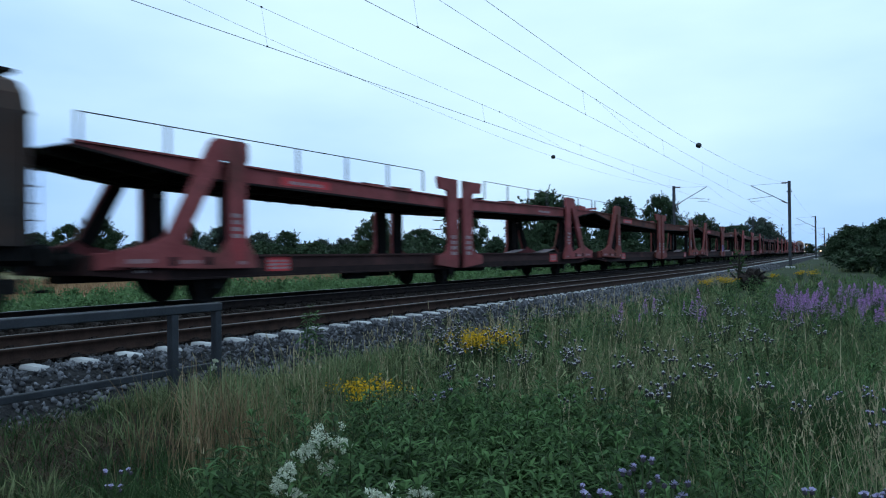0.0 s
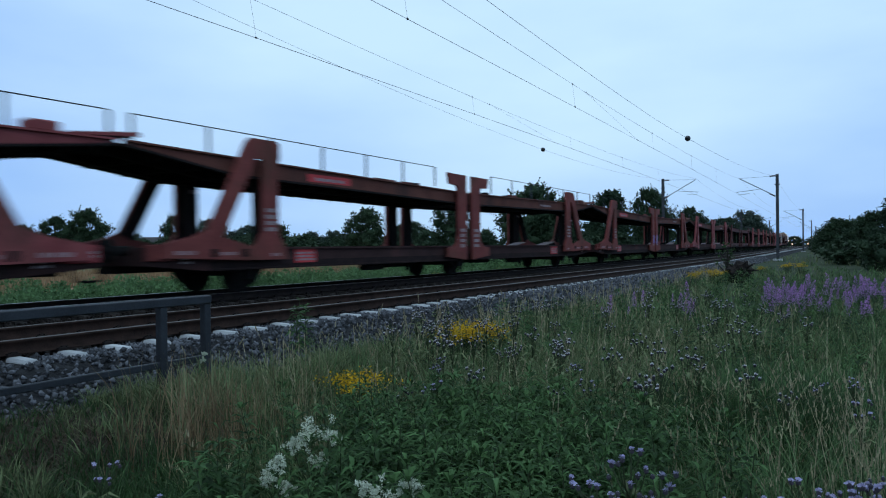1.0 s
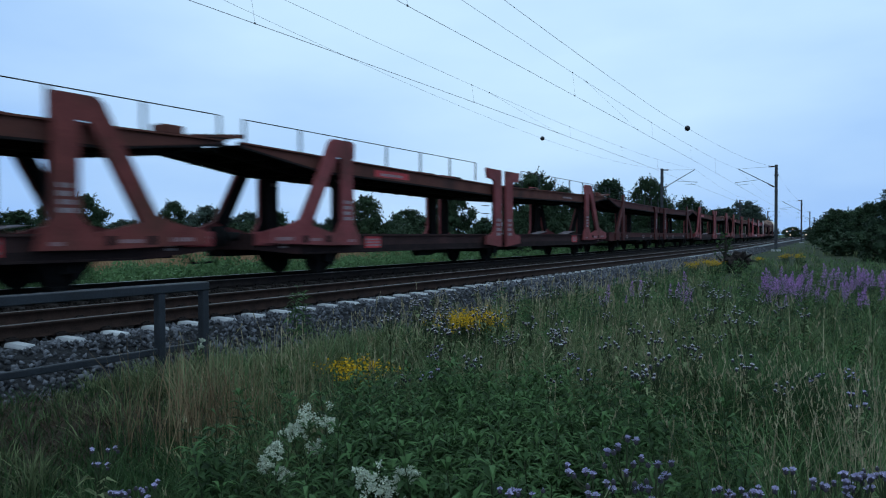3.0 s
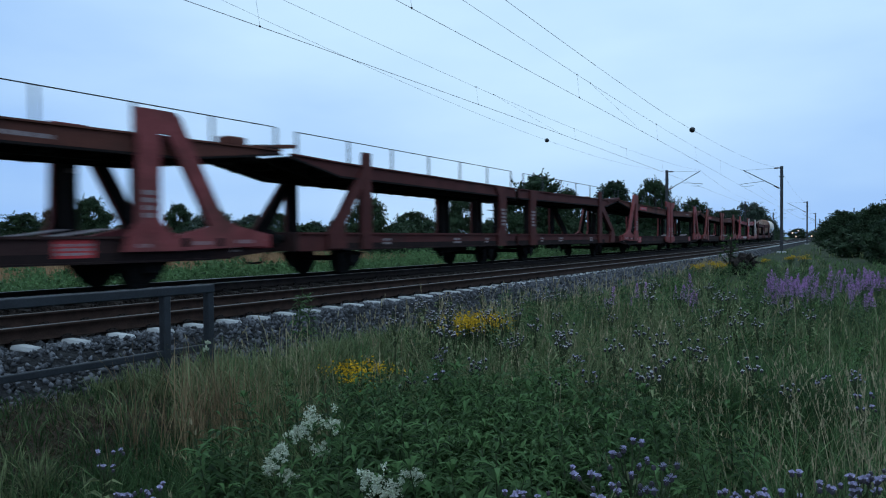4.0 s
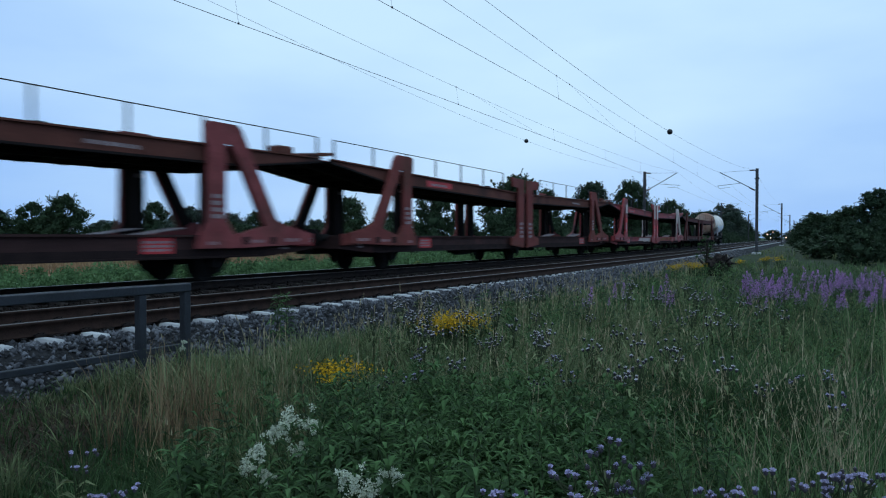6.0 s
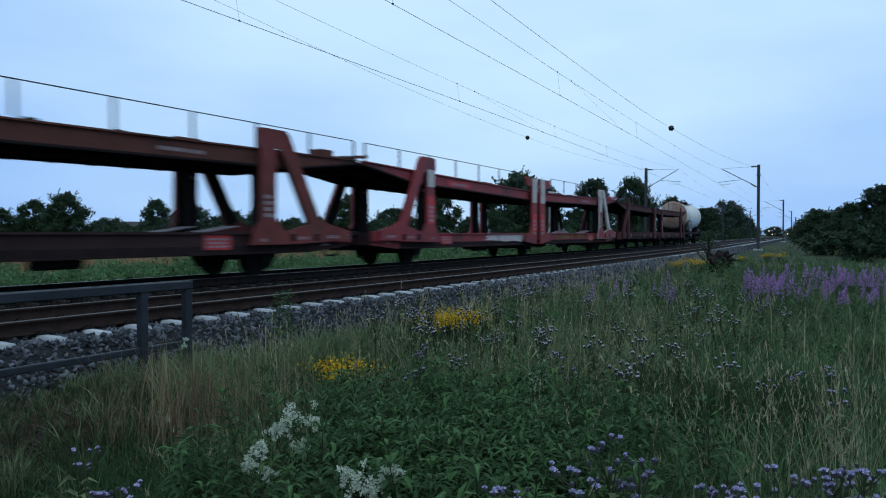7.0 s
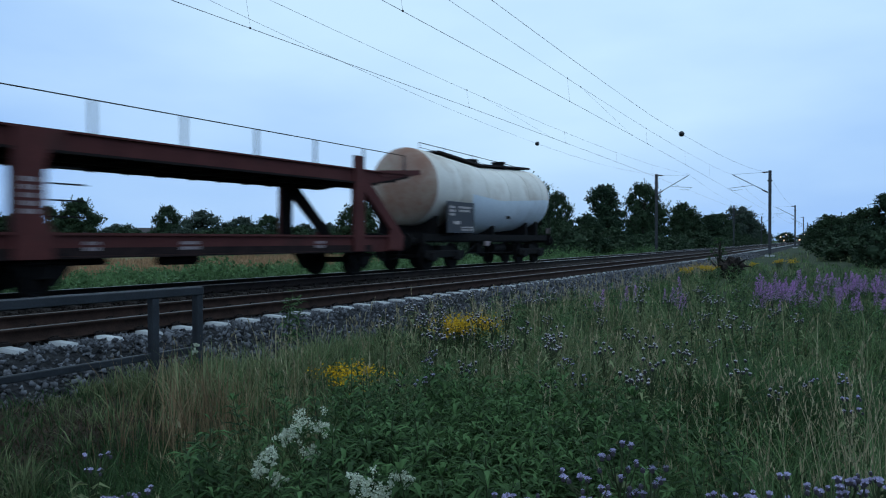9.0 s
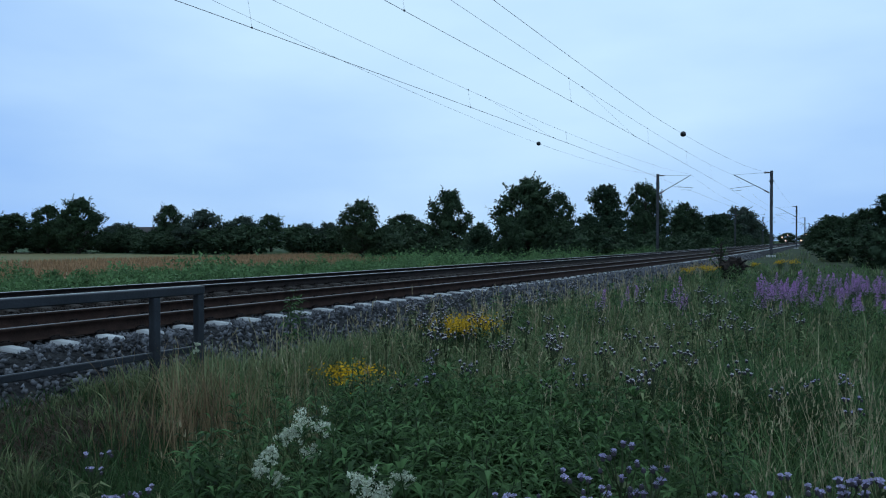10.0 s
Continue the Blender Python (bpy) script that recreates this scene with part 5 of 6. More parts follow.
def hedge():
    rng = random.Random(17)
    spots = []
    for i in range(34):
        u = i / 33
        x, y = -150 + 92 * u, 68 + 46 * u + 6 * math.sin(u * 9)
        if u > 0.55:
            y -= (u - 0.55) * 60
        spots.append((x + rng.uniform(-2, 2), y + rng.uniform(-3, 3), rng.uniform(3.4, 5.2), rng.uniform(6, 9)))
    for i in range(22):
        u = i / 21
        spots.append((-58 + 30 * u + rng.uniform(-1, 1), 80 - 14 * u + rng.uniform(-3, 3), rng.uniform(2.0, 3.6), rng.uniform(4, 6)))
    for i in range(40):
        y = 58 + 6.2 * i
        spots.append((at_line(20.5 + rng.uniform(0, 2.2), y).x, y, rng.uniform(2.2, 4.2), rng.uniform(4.5, 7.0)))
    for i in range(16):
        y = 48 + 6.5 * i
        spots.append((at_line(1.2 + rng.uniform(-3.5, 0.5), y).x + (0.0 if y > 60 else 2.5), y, rng.uniform(1.4, 2.6), rng.uniform(3.0, 4.6)))
    model, mh, mw = MODELS["shrub"]
    for x, y, h, w in spots:
        tagged(stand(model, x, y, h, w, mh, mw, rng.uniform(0, 360), 0.15), group="hedge shrubs")


hedge()

# ---------------------------------------------------------------- houses of a far village
M_RENDER = node_material("white_house_render", (0.62, 0.62, 0.62), (0.74, 0.74, 0.74), scale=0.5, fine=8, bump=0.1, rough=0.9)
M_ROOFTILE = node_material("dark_roof_tiles", (0.050, 0.045, 0.045), (0.090, 0.080, 0.078), scale=0.6, fine=5, bump=0.4, rough=0.85)
M_PANE = node_material("dark_window_glass", (0.020, 0.024, 0.030), (0.035, 0.040, 0.048), scale=2, fine=9, bump=0, rough=0.15)


def house(x, y, turn, wide, deep, eaves, ridge):
    h = tagged(new("house"), "white rendered village house with dark pitched roof", "house", "houses of the village")
    h.matrix_basis = Matrix.Translation((x, y, -1.4)) @ pose(0, 0, 0, 0, 0, turn)
    bm = bmesh.new()
    prism(bm, [(-deep / 2, 0), (deep / 2, 0), (deep / 2, eaves), (0, ridge - 0.1), (-deep / 2, eaves)], -wide / 2, wide / 2)
    part("wall", bm, M_RENDER, h)
    for s in (-1, 1):
        bm = bmesh.new()
        prism(bm, [(s * (deep / 2 + 0.4), eaves - 0.25), (0, ridge), (0, ridge + 0.25), (s * (deep / 2 + 0.4), eaves)], -wide / 2 - 0.3, wide / 2 + 0.3)
        part("roof", bm, M_ROOFTILE, h)
    part("chimney", boxed((wide * 0.2, wide * 0.2 + 0.6, -0.3, 0.3, ridge - 0.5, ridge + 1.0)), M_ROOFTILE, h)
    for z in (1.0, 3.8):
        for u in (-0.3, 0.0, 0.3):
            if z + 1.4 < eaves:
                part("window", boxed((u * wide - 0.6, u * wide + 0.6, -deep / 2 - 0.03, -deep / 2 + 0.05, z, z + 1.3)), M_PANE, h)


house(-337.0, 152.0, 62, 12, 9, 5.4, 8.6)
house(-295.0, 186.0, 50, 11, 9, 5.6, 8.8)
house(-288.0, 203.0, 70, 12, 9, 5.2, 8.0)
house(-281.0, 212.0, 40, 10, 8, 5.4, 8.2)
house(-272.0, 222.0, 58, 12, 9, 5.0, 7.8)
for ob, *_ in MODELS.values():
    for o in (*ob.children_recursive, ob):
        bpy.data.objects.remove(o)
# ---------------------------------------------------------------- the meadow
M_GRASS = leaf_material("meadow_grass_green", (0.046, 0.088, 0.034), (0.145, 0.225, 0.092), 0.55, 0.3)
M_GRASS_DULL = leaf_material("meadow_grass_olive", (0.085, 0.112, 0.050), (0.225, 0.250, 0.122), 0.5, 0.3)
M_GRASS_LOW = leaf_material("short_dark_grass", (0.024, 0.050, 0.018), (0.050, 0.092, 0.032), 0.4, 0.25)
M_DRY = leaf_material("dry_grass_stalks", (0.20, 0.165, 0.095), (0.46, 0.39, 0.24), 0.35, 0.2)
M_HERB = leaf_material("herb_leaves", (0.019, 0.046, 0.016), (0.086, 0.156, 0.054), 0.5, 0.25)
M_STEM = leaf_material("plant_stems", (0.035, 0.050, 0.022), (0.065, 0.080, 0.040), 0.3, 0.1)
M_YELLOW = leaf_material("yellow_blossoms", (0.50, 0.30, 0.012), (0.72, 0.46, 0.025), 0.25, 0.2)
M_WHITE = leaf_material("cream_blossoms", (0.44, 0.47, 0.35), (0.68, 0.71, 0.56), 0.2, 0.2)
M_LILAC = leaf_material("lilac_thistle_tufts", (0.40, 0.36, 0.54), (0.64, 0.59, 0.76), 0.3, 0.2)
M_BULB = leaf_material("thistle_bulbs", (0.030, 0.028, 0.034), (0.070, 0.058, 0.070), 0.3, 0.05)
M_PINK = leaf_material("pink_willowherb_petals", (0.40, 0.17, 0.46), (0.62, 0.32, 0.64), 0.25, 0.3)
M_PALEHEAD = leaf_material("faded_thistle_heads", (0.46, 0.43, 0.47), (0.74, 0.70, 0.72), 0.3, 0.1)
M_BROWNGRASS = leaf_material("brown_standing_hay", (0.13, 0.085, 0.046), (0.34, 0.24, 0.135), 0.5, 0.2)
M_LITTER = leaf_material("brown_dead_litter", (0.042, 0.028, 0.020), (0.100, 0.068, 0.046), 0.4, 0.1)
M_VERGELEAF = leaf_material("verge_weeds", (0.062, 0.118, 0.048), (0.135, 0.230, 0.092), 0.4, 0.3)


def blades(rng, x, y, z, length, width, lean, seg=3, ang=None):
    """Curved tapering blades as arrays."""
    n = len(x)
    if ang is None:
        ang = rng.uniform(0, 2 * np.pi, n)
    dx, dy = np.cos(ang), np.sin(ang)
    turn = ang + rng.uniform(0.6, 2.5, n)
    wx, wy = np.cos(turn), np.sin(turn)
    vs = []
    for k in range(seg + 1):
        u = k / seg
        out = lean * length * u ** 2.0
        up = length * (u - 0.35 * lean * u ** 2)
        c = np.stack([x + dx * out, y + dy * out, z + up], 1)
        if k == seg:
            vs.append(c[:, None])
        else:
            w = (width * (1 - 0.75 * u))[:, None] * np.stack([wx, wy, 0 * wx], 1) / 2
            vs.append(np.stack([c - w, c + w], 1))
    v = np.concatenate(vs, 1)
    f = []
    for k in range(seg - 1):
        a = 2 * k
        f += [(a, a + 1, a + 3), (a, a + 3, a + 2)]
    f.append((2 * seg - 2, 2 * seg - 1, 2 * seg))
    m = v.shape[1]
    faces = (np.array(f)[None] + (np.arange(n) * m)[:, None, None]).reshape(-1, 3)
    return v.reshape(-1, 3), faces


def wedge(rng, n, r0, r1, a0=-4.0, a1=66.0, power=1.0):
    """Places in the fan before the eye; angles are degrees to the left of the line."""
    u = rng.random(n)
    r = r0 * (r1 / r0) ** u if power == 1 else np.sqrt(r0 ** 2 + (r1 ** 2 - r0 ** 2) * u)
    a = np.radians(rng.uniform(a0, a1, n))
    return -np.sin(a) * r, np.cos(a) * r, r


def keep_meadow(x, y, limit=6.7):
    d = -x - bend(y)
    return d < limit + np.where(y < 6.5, 0.55, 0.1)


def patch_noise(x, y, s, off=0.0):
    return np.array([noise.noise(Vector((a * s + off, b * s, off))) for a, b in zip(x, y)])


def level(x, y):
    d = -x - bend(y)
    return ground_z(d)


def stuff(name, chunks, material, label, category):
    base, vs, fs = 0, [], []
    for v, f in chunks:
        vs.append(v)
        fs.append(f + base)
        base += len(v)
    ob = new(name, raw_mesh(name, np.concatenate(vs), np.concatenate(fs), [material]))
    return tagged(ob, label, category, kind="stuff")


def bare_left(x, y):
    """The trodden, thinly grown corner near the railing."""
    return (np.hypot((x + 5.7) / 1.2, (y - 3.4) / 1.0) < 1.0)


def make_grass():
    rng = np.random.default_rng(41)
    lush, dull, low = [], [], []
    # tufts: blades that spring from one root and arch outwards, with dark gaps between
    for tufts, each, r0, r1, l0, l1, w0, spread, seg in ((1150, 24, 1.7, 6.0, 0.30, 0.66, 0.0085, 0.045, 4), (1900, 22, 6.0, 16.0, 0.32, 0.66, 0.0125, 0.075, 3), (1500, 15, 16.0, 45.0, 0.30, 0.62, 0.029, 0.16, 3), (600, 13, 45.0, 130.0, 0.35, 0.7, 0.06, 0.4, 3)):
        cx, cy, cr = wedge(rng, tufts, r0, r1)
        p = patch_noise(cx, cy, 0.55)
        d = -cx - bend(cy)
        corner = ((cx < -3.5) & (cy < 4.3)) | ((cx < -2.2) & (cy < 2.9))
        ok = keep_meadow(cx, cy) & (~(bare_left(cx, cy) | corner) | (rng.random(tufts) < 0.45)) & (rng.random(tufts) < 0.86 + 0.5 * p)
        cx, cy, cr, p, d, corner = (q[ok] for q in (cx, cy, cr, p, d, corner))
        tall = rng.uniform(l0, l1, len(cx)) * (1 + 0.55 * p) * np.clip((7.2 - d) / 1.6, 0.42, 1) * np.clip((cr - 0.8) / 2.2, 0.45, 1) * np.where(corner, 0.55, 1)
        wet = rng.random(len(cx)) + 0.6 * p + 0.28 * (d > 4.6) - 0.5 * ((d < 1.5) & (cr < 9)) + 0.34 * ((d > 1.6) & (d < 4.6) & (cr > 4.6) & (cr < 14))
        who = np.repeat(np.arange(len(cx)), each)
        ang = rng.uniform(0, 2 * np.pi, len(who))
        off = spread * np.sqrt(rng.random(len(who))) * np.clip(cr[who] / r0, 1, 2)
        x, y = cx[who] + np.cos(ang) * off, cy[who] + np.sin(ang) * off
        v = [x, y, level(x, y) - 0.03, tall[who] * rng.uniform(0.45, 1.15, len(who)), w0 * rng.uniform(0.55, 1.5, len(who)) * (1 + 0.2 * (cr[who] / r0 - 1)), rng.uniform(0.08, 0.95, len(who))]
        ang = ang + rng.normal(0, 0.5, len(who))
        for chunk, mask in ((lush, wet[who] < 0.60), (dull, wet[who] >= 0.60)):
            if mask.any():
                chunk.append(blades(rng, *[q[mask] for q in v], seg, ang[mask]))
    # the meadow goes on beside and behind the camera
    a, r = rng.uniform(0, 2 * np.pi, 20000), 26 * np.sqrt(rng.random(20000))
    x, y = -np.sin(a) * r, np.cos(a) * r
    ahead = (np.degrees(a) < 66) | (np.degrees(a) > 356)
    ok = keep_meadow(x, y) & ~ahead & (r > 0.9)
    x, y, r = x[ok], y[ok], r[ok]
    lush.append(blades(rng, x, y, level(x, y) - 0.03, rng.uniform(0.2, 0.5, len(x)), 0.022 * rng.uniform(0.6, 1.4, len(x)), rng.uniform(0.1, 0.6, len(x))))
    stuff("meadow_grass", lush, M_GRASS, "dense green meadow grass", "grass")
    stuff("meadow_grass", dull, M_GRASS_DULL, "olive half-dry meadow grass", "grass")
    # short dark turf between the taller plants and by the railing
    x, y, r = wedge(rng, 26000, 1.9, 18.0)
    ok = keep_meadow(x, y, 6.6)
    x, y, r = x[ok], y[ok], r[ok]
    low.append(blades(rng, x, y, level(x, y) - 0.02, rng.uniform(0.08, 0.24, len(x)), 0.009 * (0.6 + r / 8), rng.uniform(0.2, 0.9, len(x))))
    # rank dark tussocks
    for cx, cy, sx, sy, n, l0, l1 in ((-1.08, 6.1, 0.38, 0.55, 2600, 0.40, 0.68), (-1.9, 6.6, 0.5, 0.5, 1200, 0.35, 0.6), (-2.75, 2.35, 0.45, 0.28, 2400, 0.22, 0.46), (-3.6, 3.2, 0.5, 0.4, 2000, 0.2, 0.42)):
        x, y = rng.normal(cx, sx, n), rng.normal(cy, sy, n)
        low.append(blades(rng, x, y, level(x, y) - 0.02, rng.uniform(l0, l1, n), np.full(n, 0.008), rng.uniform(0.2, 1.1, n)))
    stuff("short_grass", low, M_GRASS_LOW, "short dark green turf", "grass")
    # brown litter in the trodden corner
    x, y = rng.normal(-5.6, 0.7, 5000), rng.normal(3.4, 0.55, 5000)
    stuff("dead_grass_litter", [blades(rng, x, y, level(x, y) - 0.02, rng.uniform(0.05, 0.20, 5000), np.full(5000, 0.008), rng.uniform(0.7, 1.6, 5000))], M_LITTER, "flattened brown dead grass litter", "dead grass")
    # weeds on the far verge of the railway
    chunks = []
    y = rng.uniform(-10, 120, 30000)
    d = 16.9 + 27 * rng.random(30000) ** 1.5
    x = -(d + bend(y))
    p = patch_noise(x, y, 0.22, 3.0)
    ok = (d < 41 + 1.5 * np.sin(y * 0.2)) & (rng.random(30000) < 0.75 + 0.5 * p)
    x, y, p, d = x[ok], y[ok], p[ok], d[ok]
    size = np.clip(np.hypot(x, y) / 30, 0.7, 2.4)
    chunks.append(blades(rng, x, y, level(x, y) - 0.03, rng.uniform(0.25, 0.70, len(x)) * (1 + 0.9 * p), 0.045 * size * rng.uniform(0.5, 1.5, len(x)), rng.uniform(0.1, 0.9, len(x))))
    stuff("verge_weeds", chunks, M_VERGELEAF, "green weeds on the far verge of the railway", "weeds")
    # standing grain
    y = rng.uniform(0, 90, 20000)
    d = 40 + 36 * rng.random(20000) ** 1.2
    x = -(d + bend(y))
    stuff("grain", [blades(rng, x, y, level(x, y) - 0.03, rng.uniform(0.35, 0.6, 20000), np.full(20000, 0.11), rng.uniform(0.05, 0.3, 20000), 2)], M_GRAIN, "ripe reddish-brown grain in the field", "grain")


M_GRAIN = leaf_material("ripe_grain_stalks", (0.21, 0.125, 0.066), (0.345, 0.22, 0.118), 0.3, 0.1)
make_grass()


def dry_stalks():
    """Tall dry stalks with narrow seed heads."""
    rng = np.random.default_rng(77)
    xs, ys, hs, ls = [], [], [], []

    def add(x, y, h, lean):
        xs.append(x), ys.append(y), hs.append(h), ls.append(lean)

    n = 44
    add(rng.normal(-0.20, 0.17, n), rng.normal(4.1, 0.28, n), rng.uniform(0.5, 0.98, n), rng.uniform(0.15, 0.5, n))
    n = 46
    add(rng.normal(-0.06, 0.13, n), rng.normal(4.5, 0.24, n), rng.uniform(0.75, 1.12, n), rng.uniform(0.08, 0.38, n))
    x, y, r = wedge(rng, 190, 3.4, 13, -3, 24)
    add(x, y, rng.uniform(0.40, 0.95, len(x)), rng.uniform(0.02, 0.5, len(x)))
    x, y, r = wedge(rng, 420, 5.0, 22, 12, 46)
    ok = keep_meadow(x, y, 6.8)
    add(x[ok], y[ok], rng.uniform(0.40, 0.85, ok.sum()), rng.uniform(0.02, 0.35, ok.sum()))
    y = rng.uniform(5, 45, 650)
    d = rng.uniform(5.2, 6.9, 650)
    add(-(d + bend(y)), y, rng.uniform(0.28, 0.66, 650), rng.uniform(0.02, 0.4, 650))
    n = 80
    add(rng.normal(-1.0, 0.34, n), rng.normal(5.9, 0.4, n), rng.uniform(0.40, 0.85, n), rng.uniform(0.2, 0.8, n))
    n = 34
    add(rng.normal(-3.3, 0.5, n), rng.normal(3.4, 0.5, n), rng.uniform(0.35, 0.75, n), rng.uniform(0.3, 0.9, n))
    x, y, h, l = (np.concatenate(q) for q in (xs, ys, hs, ls))
    r = np.hypot(x, y)
    z = level(x, y)
    stem_v, stem_f = blades(rng, x, y, z - 0.03, h, 0.0045 * np.clip(r / 4, 0.8, 3.5), l)
    stalks = [(stem_v, stem_f)]
    tips = stem_v.reshape(len(x), -1, 3)[:, -1]
    below = stem_v.reshape(len(x), -1, 3)[:, -3:-1].mean(1)
    k = 7
    for i in range(k):
        u = (i + rng.random(len(x))) / k
        c = tips * (1 - 0.55 * u)[:, None] + below * (0.55 * u)[:, None]
        stalks.append(blades(rng, c[:, 0], c[:, 1], c[:, 2] - 0.01, rng.uniform(0.022, 0.055, len(x)), 0.006 * np.clip(r / 4, 0.8, 3), rng.uniform(0.1, 0.7, len(x)), 2))
    stuff("dry_grass", stalks, M_DRY, "tall tan dry grass stalks with narrow seed heads", "dry grass")


dry_stalks()


def hay_bunch():
    """The tall brown grass that stands before the railing."""
    rng = np.random.default_rng(78)
    n = 270
    x, y = rng.normal(-4.22, 0.27, n), rng.normal(3.58, 0.25, n)
    tan = [blades(rng, x, y, level(x, y) - 0.03, rng.uniform(0.45, 1.0, n), 0.0068 * rng.uniform(0.5, 1.5, n), rng.uniform(0.03, 0.5, n), 4)]
    n = 190
    x, y = rng.normal(-4.55, 0.62, n), rng.normal(4.5, 0.55, n)
    tan.append(blades(rng, x, y, level(x, y) - 0.03, rng.uniform(0.35, 0.75, n), 0.0055 * rng.uniform(0.6, 1.4, n), rng.uniform(0.05, 0.6, n), 4))
    n = 220
    x, y = rng.normal(-1.05, 0.40, n), rng.normal(6.1, 0.45, n)
    tan.append(blades(rng, x, y, level(x, y) - 0.03, rng.uniform(0.25, 0.60, n), 0.006 * rng.uniform(0.6, 1.4, n), rng.uniform(0.1, 0.9, n), 4))
    stuff("standing_hay", tan, M_BROWNGRASS, "tall brown dry grass standing by the railing", "dry grass")


hay_bunch()


def leaf_arrays(rng, centres, dirs, length, width, droop):
    """Lance-shaped leaves folded along the midrib."""
    n = len(centres)
    side = np.cross(dirs, np.array([0, 0, 1.0]))
    side /= np.linalg.norm(side, axis=1, keepdims=True) + 1e-9
    up = np.cross(side, dirs)
    L, W = length[:, None], width[:, None]
    mid = centres + dirs * L * 0.5 + up * W * 0.1
    tip = centres + dirs * L - np.array([0, 0, 1.0]) * (L * droop[:, None])
    v = np.stack([centres, mid - side * W / 2 + up * W * 0.25, mid, mid + side * W / 2 + up * W * 0.25, tip], 1).reshape(-1, 3)
    f = (np.array([(0, 2, 1), (0, 3, 2), (1, 2, 4), (2, 3, 4)])[None] + (np.arange(n) * 5)[:, None, None]).reshape(-1, 3)
    return v, f


def stem_bm(points, r):
    bm = bmesh.new()
    tube(bm, points, [r * (1 - 0.6 * i / (len(points) - 1)) for i in range(len(points))], 5)
    return bm


def herb_model(seed, height):
    """An upright herb with whorls of narrow pointed leaves."""
    rng = np.random.default_rng(seed)
    thing = tagged(new("leafy_herb"), "upright green herb with narrow pointed leaves in the meadow", "wild plant", "leafy herbs")
    bend_to = rng.uniform(-0.08, 0.08, 2)
    pts = [(float(bend_to[0] * u * u), float(bend_to[1] * u * u), height * u) for u in (0, 0.35, 0.7, 1)]
    part("stem", stem_bm(pts, 0.005), M_STEM, thing)
    n = int(58 * height / 0.6)
    u = 0.25 + 0.75 * np.round(np.sort(rng.random(n)) ** 0.8 * 9) / 9 + rng.uniform(-0.012, 0.012, n)
    ang = np.arange(n) * 2.4 + rng.uniform(-0.4, 0.4, n)
    c = np.stack([bend_to[0] * u ** 2, bend_to[1] * u ** 2, height * u], 1)
    rise = np.where(u > 0.93, 0.9, rng.uniform(0.05, 0.55, n))
    d = np.stack([np.cos(ang), np.sin(ang), rise], 1)
    d /= np.linalg.norm(d, axis=1, keepdims=True)
    ln = rng.uniform(0.095, 0.165, n) * np.clip(1.35 - 0.75 * u, 0.5, 1.1)
    v, f = leaf_arrays(rng, c, d, ln, ln * 0.22, rng.uniform(0.1, 0.45, n))
    part("leaves", raw_mesh("leaves", v, f, [M_HERB]), None, thing)
    return thing


def tuft(bm, c, r, rng, n=26):
    """A brush of fine florets."""
    for i in range(n):
        a = rng.uniform(0, 6.28)
        t = rng.uniform(0, 1.5)
        d = Vector((math.cos(a) * math.sin(t), math.sin(a) * math.sin(t), math.cos(t) * 0.85))
        s = d.orthogonal().normalized() * r * 0.18
        e = c + d * r * rng.uniform(0.8, 1.15)
        bm.faces.new((bm.verts.new(c + d * r * 0.2 - s * 0.5), bm.verts.new(e - s), bm.verts.new(e + s), bm.verts.new(c + d * r * 0.2 + s * 0.5)))


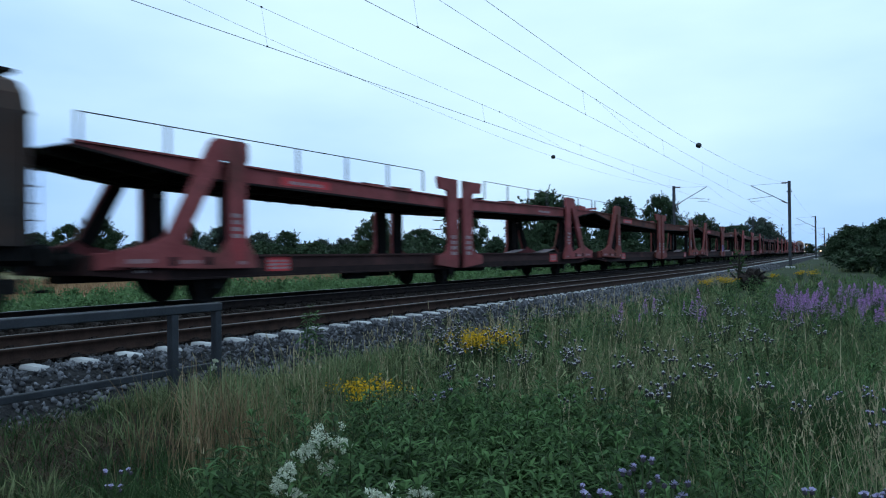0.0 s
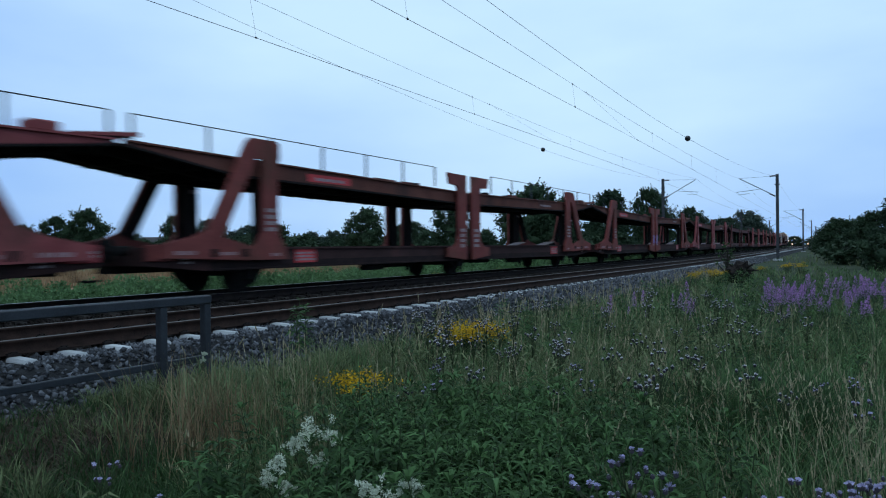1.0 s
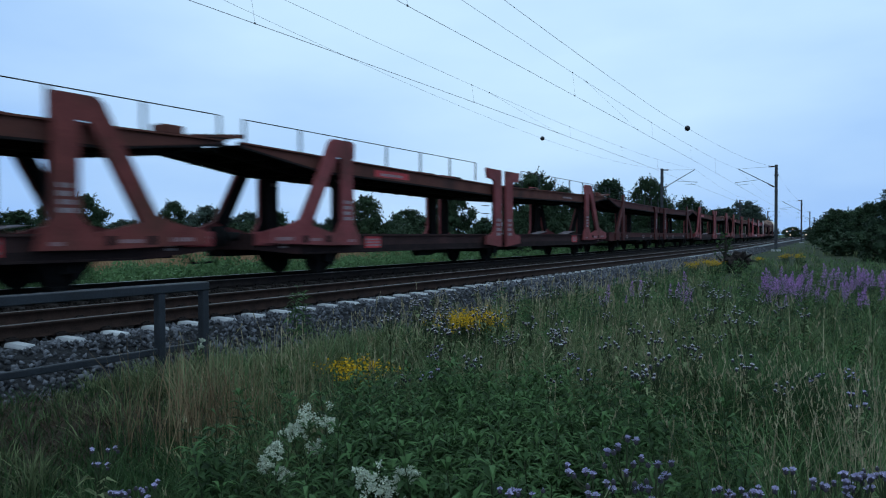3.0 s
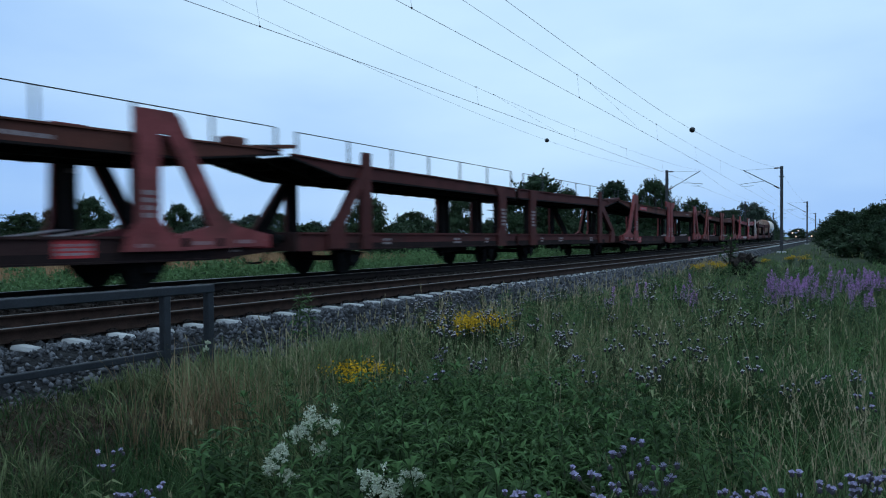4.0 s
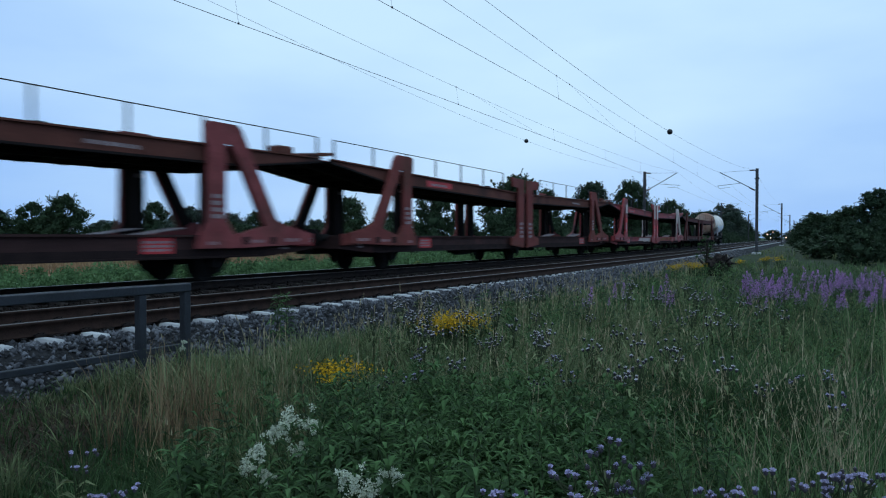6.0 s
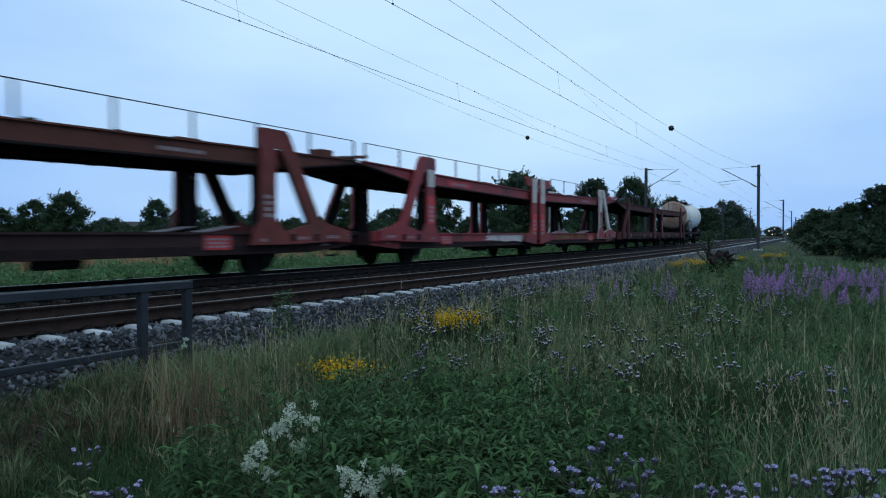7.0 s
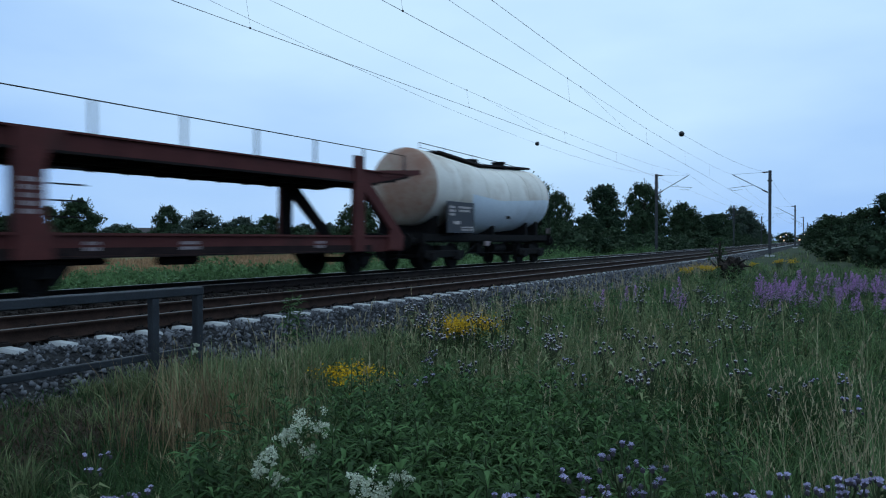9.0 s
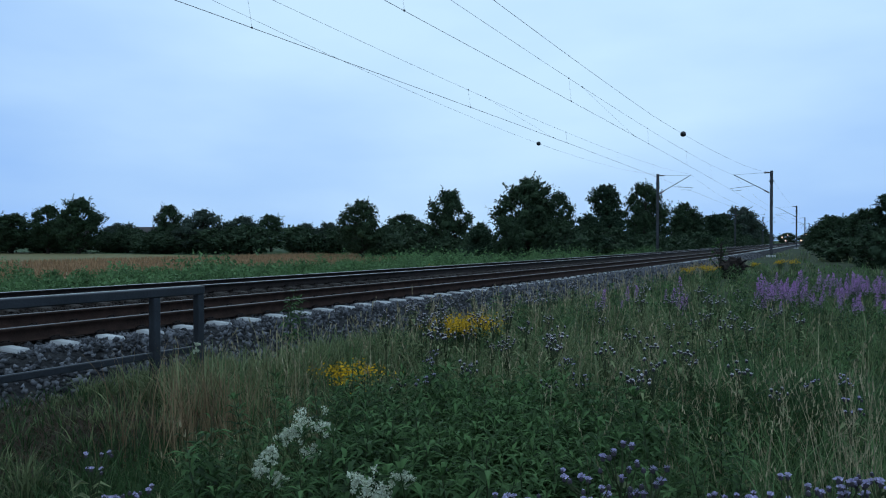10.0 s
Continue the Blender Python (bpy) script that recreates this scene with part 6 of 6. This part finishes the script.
def thistle_model(seed, height, heads, tuft_material, label, r=0.0142):
    rng = random.Random(seed)
    nrng = np.random.default_rng(seed)
    thing = tagged(new("thistle"), label, "wild flower", "thistles")
    stem = part("stem", stem_bm([(0, 0, 0), (0.01, 0.0, height * 0.5), (0.02, 0.01, height * 0.92)], 0.006), M_STEM, thing)
    tops = []
    for i in range(heads):
        a = i * 2.4 + rng.uniform(-0.4, 0.4)
        z0 = height * rng.uniform(0.55, 0.85)
        rad = height * rng.uniform(0.03, 0.13)
        top = Vector((0.015 + math.cos(a) * rad, math.sin(a) * rad, height * rng.uniform(0.84, 1.0)))
        part("branch", stem_bm([(0.012, 0.005, z0), ((0.012 + top.x) / 2, top.y / 2, (z0 + top.z) / 2 - 0.01), top], 0.004), M_STEM, stem)
        tops.append(top)
    n = 26
    u = nrng.uniform(0.1, 0.8, n)
    ang = np.arange(n) * 2.4
    d = np.stack([np.cos(ang), np.sin(ang), nrng.uniform(0.0, 0.5, n)], 1)
    d /= np.linalg.norm(d, axis=1, keepdims=True)
    c = np.stack([0 * u, 0 * u, height * u], 1)
    v, f = leaf_arrays(nrng, c, d, nrng.uniform(0.07, 0.14, n), nrng.uniform(0.018, 0.034, n), nrng.uniform(0.1, 0.5, n))
    part("leaves", raw_mesh("leaves", v, f, [M_GRASS_DULL]), None, thing)
    if tuft_material is M_PALEHEAD:
        bulbs, brush = bmesh.new(), bmesh.new()
        for top in tops:
            made = bmesh.ops.create_icosphere(bulbs, subdivisions=1, radius=r * 0.72)
            bmesh.ops.translate(bulbs, vec=top, verts=made["verts"])
            tuft(brush, top + Vector((0, 0, r * 0.35)), r * rng.uniform(0.7, 1.0), rng, 16)
        part("bulb", bulbs, M_BULB, thing)["kind"] = "stuff"
        part("bloom", brush, tuft_material, thing)["kind"] = "stuff"
        return thing
    for top in tops:
        bm = bmesh.new()
        bmesh.ops.create_icosphere(bm, subdivisions=1, radius=r * 0.66)
        bmesh.ops.scale(bm, vec=(1, 1, 1.15), verts=bm.verts)
        head = part("flower_head", bm, M_BULB, thing, at=Matrix.Translation(top))
        bm = bmesh.new()
        tuft(bm, Vector((0, 0, r * 0.45)), r * rng.choice((0.35, 0.8, 0.95, 1.1)), rng, 34)
        part("tuft", bm, tuft_material, head)
    return thing


def yellow_model(seed, height, spread, count):
    """A clump of upright stems under a flat spray of small yellow blossoms."""
    rng = random.Random(seed)
    nrng = np.random.default_rng(seed)
    thing = tagged(new("yellow_flower_clump"), "clump of yellow ragwort blossoms on green stems", "wild flower", "yellow flower clumps")
    bm, petals = bmesh.new(), bmesh.new()
    cs, ds = [], []
    for i in range(count):
        bx, by = rng.gauss(0, spread * 0.30), rng.gauss(0, spread * 0.30)
        tx, ty, tz = bx + rng.gauss(0, 0.05), by + rng.gauss(0, 0.05), height * rng.uniform(0.72, 1.05)
        tube(bm, [(bx, by, 0), ((bx + tx) / 2, (by + ty) / 2, tz * 0.55), (tx, ty, tz)], [0.005, 0.004, 0.003], 4)
        for k in range(10):
            cs.append((bx + (tx - bx) * k / 10, by + (ty - by) * k / 10, tz * (0.2 + 0.07 * k)))
            a = rng.uniform(0, 6.28)
            ds.append((math.cos(a), math.sin(a), 0.4))
        for k in range(13):
            c = Vector((tx + rng.gauss(0, 0.045), ty + rng.gauss(0, 0.045), tz + rng.gauss(0, 0.028)))
            tilt = Vector((rng.gauss(0, 0.6), rng.gauss(0, 0.6), 1)).normalized()
            a = tilt.orthogonal().normalized()
            b = tilt.cross(a)
            mid = petals.verts.new(c - tilt * 0.004)
            ring = [petals.verts.new(c + (math.cos(q) * a + math.sin(q) * b) * (0.015 if j % 2 else 0.008)) for j, q in enumerate([2 * math.pi * j / 10 for j in range(10)])]
            for j in range(10):
                petals.faces.new((mid, ring[j], ring[(j + 1) % 10]))
    part("stem", bm, M_STEM, thing)
    n = len(cs)
    d = np.array(ds)
    d /= np.linalg.norm(d, axis=1, keepdims=True)
    v, f = leaf_arrays(nrng, np.array(cs), d, nrng.uniform(0.05, 0.1, n), nrng.uniform(0.012, 0.024, n), nrng.uniform(0.1, 0.4, n))
    part("leaves", raw_mesh("leaves", v, f, [M_HERB]), None, thing)
    part("blossoms", petals, M_YELLOW, thing, "small yellow blossoms")
    return thing


def white_model(seed, height, sprays):
    """Frothy cream sprays on branching stems."""
    rng = random.Random(seed)
    nrng = np.random.default_rng(seed)
    thing = tagged(new("meadowsweet"), "cream-white frothy meadowsweet in bloom", "wild flower", "white flowers")
    bm = bmesh.new()
    tube(bm, [(0, 0, 0), (0, 0, height * 0.6), (0.02, 0, height * 0.9)], [0.006, 0.005, 0.003], 5)
    n = 20
    u, ang = nrng.uniform(0.15, 0.75, n), np.arange(n) * 2.4
    d = np.stack([np.cos(ang), np.sin(ang), nrng.uniform(0, 0.5, n)], 1)
    d /= np.linalg.norm(d, axis=1, keepdims=True)
    v, f = leaf_arrays(nrng, np.stack([0 * u, 0 * u, height * u], 1), d, nrng.uniform(0.06, 0.12, n), nrng.uniform(0.02, 0.04, n), nrng.uniform(0.1, 0.4, n))
    chunks = []
    for dx, dy, dz, r in sprays:
        top = Vector((dx, dy, height + dz))
        tube(bm, [(0.0, 0, height * 0.6), (dx * 0.6, dy * 0.6, height * 0.8 + dz * 0.6), top], [0.004, 0.003, 0.002], 4)
        lobes = nrng.normal(0, 1, (15, 3)) * np.array([r * 0.72, r * 0.72, r * 0.55]) + np.array(top)
        which = nrng.integers(0, 15, 460)
        c = lobes[which] + nrng.normal(0, r * 0.20, (460, 3))
        a = nrng.normal(0, 1, (460, 3))
        a /= np.linalg.norm(a, axis=1, keepdims=True)
        b = np.cross(a, nrng.normal(0, 1, (460, 3)))
        b /= np.linalg.norm(b, axis=1, keepdims=True)
        s = nrng.uniform(0.0028, 0.0056, (460, 1))
        chunks.append(np.stack([c - a * s, c - b * s, c + a * s, c + b * s], 1).reshape(-1, 3))
    part("stem", bm, M_STEM, thing)
    part("leaves", raw_mesh("leaves", v, f, [M_HERB]), None, thing)
    bl = np.concatenate(chunks)
    part("blossoms", raw_mesh("blossoms", bl, np.arange(len(bl)).reshape(-1, 4), [M_WHITE]), None, thing, "tiny cream blossoms")
    return thing


def willowherb_model(seed, height):
    rng = random.Random(seed)
    nrng = np.random.default_rng(seed)
    thing = tagged(new("willowherb"), "tall pink-purple rosebay willowherb spike in bloom", "wild flower", "willowherb spikes")
    bm = stem_bm([(0, 0, 0), (0.01, 0, height * 0.5), (0.03, 0.01, height)], 0.007)
    part("stem", bm, M_STEM, thing)
    n = 46
    u, ang = nrng.uniform(0.1, 0.72, n), np.arange(n) * 2.4
    d = np.stack([np.cos(ang), np.sin(ang), nrng.uniform(0.1, 0.6, n)], 1)
    d /= np.linalg.norm(d, axis=1, keepdims=True)
    v, f = leaf_arrays(nrng, np.stack([0.03 * u ** 2, 0 * u, height * u], 1), d, nrng.uniform(0.09, 0.15, n), nrng.uniform(0.014, 0.026, n), nrng.uniform(0.1, 0.4, n))
    part("leaves", raw_mesh("leaves", v, f, [M_HERB]), None, thing)
    n = 185
    u = 0.62 + 0.38 * nrng.random(n) ** 1.2
    ang = nrng.uniform(0, 6.28, n)
    rad = nrng.uniform(0.2, 1.25, n) * 0.075 * (1.2 - 1.0 * (u - 0.62) / 0.38)
    c = np.stack([0.03 * u ** 2 + np.cos(ang) * rad, np.sin(ang) * rad, height * u], 1)
    a = nrng.normal(0, 1, (n, 3))
    a /= np.linalg.norm(a, axis=1, keepdims=True)
    b = np.cross(a, nrng.normal(0, 1, (n, 3)))
    b /= np.linalg.norm(b, axis=1, keepdims=True)
    s = nrng.uniform(0.006, 0.013, (n, 1))
    q = np.stack([c - a * s, c - b * s * 0.8, c + a * s, c + b * s * 0.8], 1).reshape(-1, 3)
    part("petals", raw_mesh("petals", q, np.arange(4 * n).reshape(-1, 4), [M_PINK]), None, thing, "pink-purple petals")["kind"] = "stuff"
    return thing


def scatter(models, places, rng, grow=(0.85, 1.15), tip=5):
    for x, y in places:
        s = rng.uniform(*grow)
        m = Matrix.Translation((x, y, ground_at(x, y) - 0.02)) @ pose(0, 0, 0, rng.uniform(-tip, tip), rng.uniform(-tip, tip), rng.uniform(0, 360)) @ Matrix.Diagonal((s, s, s, 1))
        copy_thing(rng.choice(models), m)


def drop(models):
    for ob in models:
        for o in (*ob.children_recursive, ob):
            bpy.data.objects.remove(o)


def ray_place(angle, r):
    """A place r metres off, angle degrees to the left of the line."""
    return -math.sin(radians(angle)) * r, math.cos(radians(angle)) * r


def make_flowers():
    rng = random.Random(99)
    # leafy herbs in the middle of the foreground
    herbs = [herb_model(s, h) for s, h in ((1, 0.55), (2, 0.62), (3, 0.48), (4, 0.58))]
    places = []
    for i in range(215):
        a, r = rng.gauss(27.0, 7.5), rng.uniform(2.2, 4.2) + abs(rng.gauss(0, 0.8))
        if -2 < a < 50:
            places.append(ray_place(a, r))
    for i in range(60):
        places.append(ray_place(rng.uniform(14, 38), rng.uniform(2.4, 5)))
    for i in range(46):
        places.append(ray_place(rng.uniform(36, 50), rng.uniform(2.5, 3.9)))
    scatter(herbs, [(-6.25, 6.7), (-6.2, 6.85)], rng, (1.45, 1.6))
    scatter(herbs, [q for q in places if -q[0] - float(bend(q[1])) < 6.2], rng, (0.58, 1.24))
    drop(herbs)
    nrng = np.random.default_rng(8)
    chunks = []
    for i in range(820):
        x, y = ray_place(rng.gauss(27, 6) if i < 440 else rng.uniform(-4, 36), rng.uniform(3.0, 5.6) if i < 440 else rng.uniform(8, 30))
        if -x - float(bend(y)) > 5.6 or math.hypot(x + 4.1, y - 5.2) < 0.55 or math.hypot(x + 4.9, y - 8.5) < 1.0:
            continue
        h = rng.uniform(0.38, 0.66)
        n = 30
        u = 0.25 + 0.75 * np.sort(nrng.random(n)) ** 0.7
        ang = np.arange(n) * 2.4 + nrng.uniform(-0.4, 0.4, n)
        c = np.stack([x + 0 * u, y + 0 * u, ground_at(x, y) + h * u], 1)
        d = np.stack([np.cos(ang), np.sin(ang), np.where(u > 0.93, 0.9, nrng.uniform(0.05, 0.55, n))], 1)
        d /= np.linalg.norm(d, axis=1, keepdims=True)
        ln = nrng.uniform(0.075, 0.135, n) * np.clip(1.35 - 0.7 * u, 0.45, 1.1) * (1 + 0.05 * math.hypot(x, y))
        chunks.append(leaf_arrays(nrng, c, d, ln, ln * 0.21, nrng.uniform(0.1, 0.4, n)))
    stuff("leafy_herbs", chunks, M_HERB, "dense green leafy herbs of the meadow", "herbs")
    # bushy weed mounds on the far verge
    chunks = []
    for i in range(520):
        y = rng.uniform(0, 80)
        q = at_line(17.5 + 22 * rng.random() ** 1.7, y)
        w = rng.uniform(0.45, 1.35)
        cs = np.array([(q.x + rng.gauss(0, w * 0.4), y + rng.gauss(0, w * 0.4), ground_at(q.x, y) + w * rng.uniform(0.15, 0.5 if i % 3 else 0.95)) for k in range(5)])
        chunks.append(leaf_cloud(nrng, cs, np.full(5, w * 0.42), 300, 0.075, 0.9, 0.3))
    for i in range(40):
        y = rng.uniform(45, 75)
        q = at_line(21 + 10 * rng.random(), y)
        w = rng.uniform(1.2, 2.2)
        cs = np.array([(q.x + rng.gauss(0, w * 0.4), y + rng.gauss(0, w * 0.4), ground_at(q.x, y) + w * rng.uniform(0.1, 0.45)) for k in range(5)])
        chunks.append(leaf_cloud(nrng, cs, np.full(5, w * 0.42), 420, 0.115, 0.9, 0.3))
    stuff("verge_bushes", chunks, M_VERGELEAF, "bushy green weeds and brambles on the far verge", "weeds")
    # thistles: lilac ones close by, paler heads further off
    lilac = [thistle_model(s, h, n, M_LILAC, "lilac thistle heads on a branching stem in the grass") for s, h, n in ((11, 0.72, 11), (12, 0.66, 13), (13, 0.76, 9))]
    spots = [(18.7, 2.7), (17.5, 2.75), (16.8, 2.65), (9.2, 2.9), (8.2, 2.85), (7.2, 2.8), (10.2, 2.95), (1.6, 3.1), (0.8, 3.1), (2.4, 3.0), (0.2, 3.3), (12.6, 2.7), (24.2, 2.65), (5.6, 2.75), (14.8, 2.7), (-1.0, 2.9)]
    scatter(lilac, [ray_place(55.0, 3.0), ray_place(53.8, 3.1), ray_place(57.0, 3.6)], rng, (0.84, 0.92))
    scatter(lilac, [ray_place(a, r) for a, r in spots], rng, (0.90, 1.12))
    scatter(lilac, [ray_place(rng.uniform(-2, 32), rng.uniform(3.2, 7.0)) for i in range(10)], rng, (0.75, 0.95))
    drop(lilac)
    pale = [thistle_model(s, h, n, M_PALEHEAD, "faded pale thistle heads on a dark stem in the meadow", 0.0145) for s, h, n in ((15, 0.66, 10), (16, 0.60, 8))]
    spots = [ray_place(rng.uniform(4, 36), rng.uniform(5.0, 15)) for i in range(88)] + [ray_place(rng.uniform(24, 33), rng.uniform(6, 10)) for i in range(14)]
    scatter(pale, [q for q in spots if -q[0] - float(bend(q[1])) < 6.3], rng, (0.95, 1.25))
    drop(pale)
    # yellow clumps
    yellow = [yellow_model(s, 0.54, w, n) for s, w, n in ((21, 0.30, 18), (22, 0.55, 30))]
    scatter(yellow[:1], [(-4.0, 5.05), (-4.22, 5.2), (-4.05, 5.35)], rng, (0.82, 0.95))
    scatter(yellow[1:], [(-4.95, 8.2), (-4.75, 8.4), (-5.0, 8.6), (-4.6, 8.5), (-4.85, 8.75), (-4.45, 8.4)], rng, (0.85, 1.05))
    scatter(yellow, [(-5.75 + rng.gauss(0, 0.35), 27.5 + rng.gauss(0, 1.6)) for i in range(6)] + [(-5.3 + rng.gauss(0, 0.9), 40 + rng.gauss(0, 2)) for i in range(5)], rng, (0.8, 1.15))
    scatter(yellow[:1], [(at_line(18.5, y).x, y) for y in (12.0, 30.5, 38.0)], rng, (1.2, 1.6))
    drop(yellow)
    # cream meadowsweet
    for model, (x, y) in (
        (white_model(31, 0.62, [(0.0, 0.0, 0.06, 0.050), (0.08, 0.05, 0.03, 0.036), (-0.09, -0.05, -0.02, 0.030), (0.03, 0.02, -0.10, 0.030), (-0.02, -0.04, 0.02, 0.035)]), (-2.46, 2.76)),
        (white_model(32, 0.56, [(0.0, 0.0, 0.02, 0.034), (-0.04, -0.03, -0.05, 0.030), (0.03, 0.01, -0.09, 0.024)]), (-2.44, 2.50)),
        (white_model(33, 0.60, [(0.0, 0.0, -0.02, 0.045), (0.10, 0.06, 0.02, 0.034), (-0.05, -0.03, 0.02, 0.030), (0.04, 0.01, -0.06, 0.040)]), (-1.74, 2.36)),
        (white_model(34, 0.45, [(0.0, 0.0, 0.0, 0.022), (0.0, 0.02, 0.06, 0.018)]), (-5.9, 5.0)),
    ):
        model.matrix_basis = Matrix.Translation((x, y, ground_at(x, y) - 0.01))
    # willowherb patch
    pink = [willowherb_model(s, h) for s, h in ((41, 1.0), (42, 0.9), (43, 1.1))]
    spots = []
    for i in range(34):
        u = rng.random()
        ca, cr = 7.0 - 11.0 * u, rng.uniform(13.5, 20.5) + 1.2 * u
        for k in range(rng.randint(2, 11)):
            spots.append(ray_place(ca + rng.gauss(0, 0.55), cr + rng.gauss(0, 0.4)))
    spots += [ray_place(13.0 + rng.gauss(0, 0.5), 13.5 + rng.gauss(0, 0.8)) for i in range(7)] + [ray_place(rng.uniform(13, 20), rng.uniform(12, 17)) for i in range(9)]
    scatter(pink, spots, rng, (0.42, 0.86), 13)
    drop(pink)


make_flowers()

# ---------------------------------------------------------------- root stump and sapling
M_ROOT = node_material("dark_rotten_wood", (0.010, 0.008, 0.007), (0.040, 0.030, 0.025), scale=6, fine=30, bump=1.0, rough=0.95, bump_dist=0.05)


def make_stump():
    rng = random.Random(5)
    stump = tagged(new("tree_stump"), "dark upturned root stump lying in the meadow", "tree stump")
    x, y = -5.05, 31.6
    stump.matrix_basis = Matrix.Translation((x, y, ground_at(x, y)))
    bm = bmesh.new()
    bmesh.ops.create_icosphere(bm, subdivisions=3, radius=0.62)
    for v in bm.verts:
        v.co *= 0.75 + 0.5 * noise.noise(v.co * 3.1) + 0.2 * noise.noise(v.co * 8)
        v.co.z = v.co.z * 0.95 + 0.42
    part("root_ball", bm, M_ROOT, stump)
    for i in range(11):
        a = rng.uniform(0, 6.28)
        d = Vector((math.cos(a), math.sin(a), rng.uniform(-0.1, 0.9))).normalized()
        bm = bmesh.new()
        tube(bm, [d * 0.3 + Vector((0, 0, 0.4)), d * 0.5 + Vector((0, rng.gauss(0, 0.06), 0.46)), d * rng.uniform(0.58, 0.78) + Vector((0, 0, 0.42))], [0.05, 0.035, 0.012], 5)
        part("root", bm, M_ROOT, stump)


make_stump()
sapling = tree_model("sapling", 55, 1.75, 0.9, M_HERB, 330, 0.045, "thin young leafy sapling beside the stump", "sapling", bare=0.2, kind="shrub")
sapling.matrix_basis = Matrix.Translation((-5.9, 33.5, ground_at(-5.9, 33.5)))

# ---------------------------------------------------------------- lights far down the line
M_LAMP = bpy.data.materials.new("warm_lamp_glow")
M_LAMP.use_nodes = True
M_LAMP.node_tree.nodes["Principled BSDF"].inputs["Emission Color"].default_value = (1.0, 0.50, 0.24, 1)
M_LAMP.node_tree.nodes["Principled BSDF"].inputs["Emission Strength"].default_value = 1.6


def far_lamp(x, y, z, r):
    lamp = tagged(new("street_lamp"), "distant warm lamp on a dark pole by the railway", "street lamp", "distant lamps")
    low = ground_at(x, y)
    lamp.matrix_basis = Matrix.Translation((x, y, low))
    bm = bmesh.new()
    tube(bm, [(0, 0, -0.2), (0, 0, z - low)], 0.04, 6)
    part("pole", bm, M_MASTSTEEL, lamp)
    bm = bmesh.new()
    bmesh.ops.create_uvsphere(bm, u_segments=10, v_segments=8, radius=r)
    part("globe", bm, M_LAMP, lamp, "glowing warm globe", at=Matrix.Translation((0, 0, z - low)))


for x, y, z, r in ((-33.6, 329.0, 2.3, 0.26), (-32.4, 330.0, 0.9, 0.24), (-33.0, 345.0, 3.4, 0.18), (-26.8, 333.0, 1.0, 0.30), (-26.4, 350.0, 3.6, 0.18)):
    far_lamp(x, y, z, r)

# ---------------------------------------------------------------- what moves


def motions():
    """The train runs towards the camera's left on the far track."""
    for wagon, start in train:
        rows = []
        for i in range(21):
            t = i * 0.5
            y = start - SPEED * t
            rows.append((t, Matrix.Translation(at_line(FAR, y)) @ pose(0, 0, 0, 0, 0, heading(y))))
        walk(wagon, rows)


motions()
